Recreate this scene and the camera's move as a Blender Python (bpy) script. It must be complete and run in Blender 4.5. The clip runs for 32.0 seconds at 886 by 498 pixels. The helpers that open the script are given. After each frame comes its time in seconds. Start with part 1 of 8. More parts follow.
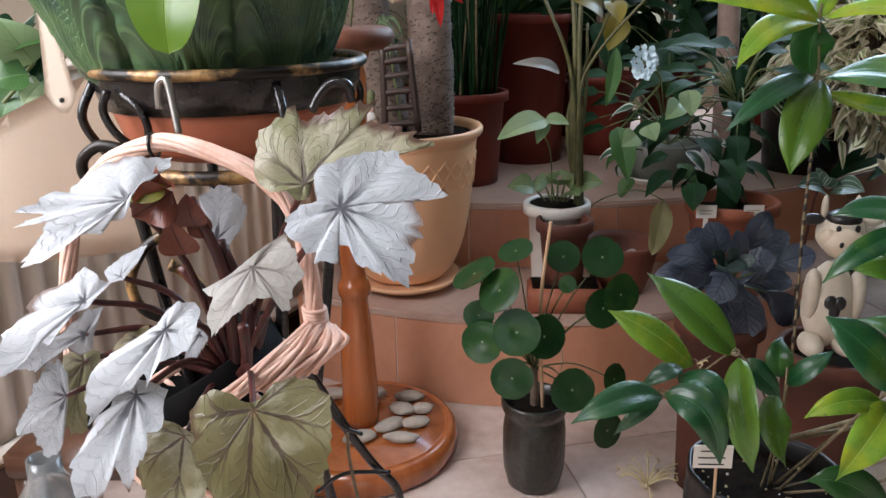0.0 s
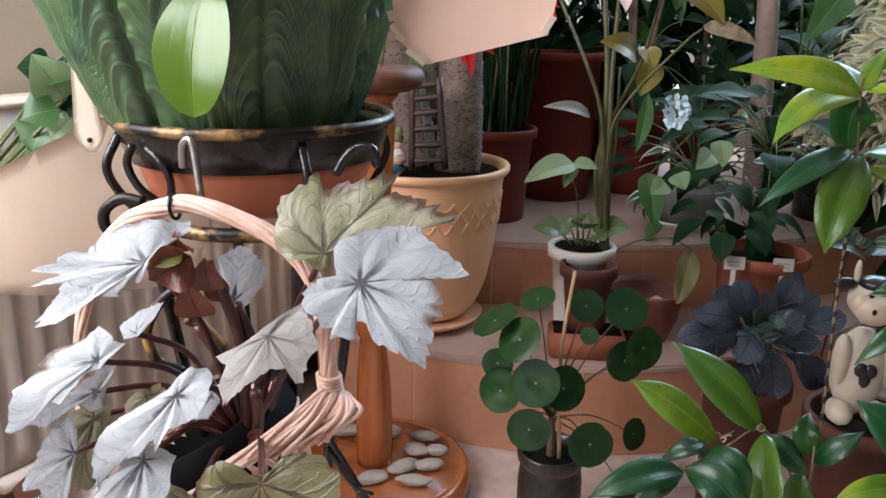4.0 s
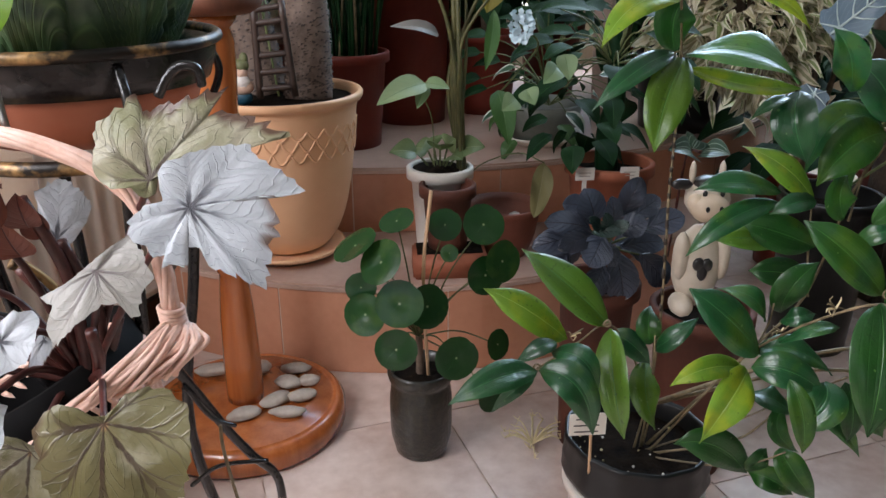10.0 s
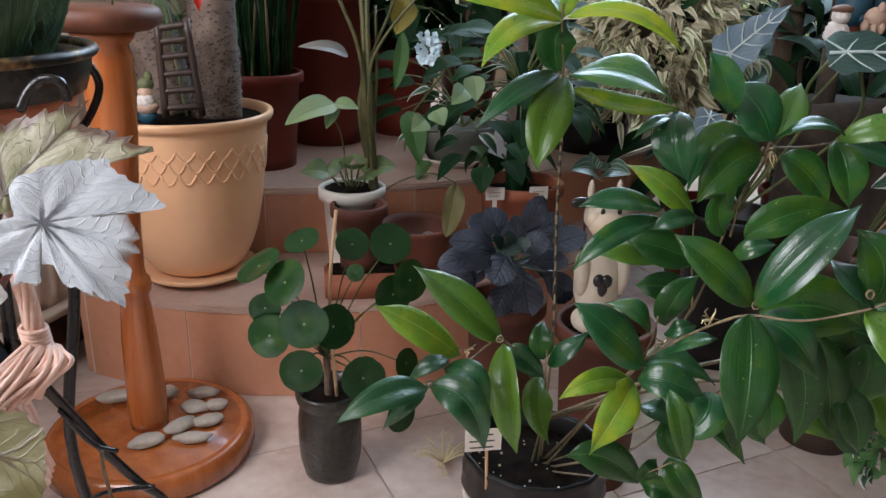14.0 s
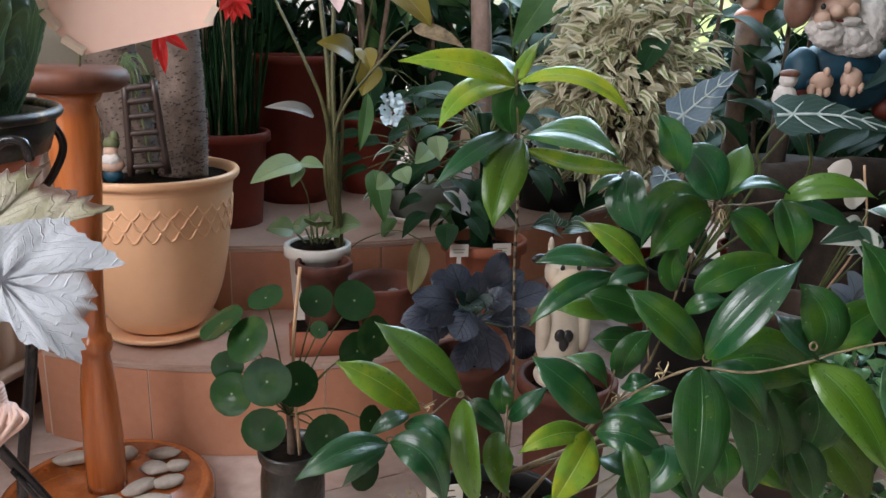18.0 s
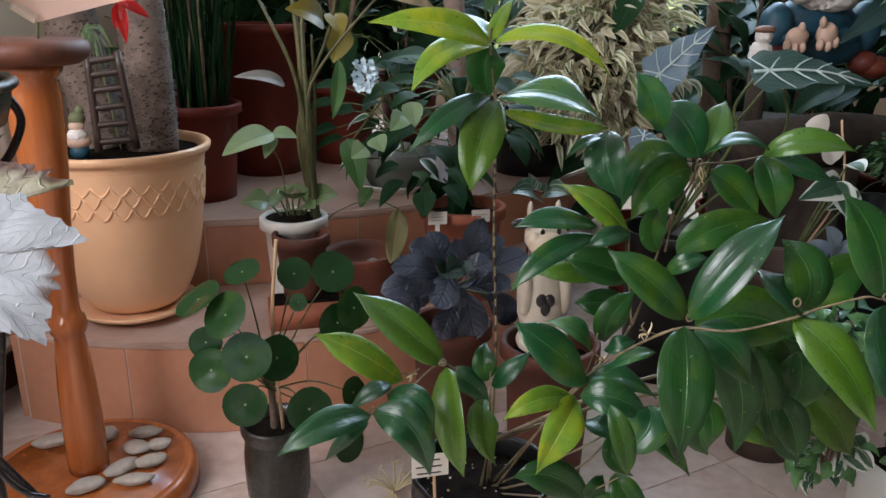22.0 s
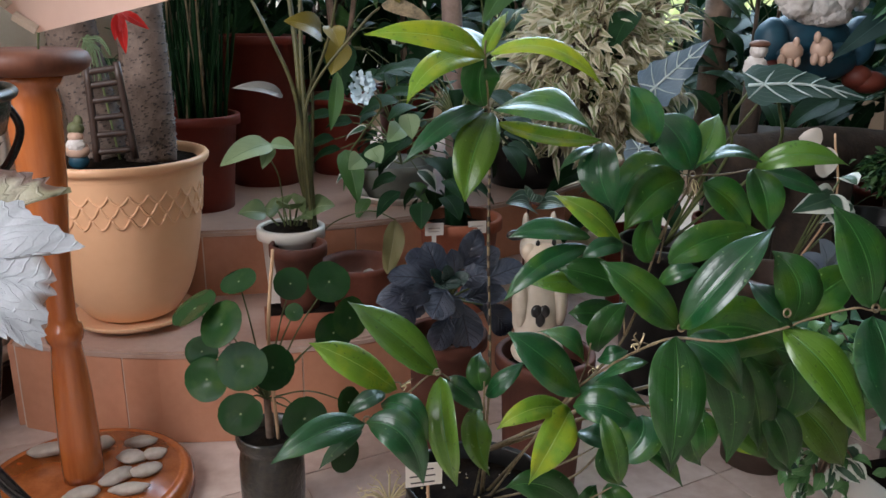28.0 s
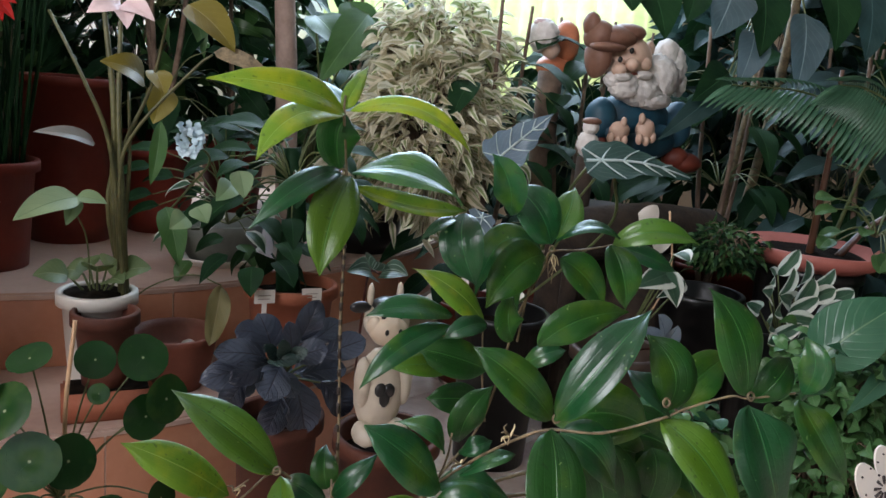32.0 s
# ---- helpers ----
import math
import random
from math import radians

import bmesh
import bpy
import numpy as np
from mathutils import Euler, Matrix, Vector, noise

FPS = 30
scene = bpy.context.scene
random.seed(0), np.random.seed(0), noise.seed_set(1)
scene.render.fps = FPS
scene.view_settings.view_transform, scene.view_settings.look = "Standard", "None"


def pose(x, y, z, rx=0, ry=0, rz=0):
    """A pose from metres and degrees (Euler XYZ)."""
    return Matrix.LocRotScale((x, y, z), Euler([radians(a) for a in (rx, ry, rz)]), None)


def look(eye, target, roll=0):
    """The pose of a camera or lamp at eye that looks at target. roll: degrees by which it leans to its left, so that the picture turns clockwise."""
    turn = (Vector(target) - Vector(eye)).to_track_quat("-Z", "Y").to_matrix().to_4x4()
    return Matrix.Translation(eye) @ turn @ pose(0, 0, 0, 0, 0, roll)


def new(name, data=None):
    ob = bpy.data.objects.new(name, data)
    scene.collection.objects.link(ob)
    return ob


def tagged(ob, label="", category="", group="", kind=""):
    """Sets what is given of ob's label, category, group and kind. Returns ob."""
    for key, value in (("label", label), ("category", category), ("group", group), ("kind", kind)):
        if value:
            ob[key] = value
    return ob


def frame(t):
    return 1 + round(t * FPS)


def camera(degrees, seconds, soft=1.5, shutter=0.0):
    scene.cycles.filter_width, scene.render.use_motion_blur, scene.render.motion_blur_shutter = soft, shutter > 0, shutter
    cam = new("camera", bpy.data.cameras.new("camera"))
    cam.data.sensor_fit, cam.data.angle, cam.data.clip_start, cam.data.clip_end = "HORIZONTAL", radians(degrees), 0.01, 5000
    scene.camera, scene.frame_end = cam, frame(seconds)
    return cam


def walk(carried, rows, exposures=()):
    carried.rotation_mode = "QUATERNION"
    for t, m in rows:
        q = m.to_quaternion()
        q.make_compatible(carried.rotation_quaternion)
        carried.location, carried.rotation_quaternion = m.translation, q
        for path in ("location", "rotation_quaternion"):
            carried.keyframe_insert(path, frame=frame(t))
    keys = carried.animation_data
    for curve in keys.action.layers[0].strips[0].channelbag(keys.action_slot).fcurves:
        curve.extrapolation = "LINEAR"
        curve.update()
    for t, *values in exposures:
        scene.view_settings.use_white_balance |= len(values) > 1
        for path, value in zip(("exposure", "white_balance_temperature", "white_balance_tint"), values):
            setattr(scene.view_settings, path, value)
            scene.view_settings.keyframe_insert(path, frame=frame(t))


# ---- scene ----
cam = camera(58.5, 32.0, soft=1.5)
PATH = [
    (0, (0.074, -0.001, 0.715), (-0.046, 1.895, 0.092), -1.1),
    (0.5, (0.075, 0.001, 0.714), (-0.037, 1.9, 0.099), -1.2),
    (1, (0.068, -0.003, 0.715), (-0.06, 1.9, 0.113), -1.2),
    (1.5, (0.056, 0.002, 0.712), (-0.08, 1.902, 0.101), -1.1),
    (2, (0.052, 0.008, 0.725), (-0.097, 1.914, 0.139), -2.2),
    (2.5, (0.05, 0.019, 0.732), (-0.025, 1.941, 0.183), -1.5),
    (4.5, (0.078, 0.021, 0.746), (-0.12, 1.921, 0.154), 1.3),
    (5, (0.063, 0.014, 0.742), (-0.091, 1.91, 0.125), 1.6),
    (5.5, (0.067, 0.019, 0.738), (-0.016, 1.898, 0.057), 1.3),
    (6, (0.079, 0.026, 0.732), (0.097, 1.893, 0.015), 2.9),
    (6.5, (0.089, 0.038, 0.735), (0.215, 1.899, 0.012), 3.4),
    (7, (0.091, 0.035, 0.735), (0.233, 1.903, 0.035), 3.6),
    (7.5, (0.087, 0.031, 0.734), (0.222, 1.898, 0.029), 3.1),
    (8, (0.076, 0.032, 0.731), (0.192, 1.891, 0.003), 2.0),
    (8.5, (0.071, 0.031, 0.731), (0.178, 1.885, -0.011), 0.7),
    (9, (0.072, 0.026, 0.73), (0.18, 1.881, -0.01), 0.7),
    (9.5, (0.08, 0.021, 0.732), (0.205, 1.879, 0.003), 0.5),
    (10, (0.093, 0.022, 0.733), (0.237, 1.875, -0.005), -0.0),
    (10.5, (0.102, 0.023, 0.733), (0.266, 1.873, -0.008), -0.5),
    (11, (0.107, 0.026, 0.728), (0.328, 1.87, -0.014), 0.5),
    (11.5, (0.107, 0.02, 0.729), (0.352, 1.868, 0.003), 1.2),
    (12, (0.109, 0.012, 0.733), (0.352, 1.87, 0.034), 1.1),
    (12.5, (0.119, 0.009, 0.734), (0.376, 1.866, 0.035), 0.6),
    (13, (0.129, 0.003, 0.737), (0.392, 1.87, 0.07), 0.7),
    (13.5, (0.132, 0.011, 0.734), (0.431, 1.866, 0.05), 1.2),
    (15.5, (0.122, 0.016, 0.724), (0.45, 1.868, 0.046), 1.4),
    (16, (0.129, 0.014, 0.727), (0.55, 1.877, 0.132), 2.1),
    (16.5, (0.136, 0.009, 0.73), (0.576, 1.879, 0.175), 2.1),
    (17, (0.136, 0.003, 0.732), (0.558, 1.88, 0.184), 2.2),
    (17.5, (0.139, 0.002, 0.734), (0.552, 1.881, 0.188), 1.9),
    (18, (0.137, -0.001, 0.734), (0.528, 1.883, 0.189), 1.7),
    (18.5, (0.134, 0.001, 0.732), (0.519, 1.884, 0.178), 1.5),
    (19, (0.131, -0.002, 0.733), (0.497, 1.886, 0.186), 1.3),
    (19.5, (0.128, -0.003, 0.731), (0.485, 1.888, 0.186), 0.8),
    (20, (0.128, -0.003, 0.73), (0.497, 1.881, 0.17), 0.4),
    (20.5, (0.135, 0.003, 0.727), (0.545, 1.869, 0.135), 0.2),
    (21, (0.138, 0.005, 0.725), (0.573, 1.859, 0.113), 0.4),
    (21.5, (0.138, 0.011, 0.724), (0.578, 1.858, 0.097), 0.5),
    (22, (0.141, 0.012, 0.728), (0.579, 1.862, 0.109), 0.4),
    (22.5, (0.145, 0.013, 0.727), (0.589, 1.86, 0.102), 0.4),
    (23, (0.147, 0.015, 0.725), (0.599, 1.857, 0.091), 0.2),
    (23.5, (0.145, 0.013, 0.725), (0.601, 1.851, 0.08), 0.7),
    (24, (0.142, 0.013, 0.724), (0.602, 1.853, 0.089), 1.0),
    (24.5, (0.14, 0.009, 0.725), (0.597, 1.857, 0.11), 1.0),
    (25, (0.139, 0.005, 0.725), (0.587, 1.859, 0.123), 1.0),
    (25.5, (0.14, 0.002, 0.728), (0.575, 1.862, 0.136), 0.9),
    (27.5, (0.144, 0.004, 0.723), (0.602, 1.86, 0.134), 0.8),
    (28, (0.143, 0.005, 0.728), (0.587, 1.864, 0.138), 0.7),
    (28.5, (0.142, 0.002, 0.727), (0.596, 1.865, 0.158), 0.8),
    (29, (0.139, -0.002, 0.725), (0.62, 1.86, 0.178), 1.8),
    (29.5, (0.138, 0.001, 0.723), (0.667, 1.85, 0.177), 3.0),
    (30, (0.156, 0.007, 0.72), (0.772, 1.814, 0.124), 3.5),
    (30.5, (0.156, 0.013, 0.723), (0.85, 1.802, 0.163), 4.4),
    (31, (0.159, 0.025, 0.717), (0.925, 1.795, 0.188), 4.3),
    (31.5, (0.151, 0.055, 0.716), (0.983, 1.799, 0.199), 4.4),
    (32, (0.139, 0.089, 0.718), (1.015, 1.838, 0.3), 5.2),
]
walk(cam, [(t, look(eye, target, roll)) for t, eye, target, roll in PATH], [(0, 0.26), (5, 0.24), (9, 0.20), (18, 0.26), (24, 0.20), (28, 0.19), (32, 0.12)])

# ---- light ----
world = bpy.data.worlds.new("world")
scene.world = world
world.use_nodes = True
wn = world.node_tree.nodes
sky = wn.new("ShaderNodeTexSky")
sky.sky_type, sky.sun_disc, sky.sun_elevation, sky.sun_rotation = "NISHITA", False, radians(38), radians(200)
world.node_tree.links.new(sky.outputs[0], wn["Background"].inputs[0])
wn["Background"].inputs[1].default_value = 0.12


def area_lamp(name, eye, target, sx, sy, power, colour):
    lamp = bpy.data.lights.new(name, "AREA")
    lamp.shape, lamp.size, lamp.size_y, lamp.energy, lamp.color = "RECTANGLE", sx, sy, power, colour
    ob = new(name, lamp)
    ob.matrix_world = look(eye, target)
    return ob


LAMPS = (
    ("window_light_left", (-1.10, 0.13, 1.36), (-0.1, 1.0, 0.35), 1.2, 1.1, 50, (0.96, 0.96, 1.03)),
    # weak fill added behind the camera, where no window is known
    ("rear_fill_light", (0.2, -4.35, 1.35), (0.3, 1.2, 0.5), 2.4, 1.9, 2.5, (0.92, 0.96, 1.0)),
    ("window_light_back", (1.28, 2.93, 1.62), (0.6, 0.4, 0.3), 2.1, 1.45, 112, (0.64, 0.83, 1.06)),
    ("curtain_light", (1.70, 3.02, 0.80), (1.5, 1.0, 0.7), 1.45, 0.5, 5, (1.0, 0.98, 0.92)),
)
for row in LAMPS:
    area_lamp(*row)


# ---- materials ----
def nodes_of(mat):
    mat.use_nodes = True
    return mat.node_tree.nodes, mat.node_tree.links, mat.node_tree.nodes["Principled BSDF"]


def solid(name, a, b, rough=0.6, metal=0.0, scale=8.0, fine=90.0, bump=0.15, coat=0.0, spec=0.5):
    """A surface of two mixed tones with coarse stains and fine grain."""
    mat = bpy.data.materials.new(name)
    n, l, p = nodes_of(mat)
    co = n.new("ShaderNodeTexCoord")
    big, small, mixn, ramp, mixc = (n.new(k) for k in ("ShaderNodeTexNoise", "ShaderNodeTexNoise", "ShaderNodeMath", "ShaderNodeValToRGB", "ShaderNodeBump"))
    big.inputs["Scale"].default_value, big.inputs["Detail"].default_value = scale, 6
    small.inputs["Scale"].default_value, small.inputs["Detail"].default_value = fine, 4
    for q in (big, small):
        l.new(co.outputs["Object"], q.inputs["Vector"])
    mixn.operation = "MULTIPLY_ADD"
    mixn.inputs[1].default_value = 0.35
    l.new(small.outputs["Fac"], mixn.inputs[0])
    l.new(big.outputs["Fac"], mixn.inputs[2])
    ramp.color_ramp.elements[0].position, ramp.color_ramp.elements[1].position = 0.45, 0.9
    ramp.color_ramp.elements[0].color, ramp.color_ramp.elements[1].color = (*a, 1), (*b, 1)
    l.new(mixn.outputs[0], ramp.inputs[0])
    l.new(ramp.outputs[0], p.inputs["Base Color"])
    mixc.inputs["Strength"].default_value, mixc.inputs["Distance"].default_value = bump, 0.004
    l.new(mixn.outputs[0], mixc.inputs["Height"])
    l.new(mixc.outputs[0], p.inputs["Normal"])
    p.inputs["Roughness"].default_value, p.inputs["Metallic"].default_value = rough, metal
    p.inputs["Coat Weight"].default_value, p.inputs["Specular IOR Level"].default_value = coat, spec
    p.inputs["Coat Roughness"].default_value = 0.15
    return mat


def wood(name, a, b, rough=0.3, coat=0.4, stretch=(40, 40, 4)):
    mat = solid(name, a, b, rough, 0, 1.0, 6.0, 0.05, coat)
    n, l = mat.node_tree.nodes, mat.node_tree.links
    mapping = n.new("ShaderNodeMapping")
    mapping.inputs["Scale"].default_value = stretch
    for q in n:
        if q.type == "TEX_NOISE":
            l.new(n["Texture Coordinate"].outputs["Object"], mapping.inputs["Vector"])
            l.new(mapping.outputs[0], q.inputs["Vector"])
    return mat


def leaf_mat(name, a, b, vein, rough=0.35, mode="mid", veins=9.0, width=0.035, back=None, blotch=0.5, tint=None, spec=0.5, thin=0.22, edge=None, fade=None, side_mix=0.10, side_bump=0.2, skew=0.7, patch=None, grain=0.25, dot=None, ragged=0.0, wanders=0.12, arc=0.0, speck=None, side_w=0.14):
    """A leaf. Its UV map runs across (0 to 1) and along (0 to 1); mode palm: whole numbers of u are the main ribs."""
    mat = bpy.data.materials.new(name)
    n, l, p = nodes_of(mat)
    uv, sep, info = n.new("ShaderNodeUVMap"), n.new("ShaderNodeSeparateXYZ"), n.new("ShaderNodeObjectInfo")
    l.new(uv.outputs[0], sep.inputs[0])

    def m(op, x, y=0.0, z=0.0):
        q = n.new("ShaderNodeMath")
        q.operation = op
        for k, v in enumerate((x, y, z)):
            if isinstance(v, (int, float)):
                q.inputs[k].default_value = v
            else:
                l.new(v, q.inputs[k])
        return q.outputs[0]

    def mix(fac, x, y):
        q = n.new("ShaderNodeMix")
        q.data_type = "RGBA"
        for k, v in ((0, fac), (6, x), (7, y)):
            if isinstance(v, tuple):
                q.inputs[k].default_value = (*v, 1)
            elif isinstance(v, (int, float)):
                q.inputs[k].default_value = v
            else:
                l.new(v, q.inputs[k])
        return q.outputs[2]

    u, v = sep.outputs[0], sep.outputs[1]
    if mode == "palm":
        off = m("ABSOLUTE", m("SUBTRACT", m("FRACT", m("ADD", u, 0.5)), 0.5))
        drift, dco = n.new("ShaderNodeTexNoise"), n.new("ShaderNodeTexCoord")
        drift.inputs["Scale"].default_value = 34
        l.new(dco.outputs["Object"], drift.inputs["Vector"])
        wander = m("MULTIPLY", m("SUBTRACT", drift.outputs["Fac"], 0.5), wanders)
        bent = m("ABSOLUTE", m("ADD", off, wander))
        fork = m("ABSOLUTE", m("SUBTRACT", bent, m("MULTIPLY", m("MAXIMUM", m("SUBTRACT", v, 0.42), 0.0), 0.62)))
        rib = m("MULTIPLY", m("MINIMUM", bent, m("MULTIPLY", fork, 1.5)), m("ADD", v, 0.02))
        side = m("FRACT", m("MULTIPLY", m("ADD", m("SUBTRACT", v, m("MULTIPLY", off, 0.9)), m("MULTIPLY", wander, 1.2)), veins))
        side = m("ABSOLUTE", m("SUBTRACT", side, 0.5))
    else:
        off = m("ABSOLUTE", m("SUBTRACT", u, 0.5))
        rib = off
        if mode == "long":
            side = m("ABSOLUTE", m("SUBTRACT", m("FRACT", m("MULTIPLY", off, veins)), 0.5))
        else:
            side = m("ABSOLUTE", m("SUBTRACT", m("FRACT", m("MULTIPLY", m("ADD", m("SUBTRACT", v, m("MULTIPLY", off, skew)), m("MULTIPLY", m("MULTIPLY", off, off), arc)), veins)), 0.5))
    if ragged:
        rag, rco = n.new("ShaderNodeTexNoise"), n.new("ShaderNodeTexCoord")
        rag.inputs["Scale"].default_value = 130
        l.new(rco.outputs["Object"], rag.inputs["Vector"])
        rib = m("ADD", rib, m("MULTIPLY", m("SUBTRACT", rag.outputs["Fac"], 0.5), ragged))
    ribf = n.new("ShaderNodeMapRange")
    ribf.interpolation_type = "SMOOTHSTEP"
    l.new(rib, ribf.inputs[0])
    for k, w in ((1, width * 0.35), (2, width), (3, 1.0), (4, 0.0)):
        ribf.inputs[k].default_value = w
    ribs = ribf.outputs[0]
    if fade:
        ff = n.new("ShaderNodeMapRange")
        l.new(v, ff.inputs[0])
        for k, w in ((1, fade[0]), (2, fade[1]), (3, 1.0), (4, fade[2])):
            ff.inputs[k].default_value = w
        ribs = m("MULTIPLY", ribs, ff.outputs[0])
    sidef = n.new("ShaderNodeMapRange")
    sidef.interpolation_type = "SMOOTHSTEP"
    l.new(side, sidef.inputs[0])
    for k, w in ((1, 0.0), (2, side_w), (3, 1.0), (4, 0.0)):
        sidef.inputs[k].default_value = w
    co, big, small = n.new("ShaderNodeTexCoord"), n.new("ShaderNodeTexNoise"), n.new("ShaderNodeTexNoise")
    big.inputs["Scale"].default_value, small.inputs["Scale"].default_value = 22, 160
    big.noise_dimensions = "4D"
    isle = n.new("ShaderNodeNewGeometry")
    chance = m("FRACT", m("ADD", info.outputs["Random"], isle.outputs["Random Per Island"]))
    l.new(m("MULTIPLY", chance, 40.0), big.inputs["W"])
    l.new(co.outputs["Object"], big.inputs["Vector"])
    l.new(co.outputs["Object"], small.inputs["Vector"])
    tone = n.new("ShaderNodeValToRGB")
    tone.color_ramp.elements[0].position, tone.color_ramp.elements[1].position = 0.35, 0.35 + blotch
    tone.color_ramp.elements[0].color, tone.color_ramp.elements[1].color = (*a, 1), (*b, 1)
    l.new(m("ADD", m("MULTIPLY", big.outputs["Fac"], 0.8), m("MULTIPLY", chance, 0.28)), tone.inputs[0])
    col = mix(m("MULTIPLY", small.outputs["Fac"], 0.25), tone.outputs[0], a)
    if tint:
        yel = n.new("ShaderNodeMapRange")
        l.new(chance, yel.inputs[0])
        yel.inputs[1].default_value, yel.inputs[2].default_value = 0.86, 1.0
        col = mix(m("MULTIPLY", yel.outputs[0], 0.75), col, tint)
    if patch:
        pn = n.new("ShaderNodeTexNoise")
        pn.noise_dimensions = "4D"
        pn.inputs["Scale"].default_value, pn.inputs["Detail"].default_value = 38, 5
        l.new(co.outputs["Object"], pn.inputs["Vector"])
        l.new(m("MULTIPLY", chance, 17.0), pn.inputs["W"])
        pf = n.new("ShaderNodeMapRange")
        l.new(m("ADD", pn.outputs["Fac"], m("MULTIPLY", m("SUBTRACT", chance, 0.5), 0.22)), pf.inputs[0])
        pf.inputs[1].default_value, pf.inputs[2].default_value = patch[1], patch[1] + 0.22
        col = mix(m("MULTIPLY", pf.outputs[0], 0.8), col, patch[0])
    if dot:
        df = n.new("ShaderNodeMapRange")
        l.new(v, df.inputs[0])
        for k, w in ((1, 0.03), (2, 0.07), (3, 1.0), (4, 0.0)):
            df.inputs[k].default_value = w
        col = mix(df.outputs[0], col, dot)
    if edge:
        ef = n.new("ShaderNodeMapRange")
        l.new(m("ADD", off if mode != "palm" else m("MULTIPLY", v, 0.5), m("MULTIPLY", m("SUBTRACT", big.outputs["Fac"], 0.5), 0.6)), ef.inputs[0])
        ef.inputs[1].default_value, ef.inputs[2].default_value = edge[1], edge[1] + 0.06
        col = mix(ef.outputs[0], col, edge[0])
    if speck:
        sn = n.new("ShaderNodeTexNoise")
        sn.inputs["Scale"].default_value, sn.inputs["Detail"].default_value = 210, 1
        l.new(co.outputs["Object"], sn.inputs["Vector"])
        sf = n.new("ShaderNodeMapRange")
        l.new(sn.outputs["Fac"], sf.inputs[0])
        sf.inputs[1].default_value, sf.inputs[2].default_value = 0.74, 0.78
        col = mix(m("MULTIPLY", sf.outputs[0], 0.7), col, speck)
        dn = n.new("ShaderNodeMapRange")
        l.new(sn.outputs["Fac"], dn.inputs[0])
        dn.inputs[1].default_value, dn.inputs[2].default_value, dn.inputs[3].default_value, dn.inputs[4].default_value = 0.26, 0.34, 1.0, 0.0
        col = mix(m("MULTIPLY", dn.outputs[0], 0.5), col, (0.012, 0.035, 0.010))
        mf = n.new("ShaderNodeMapRange")
        l.new(off, mf.inputs[0])
        mf.inputs[1].default_value, mf.inputs[2].default_value = 0.475, 0.495
        col = mix(m("MULTIPLY", mf.outputs[0], 0.45), col, vein)
    col = mix(m("MULTIPLY", sidef.outputs[0], side_mix), col, vein)
    col = mix(m("MULTIPLY", ribs, 0.85), col, vein)
    l.new(col, p.inputs["Base Color"])
    p.inputs["Roughness"].default_value, p.inputs["Specular IOR Level"].default_value = rough, spec
    bump = n.new("ShaderNodeBump")
    bump.inputs["Strength"].default_value, bump.inputs["Distance"].default_value = 0.5, 0.0015
    l.new(m("SUBTRACT", m("MULTIPLY", small.outputs["Fac"], grain), m("ADD", m("MULTIPLY", ribs, 0.8), m("MULTIPLY", sidef.outputs[0], side_bump))), bump.inputs["Height"])
    l.new(bump.outputs[0], p.inputs["Normal"])
    trans, mixs = n.new("ShaderNodeBsdfTranslucent"), n.new("ShaderNodeMixShader")
    l.new(col, trans.inputs[0])
    mixs.inputs[0].default_value = thin
    l.new(p.outputs[0], mixs.inputs[1])
    l.new(trans.outputs[0], mixs.inputs[2])
    l.new(mixs.outputs[0], n["Material Output"].inputs[0])
    return mat


TILE = solid("peach_tile", (0.47, 0.196, 0.108), (0.60, 0.285, 0.175), 0.30, 0, 5, 60, 0.04, 0.1)
TREAD = solid("tread_tile", (0.40, 0.26, 0.205), (0.54, 0.385, 0.315), 0.3, 0, 6, 70, 0.04, 0.1)
FLOOR = solid("floor_tile_stone", (0.44, 0.31, 0.255), (0.71, 0.59, 0.53), 0.28, 0, 5, 40, 0.04, 0.1)
GROUT = solid("grout", (0.58, 0.44, 0.36), (0.70, 0.57, 0.48), 0.8)
PLASTER = solid("beige_plaster", (0.50, 0.38, 0.27), (0.58, 0.46, 0.34), 0.85, 0, 3, 120, 0.2)
# for the unseen walls: PLASTER darkened to a brown that cuts bounced light
DIMWALL = solid("bounce_cutting_plaster", (0.15, 0.115, 0.085), (0.20, 0.155, 0.115), 0.85, 0, 3, 120, 0.2)
CEIL = solid("white_ceiling_paint", (0.72, 0.70, 0.67), (0.80, 0.78, 0.75), 0.9)
BROWNWOOD = wood("dark_brown_wood", (0.050, 0.020, 0.011), (0.09, 0.040, 0.022))
LADDERWOOD = wood("blackened_wood", (0.022, 0.012, 0.009), (0.055, 0.030, 0.021), 0.5, 0.1)
LOGBARK = solid("dark_log_bark", (0.016, 0.011, 0.008), (0.052, 0.033, 0.021), 0.9, 0, 30, 160, 0.9)
RADPAINT = solid("radiator_enamel", (0.56, 0.48, 0.40), (0.62, 0.54, 0.46), 0.4, 0, 3, 60, 0.03)
ORANGEWOOD = wood("varnished_orange_wood", (0.29, 0.070, 0.016), (0.45, 0.132, 0.033), 0.25, 0.7)
# red-brown wood of the stand top, its shade put into the dark tone
SHADEDWOOD = wood("shaded_red_brown_wood", (0.085, 0.026, 0.012), (0.15, 0.048, 0.022), 0.6, 0.0)
YPOT = solid("cream_plastic", (0.77, 0.44, 0.245), (0.84, 0.51, 0.30), 0.38, 0, 4, 50, 0.03)
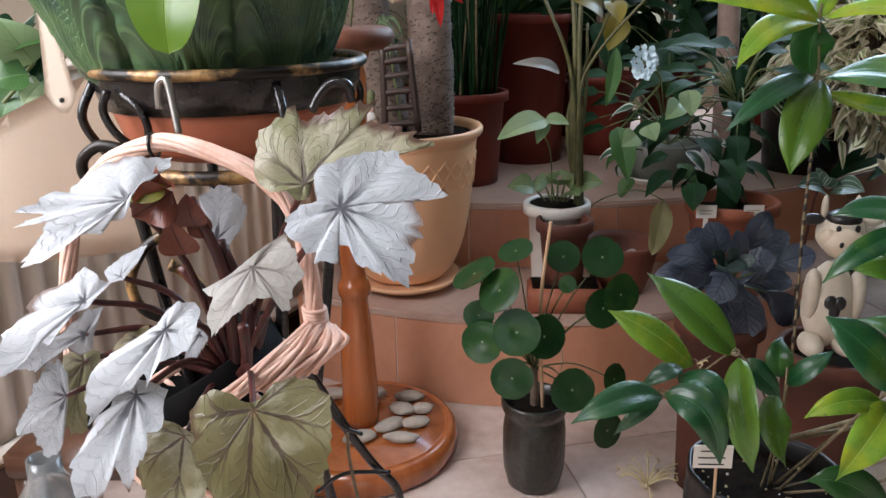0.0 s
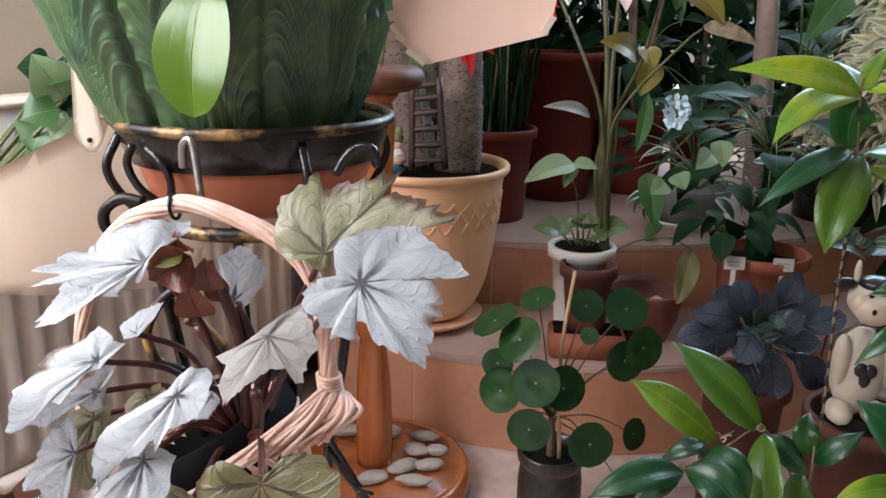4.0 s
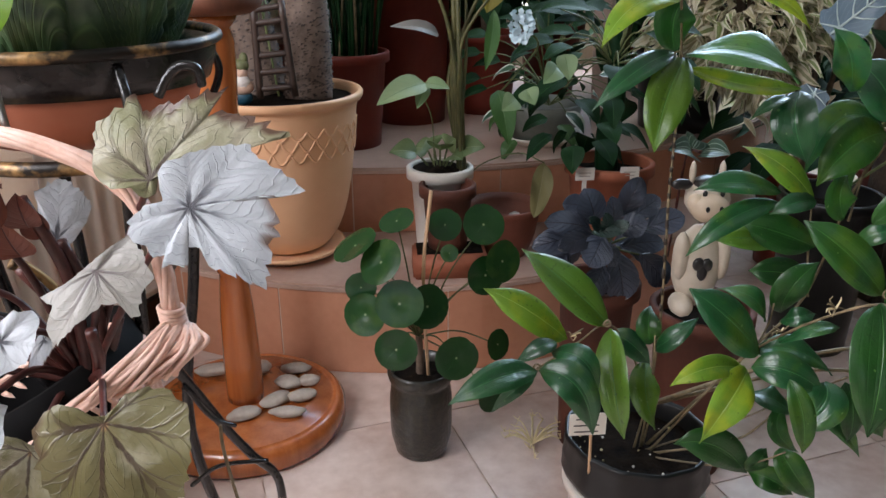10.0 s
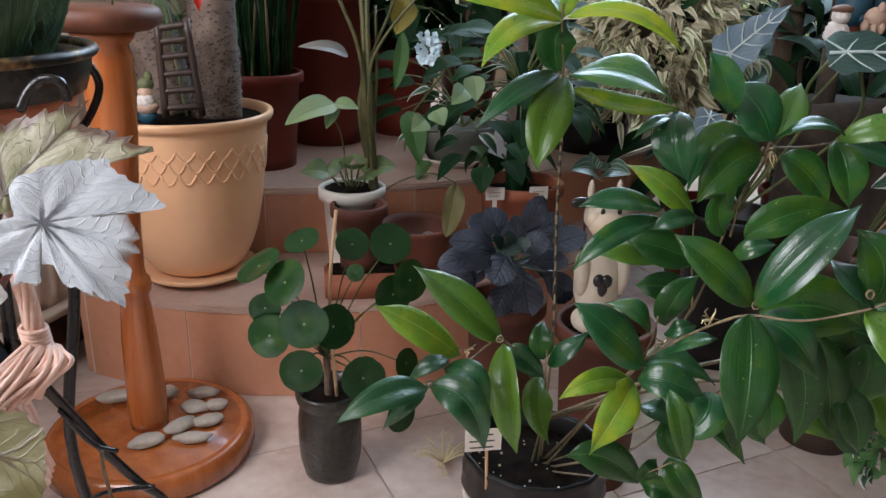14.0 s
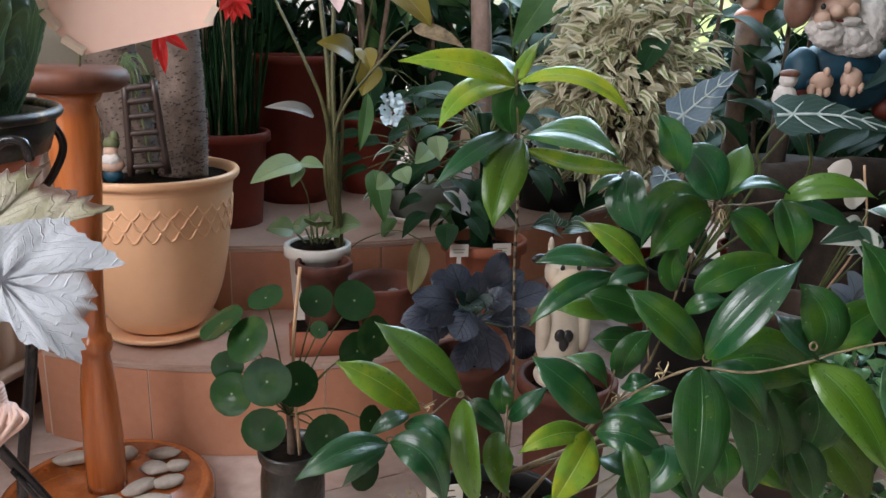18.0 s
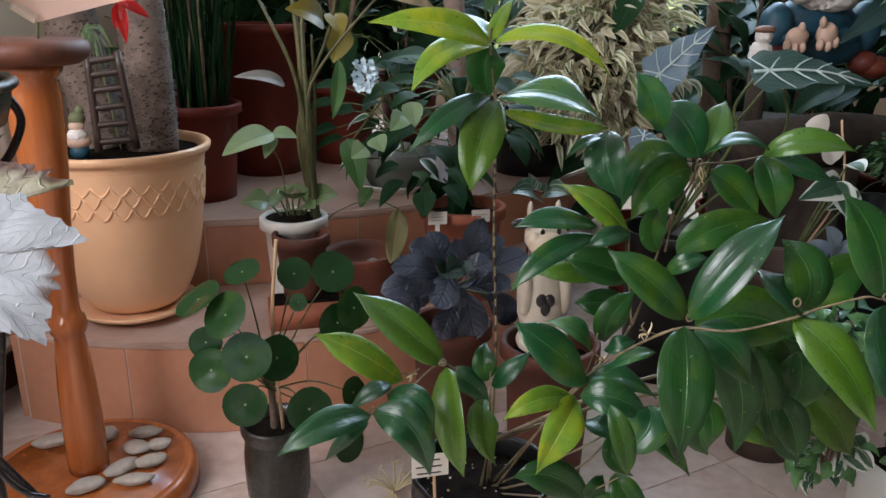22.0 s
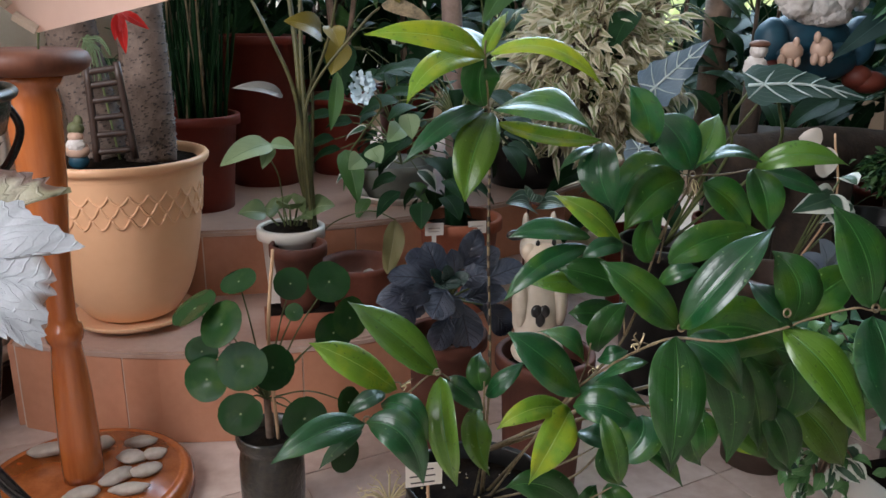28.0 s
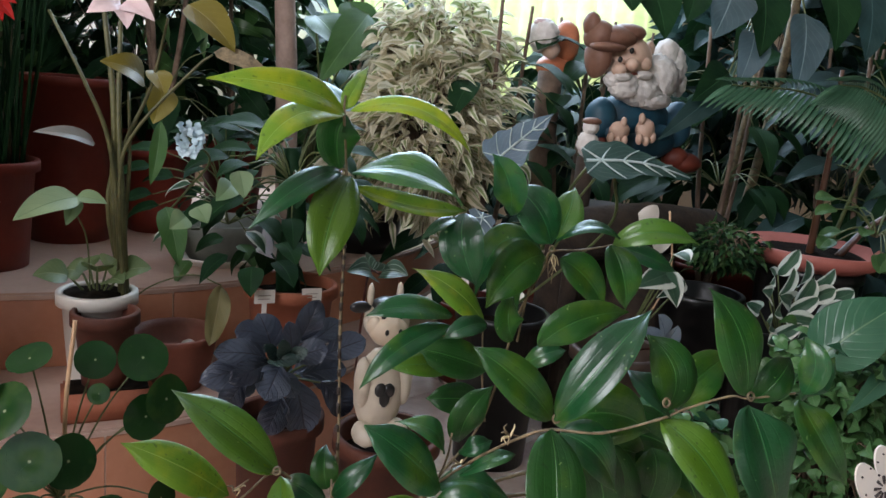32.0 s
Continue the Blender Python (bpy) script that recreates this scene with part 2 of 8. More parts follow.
TERRA = solid("terracotta", (0.26, 0.070, 0.032), (0.36, 0.115, 0.060), 0.7, 0, 12, 120, 0.1)
BROWNCLAY = solid("brown_clay", (0.070, 0.019, 0.010), (0.13, 0.038, 0.020), 0.7, 0, 12, 120, 0.1)
DARKTERRA = solid("dark_terracotta", (0.13, 0.035, 0.020), (0.20, 0.060, 0.034), 0.6, 0, 12, 120, 0.1)
TERRASM = solid("terracotta_bowl_clay", (0.40, 0.115, 0.055), (0.48, 0.155, 0.08), 0.55, 0, 10, 100, 0.06)
DARKRED = solid("dark_red_plastic", (0.110, 0.015, 0.009), (0.165, 0.025, 0.014), 0.5, 0, 6, 60, 0.03, 0, 0.3)
IRON = solid("black_iron", (0.006, 0.006, 0.007), (0.026, 0.022, 0.02), 0.22, 0.0, 40, 200, 0.3)
IRONGOLD = solid("gilded_iron", (0.015, 0.011, 0.008), (0.42, 0.24, 0.09), 0.42, 0.35, 30, 160, 0.3)
STEEL = solid("steel_wire", (0.38, 0.36, 0.33), (0.55, 0.52, 0.48), 0.3, 0.9)
for q in IRONGOLD.node_tree.nodes:
    if q.type == "VALTORGB":
        q.color_ramp.elements[0].position, q.color_ramp.elements[1].position = 0.66, 0.82
WICKER = solid("pink_wicker", (0.72, 0.42, 0.31), (0.86, 0.60, 0.50), 0.5, 0, 60, 240, 0.3)
SOIL = solid("soil", (0.003, 0.002, 0.002), (0.016, 0.010, 0.006), 0.95, 0, 60, 220, 1.0, 0, 0.08)
BLACKP = solid("black_plastic", (0.004, 0.004, 0.004), (0.010, 0.010, 0.010), 0.30, 0, 10, 80, 0.05, 0, 0.35)
PITCH = solid("matte_black_plastic", (0.004, 0.004, 0.004), (0.009, 0.008, 0.008), 0.8, 0, 10, 80, 0.05, 0, 0.08)
WHITEP = solid("white_plastic", (0.70, 0.65, 0.58), (0.78, 0.73, 0.67), 0.4, 0, 6, 60, 0.03)
STONE = solid("grey_pebble", (0.30, 0.25, 0.21), (0.46, 0.39, 0.33), 0.6, 0, 20, 140, 0.15)
BAGFELT = solid("beige_leather", (0.80, 0.66, 0.53), (0.86, 0.73, 0.61), 0.7, 0, 4, 260, 0.1)
GLASSJAR = solid("dark_jar_glass", (0.003, 0.004, 0.005), (0.030, 0.026, 0.015), 0.34, 0, 130, 420, 0.45, 0.4)
PAPER = solid("paper", (0.72, 0.66, 0.58), (0.80, 0.75, 0.68), 0.8)
INK = solid("ink", (0.03, 0.02, 0.02), (0.05, 0.04, 0.04), 0.7)
STRAW = solid("pale_straw", (0.62, 0.50, 0.27), (0.74, 0.64, 0.40), 0.7)
STICK = solid("bamboo_stick", (0.55, 0.33, 0.18), (0.62, 0.40, 0.24), 0.6)
STEM_RED = solid("red_stem", (0.028, 0.007, 0.006), (0.085, 0.020, 0.014), 0.4, 0, 50, 200, 0.2)
STEM_TAN = solid("tan_stem", (0.09, 0.068, 0.036), (0.28, 0.205, 0.115), 0.6, 0, 60, 240, 0.4)
STEM_GRN = solid("green_stem", (0.060, 0.080, 0.026), (0.13, 0.15, 0.055), 0.5, 0, 40, 200, 0.2)
STEM_OLV = solid("olive_stem", (0.040, 0.042, 0.014), (0.115, 0.105, 0.036), 0.5, 0, 40, 200, 0.2)
BARK = solid("brown_bark", (0.10, 0.065, 0.045), (0.24, 0.16, 0.115), 0.85, 0, 30, 160, 0.8)
GREYBARK = solid("spiny_bark", (0.095, 0.064, 0.050), (0.19, 0.135, 0.105), 0.85, 0, 40, 200, 0.8)

GLOSSY = leaf_mat("glossy_leaf", (0.003, 0.044, 0.012), (0.014, 0.118, 0.028), (0.045, 0.18, 0.055), 0.34, "long", 7, 0.018, spec=1.0, tint=(0.13, 0.25, 0.012), blotch=0.40, patch=((0.075, 0.165, 0.006), 0.53), grain=0.8, side_mix=0.06, side_bump=0.14, thin=0.25, speck=(0.20, 0.32, 0.12))
LIME = leaf_mat("lime_leaf", (0.085, 0.190, 0.014), (0.22, 0.37, 0.030), (0.28, 0.42, 0.09), 0.34, "long", 7, 0.020, spec=0.45, blotch=0.4, patch=((0.34, 0.37, 0.012), 0.46), grain=0.6, side_bump=0.12, side_mix=0.06, speck=(0.10, 0.16, 0.02))
# olive copy of GLOSSY: light coming through the blade is put into its colour
BACKLIT = leaf_mat("backlit_olive_leaf", (0.007, 0.044, 0.007), (0.026, 0.112, 0.016), (0.055, 0.17, 0.035), 0.34, "long", 7, 0.018, spec=0.6, tint=(0.10, 0.17, 0.010), blotch=0.40, patch=((0.062, 0.125, 0.006), 0.50), grain=0.8, side_mix=0.06, side_bump=0.14, thin=0.32, speck=(0.20, 0.30, 0.10))
APPLE = leaf_mat("apple_green_leaf", (0.085, 0.170, 0.014), (0.150, 0.245, 0.022), (0.20, 0.31, 0.05), 0.24, "long", 5, 0.016, spec=0.6, blotch=0.5, grain=0.3, side_bump=0.03, side_mix=0.04)
SILVER = leaf_mat("silver_leaf", (0.37, 0.390, 0.41), (0.60, 0.625, 0.65), (0.020, 0.018, 0.028), 0.40, "palm", 6, 0.075, thin=0.10, fade=(0.20, 0.46, 0.16), side_mix=0.06, side_bump=0.8, side_w=0.09, grain=1.3, ragged=0.12, edge=((0.15, 0.085, 0.06), 0.520), wanders=0.24)
OLIVE = leaf_mat("olive_leaf", (0.18, 0.15, 0.075), (0.38, 0.35, 0.25), (0.035, 0.012, 0.010), 0.42, "palm", 6, 0.075, thin=0.15, fade=(0.20, 0.80, 0.22), side_mix=0.14, side_w=0.09, side_bump=0.8, grain=1.3, ragged=0.11, edge=((0.085, 0.042, 0.024), 0.475), patch=((0.17, 0.17, 0.075), 0.46), wanders=0.24)
HEART = leaf_mat("heart_leaf", (0.10, 0.085, 0.030), (0.27, 0.24, 0.13), (0.035, 0.014, 0.010), 0.40, "palm", 5, 0.042, thin=0.15, fade=(0.35, 0.98, 0.30), side_mix=0.14, side_w=0.09, side_bump=0.7, grain=1.3, ragged=0.08, edge=((0.085, 0.055, 0.025), 0.49), patch=((0.42, 0.39, 0.29), 0.50), wanders=0.26, dot=(0.42, 0.26, 0.12))
# SILVER with a tan tinge, darkened to carry the shade on its leaf
SHADEDTAN = leaf_mat("shaded_tan_silver_leaf", (0.20, 0.18, 0.15), (0.40, 0.385, 0.36), (0.045, 0.022, 0.024), 0.45, "palm", 6, 0.060, thin=0.12, fade=(0.15, 0.75, 0.15), side_mix=0.07, side_w=0.09, side_bump=0.35, grain=1.3, ragged=0.05, edge=((0.14, 0.09, 0.06), 0.53), wanders=0.20)
ROUND = leaf_mat("round_leaf", (0.010, 0.046, 0.012), (0.026, 0.082, 0.020), (0.06, 0.14, 0.05), 0.26, "palm", 4, 0.0004, side_mix=0.0, side_bump=0.0, dot=(0.30, 0.36, 0.20), patch=((0.045, 0.10, 0.02), 0.55))
VIOLET = leaf_mat("violet_leaf", (0.014, 0.017, 0.030), (0.095, 0.115, 0.165), (0.018, 0.016, 0.028), 0.28, "mid", 8, 0.03, side_mix=0.45, side_bump=1.0, grain=0.9, blotch=0.30, thin=0.05)
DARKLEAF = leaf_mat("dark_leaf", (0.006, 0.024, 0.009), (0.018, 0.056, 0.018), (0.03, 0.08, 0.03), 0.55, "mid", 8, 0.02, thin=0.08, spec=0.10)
MIDLEAF = leaf_mat("mid_leaf", (0.035, 0.095, 0.022), (0.075, 0.165, 0.045), (0.11, 0.21, 0.075), 0.38, "mid", 8, 0.02)
PALELEAF = leaf_mat("pale_leaf", (0.17, 0.26, 0.12), (0.30, 0.38, 0.20), (0.10, 0.18, 0.06), 0.45, "mid", 7, 0.02)
YELLOWLEAF = leaf_mat("yellow_leaf", (0.15, 0.115, 0.012), (0.24, 0.19, 0.03), (0.26, 0.21, 0.07), 0.45, "mid", 7, 0.02)
CREAM = leaf_mat("cream_leaf", (0.24, 0.25, 0.11), (0.44, 0.42, 0.24), (0.52, 0.47, 0.32), 0.5, "mid", 5, 0.03, edge=((0.70, 0.62, 0.45), 0.22), thin=0.3)
WHITEVAR = leaf_mat("white_edged_leaf", (0.035, 0.090, 0.050), (0.07, 0.14, 0.08), (0.10, 0.17, 0.10), 0.4, "mid", 6, 0.02, edge=((0.74, 0.76, 0.68), 0.27))
ALOC = leaf_mat("alocasia_leaf", (0.012, 0.045, 0.034), (0.040, 0.090, 0.070), (0.22, 0.30, 0.27), 0.32, "mid", 9, 0.012, side_mix=0.25, side_w=0.06, skew=1.0)
ALOCB = leaf_mat("silvery_alocasia_leaf", (0.085, 0.125, 0.155), (0.20, 0.26, 0.31), (0.40, 0.48, 0.52), 0.32, "mid", 9, 0.012, side_mix=0.25, side_w=0.06, skew=1.0)
CABBAGE = leaf_mat("glazed_green_relief", (0.028, 0.072, 0.038), (0.090, 0.155, 0.065), (0.19, 0.29, 0.11), 0.36, "mid", 17, 0.0, blotch=0.3, thin=0.0, side_mix=0.30, side_bump=0.8, skew=2.2, arc=2.6, patch=((0.018, 0.045, 0.042), 0.5), wanders=0.0)


# ---- shapes ----
def part(name, bm, material, parent=None, label="", smooth=True):
    """Links a bmesh as one mesh object, under a thing or a part if one is given."""
    me = bpy.data.meshes.new(name)
    bm.to_mesh(me)
    bm.free()
    me.materials.append(material)
    if smooth:
        me.polygons.foreach_set("use_smooth", [True] * len(me.polygons))
    ob = new(name, me)
    ob.parent = parent
    return tagged(ob, label)


def thing(name, base, label, category, group="", kind=""):
    ob = new(name)
    ob.location = base
    ob.empty_display_size = 0.02
    return tagged(ob, label, category, group, kind)


def under(parent, *obs):
    """Puts parts built in world places under a thing that stands at its base."""
    for ob in obs:
        ob.parent = parent
        ob.matrix_parent_inverse = Matrix.Translation(parent.location).inverted()
    return obs[0]


def sub(owner, *obs):
    """Puts pieces built in world places under a part."""
    for ob in obs:
        ob.parent = owner
        ob.matrix_parent_inverse = Matrix()
    return obs[0]


def lathe(profile, seg=40, centre=(0, 0, 0), wave=None):
    """Turns (radius, height) points about the vertical through centre."""
    bm = bmesh.new()
    rings = []
    for k, (r, z) in enumerate(profile):
        if r < 1e-5:
            rings.append([bm.verts.new((centre[0], centre[1], centre[2] + z))])
            continue
        ring = []
        for i in range(seg):
            a = 2 * math.pi * i / seg
            rr = r * (wave(a, z) if wave else 1.0)
            ring.append(bm.verts.new((centre[0] + rr * math.cos(a), centre[1] + rr * math.sin(a), centre[2] + z)))
        rings.append(ring)
    for p, q in zip(rings, rings[1:]):
        for i in range(seg):
            j = (i + 1) % seg
            if len(p) == 1 and len(q) == 1:
                continue
            if len(p) == 1:
                bm.faces.new((p[0], q[j], q[i])[::-1])
            elif len(q) == 1:
                bm.faces.new((p[i], p[j], q[0]))
            else:
                bm.faces.new((p[i], p[j], q[j], q[i]))
    bmesh.ops.recalc_face_normals(bm, faces=bm.faces)
    return bm


def smooth_line(points, n=6):
    """A smooth line through the points."""
    pts = [Vector(p) for p in points]
    if len(pts) < 3:
        return [pts[0].lerp(pts[-1], i / n) for i in range(n + 1)]
    out = []
    ext = [2 * pts[0] - pts[1], *pts, 2 * pts[-1] - pts[-2]]
    for a, b, c, d in zip(ext, ext[1:], ext[2:], ext[3:]):
        for i in range(n):
            t = i / n
            out.append(0.5 * (2 * b + (c - a) * t + (2 * a - 5 * b + 4 * c - d) * t * t + (3 * b - a - 3 * c + d) * t ** 3))
    return out + [pts[-1]]


def tube(points, r0, r1=None, seg=8, n=6, knots=0.0, bm=None):
    """A round rod along a smooth line, tapering from r0 to r1."""
    line = smooth_line(points, n)
    r1 = r0 if r1 is None else r1
    bm = bm or bmesh.new()
    side = Vector((0.31, 0.17, 0.93))
    last = None
    for k, p in enumerate(line):
        along = (line[min(k + 1, len(line) - 1)] - line[max(k - 1, 0)]).normalized()
        side = (side - along * side.dot(along)).normalized()
        up = along.cross(side)
        f = k / (len(line) - 1)
        r = (r0 + (r1 - r0) * f) * (1 + (knots if k % max(n, 2) == 0 else 0))
        ring = [bm.verts.new(p + r * (math.cos(2 * math.pi * i / seg) * side + math.sin(2 * math.pi * i / seg) * up)) for i in range(seg)]
        if last:
            for i in range(seg):
                j = (i + 1) % seg
                bm.faces.new((last[i], last[j], ring[j], ring[i]))
        else:
            bm.faces.new(ring[::-1])
        last = ring
    bm.faces.new(last)
    return bm


def ring_tube(centre, radius, r, seg=40, side=8, tilt=None, bm=None, flat=1.0):
    bm = bm or bmesh.new()
    rings = []
    for i in range(seg):
        a = 2 * math.pi * i / seg
        ring = []
        for j in range(side):
            b = 2 * math.pi * j / side
            v = Vector(((radius + r * math.cos(b)) * math.cos(a), (radius + r * math.cos(b)) * math.sin(a), r * flat * math.sin(b)))
            if tilt:
                v = tilt @ v
            ring.append(bm.verts.new(Vector(centre) + v))
        rings.append(ring)
    for p, q in zip(rings, rings[1:] + rings[:1]):
        for j in range(side):
            k = (j + 1) % side
            bm.faces.new((p[j], q[j], q[k], p[k]))
    return bm


def box(lo, hi, bevel=0.0, bm=None):
    bm = bm or bmesh.new()
    made = bmesh.ops.create_cube(bm, size=1)["verts"]
    for v in made:
        v.co = Vector([(a + b) / 2 + c * (b - a) for a, b, c in zip(lo, hi, v.co)])
    if bevel:
        edges = list({e for v in made for e in v.link_edges})
        bmesh.ops.bevel(bm, geom=edges, offset=bevel, segments=2, affect="EDGES")
    return bm


def prism(outline, z0, z1, bevel=0.0):
    """An upright solid over an outline of (x, y)."""
    bm = bmesh.new()
    low = [bm.verts.new((x, y, z0)) for x, y in outline]
    top = [bm.verts.new((x, y, z1)) for x, y in outline]
    bm.faces.new(low[::-1])
    bm.faces.new(top)
    for i in range(len(outline)):
        j = (i + 1) % len(outline)
        bm.faces.new((low[i], low[j], top[j], top[i]))
    bmesh.ops.recalc_face_normals(bm, faces=bm.faces)
    if bevel:
        bmesh.ops.bevel(bm, geom=[e for e in bm.edges if all(abs(v.co.z - z1) < 1e-6 for v in e.verts)], offset=bevel, segments=2, affect="EDGES")
    return bm


def lance(v):
    return max(0.0, math.sin(math.pi * min(1.0, v) ** 0.85)) ** 0.85


def ovate(v):
    return max(0.0, math.sin(math.pi * min(1.0, v) ** 0.62)) ** 0.8


def blunt(v):
    return max(0.0, math.sin(math.pi * min(1.0, v) ** 0.9)) ** 0.55


def oval(v):
    return max(0.0, math.sin(math.pi * min(1.0, v))) ** 0.42


def blade(base, tip, width, face=(0, -0.75, 0.65), bend=0.12, fold=0.22, outline=lance, twist=0.0, nv=10, nu=4, wavy=0.0, bm=None, seed=0):
    """A leaf blade from its foot to its tip. face: the way its upper side looks; bend: how far it arches; fold: the trough along its rib."""
    bm = bm or bmesh.new()
    uvl = bm.loops.layers.uv.verify()
    b, t = Vector(base), Vector(tip)
    along = t - b
    length = along.length
    d = along.normalized()
    up = Vector(face)
    up = up - d * up.dot(d)
    up = up.normalized() if up.length > 1e-4 else d.orthogonal().normalized()
    if twist:
        up = Matrix.Rotation(radians(twist), 3, d) @ up
    across = d.cross(up)
    rnd = random.Random(seed)
    ph = rnd.uniform(0, 6)
    grid = []
    for k in range(nv + 1):
        v = k / nv
        w = 0.5 * width * max(outline(v), 0.02)
        arch = bend * length * 4 * v * (1 - v)
        row = []
        for i in range(-nu, nu + 1):
            u = i / nu
            h = arch + fold * abs(u) * w + wavy * width * math.sin(9 * v + ph + 2.2 * u) * abs(u)
            p = b + d * (length * v) + across * (u * w) + up * h
            row.append((bm.verts.new(p), (0.5 + u / 2, v)))
        grid.append(row)
    for p, q in zip(grid, grid[1:]):
        for i in range(2 * nu):
            quad = (p[i], p[i + 1], q[i + 1], q[i])
            f = bm.faces.new([x[0] for x in quad])
            f.smooth = True
            for loop, x in zip(f.loops, quad):
                loop[uvl].uv = x[1]
    return bm


def palm_leaf(centre, tip, face, spread=0.8, lobes=5, jag=0.16, teeth=0.04, cup=0.12, droop=0.12, ribs=7, seed=0, sinus=0.55, pucker=0.012, fold=0.0):
    """A broad begonia or round leaf about the point where its stalk meets it; tip: the end of its middle lobe."""
    bm = bmesh.new()
    uvl = bm.loops.layers.uv.verify()
    c, t = Vector(centre), Vector(tip)
    size = (t - c).length
    d = (t - c).normalized()
    up = Vector(face)
    up = (up - d * up.dot(d)).normalized()
    across = d.cross(up)
    rnd = random.Random(seed)
    ph = rnd.uniform(0, 6)
    wob = 0.0 if jag == 0 else 0.10
    if isinstance(lobes, int):
        side = lobes // 2
        tips = [(math.radians(150) * k / max(side, 1) + (rnd.uniform(-wob, wob) if k else 0), (1.0 if k == 0 else (spread + (1 - spread) * 0.5 * max(0, 1 - abs(k) / side)) * (1 + rnd.uniform(-wob, wob))), k) for k in range(-side, side + 1)]
    else:
        side = len(lobes) // 2
        tips = [(radians(g), r, k - side) for k, (g, r) in enumerate(sorted(lobes))]
    knots = []
    for (a0, r0, k0), (a1, r1, k1) in zip(tips, tips[1:]):
        knots += [(a0, r0, k0), ((a0 + a1) / 2 + (0.08 if k0 >= 0 else -0.08) * (jag > 0), 2 * r0 * r1 * math.cos((a1 - a0) / 2) / (r0 + r1) * (1 - jag), (k0 + k1) / 2)]
    knots.append(tips[-1])
    knots = [(-math.pi, knots[0][1] * (1 - sinus), tips[0][2] - 0.5), *knots, (math.pi, knots[-1][1] * (1 - sinus), tips[-1][2] + 0.5)]
    ka, kr, ku = (np.array(x, float) for x in zip(*knots))
    seg, rings = (150, 8) if jag else (40, 5)
    hub = bm.verts.new(c)
    grid = []
    for k in range(1, rings + 1):
        row = []
        f = k / rings
        for i in range(seg + 1):
            a = -math.pi + 2 * math.pi * i / seg
            edge, u = float(np.interp(a, ka, kr)), float(np.interp(a, ka, ku))
            if jag:
                n = min(max(int(np.searchsorted(ka, a)) - 1, 0), len(ka) - 2)
                g = (a - ka[n]) / max(ka[n + 1] - ka[n], 1e-6)
                g = g ** 0.8 if kr[n + 1] > kr[n] else 1 - (1 - g) ** 0.8
                edge = kr[n] + (kr[n + 1] - kr[n]) * min(max(g, 0), 1)
            if jag == 0:
                edge = spread if abs(a) < 2.9 else spread * (1 - sinus * (abs(a) - 2.9) / 0.25)
            off = abs((u + 0.5) % 1.0 - 0.5)
            edge *= 1 + 0.18 * jag * math.cos(2 * math.pi * u) * (1 if jag else 0)
            edge *= 1 + teeth * (0.8 * math.sin(a * 17 + ph) + 0.7 * math.sin(a * 29 + 2 * ph) + 0.8 * math.sin(a * 43 + 3 * ph))
            r = size * edge * f
            h = cup * r - droop * size * edge * f * f + size * pucker * 0.5 * math.cos(2 * math.pi * u) * f * (1 - 0.3 * f)
            h += size * pucker * math.sin(22 * f + 5 * off + ph) * f + size * pucker * 1.5 * math.sin(3 * a + ph) * f * f
            h -= fold * abs(r * math.sin(a))
            p = c + d * (r * math.cos(a)) + across * (r * math.sin(a)) + up * h
            if jag:
                p += up * (size * f * (0.075 * noise.noise(p * 34 + Vector((seed, 0, 0))) + 0.03 * noise.noise(p * 95)))
            row.append((bm.verts.new(p), (u, f)))
        grid.append(row)
    for i in range(seg):
        f = bm.faces.new((hub, grid[0][i][0], grid[0][i + 1][0]))
        for loop, w in zip(f.loops, ((grid[0][i][1][0], 0), grid[0][i][1], grid[0][i + 1][1])):
            loop[uvl].uv = w
    for p, q in zip(grid, grid[1:]):
        for i in range(seg):
            quad = (p[i], q[i], q[i + 1], p[i + 1])
            f = bm.faces.new([x[0] for x in quad])
            for loop, x in zip(f.loops, quad):
                loop[uvl].uv = x[1]
    return bm


def pot_profile(r_top, r_low, h, lip=0.006, wall=0.004, lip_h=0.02):
    return [(0, 0), (r_low, 0), (r_low + 0.15 * (r_top - r_low), h * 0.2), (r_top - 0.003, h - lip_h), (r_top + lip, h - lip_h), (r_top + lip, h - 0.002),
            (r_top + lip - 0.002, h), (r_top - wall + 0.001, h), (r_top - wall, h - 0.003), (r_low - wall, 0.008), (0, 0.008)]


def soil_disc(r, z, centre, seed=0):
    rnd = random.Random(seed)
    bm = lathe([(0, 0.004), (r * 0.35, 0.005), (r * 0.7, 0.002), (r, 0)], 24, (centre[0], centre[1], z))
    for v in bm.verts:
        v.co.z += rnd.uniform(-0.002, 0.003)
    return bm


def plant_pot(name, centre, r_top, r_low, h, mat, label, fill=0.88, lip=0.006, lip_h=0.02, category="plant pot"):
    pot = thing(name, centre, label, category)
    part("wall", lathe(pot_profile(r_top, r_low, h, lip, 0.004, lip_h)), mat, pot)
    part("soil", soil_disc(r_low + (r_top - r_low) * fill - 0.005, h * fill, (0, 0)), SOIL, pot, "dark crumbly soil")
    return pot


# ---- the room ----
def arc_outline(cx, front, radius, x0, x1, back, n=26, ends=None):
    cy = front + radius
    pts = []
    for i in range(n + 1):
        x = x0 + (x1 - x0) * i / n
        pts.append((x, cy - math.sqrt(radius ** 2 - (x - cx) ** 2)))
    return pts + [(x1, back), (x0, back)]


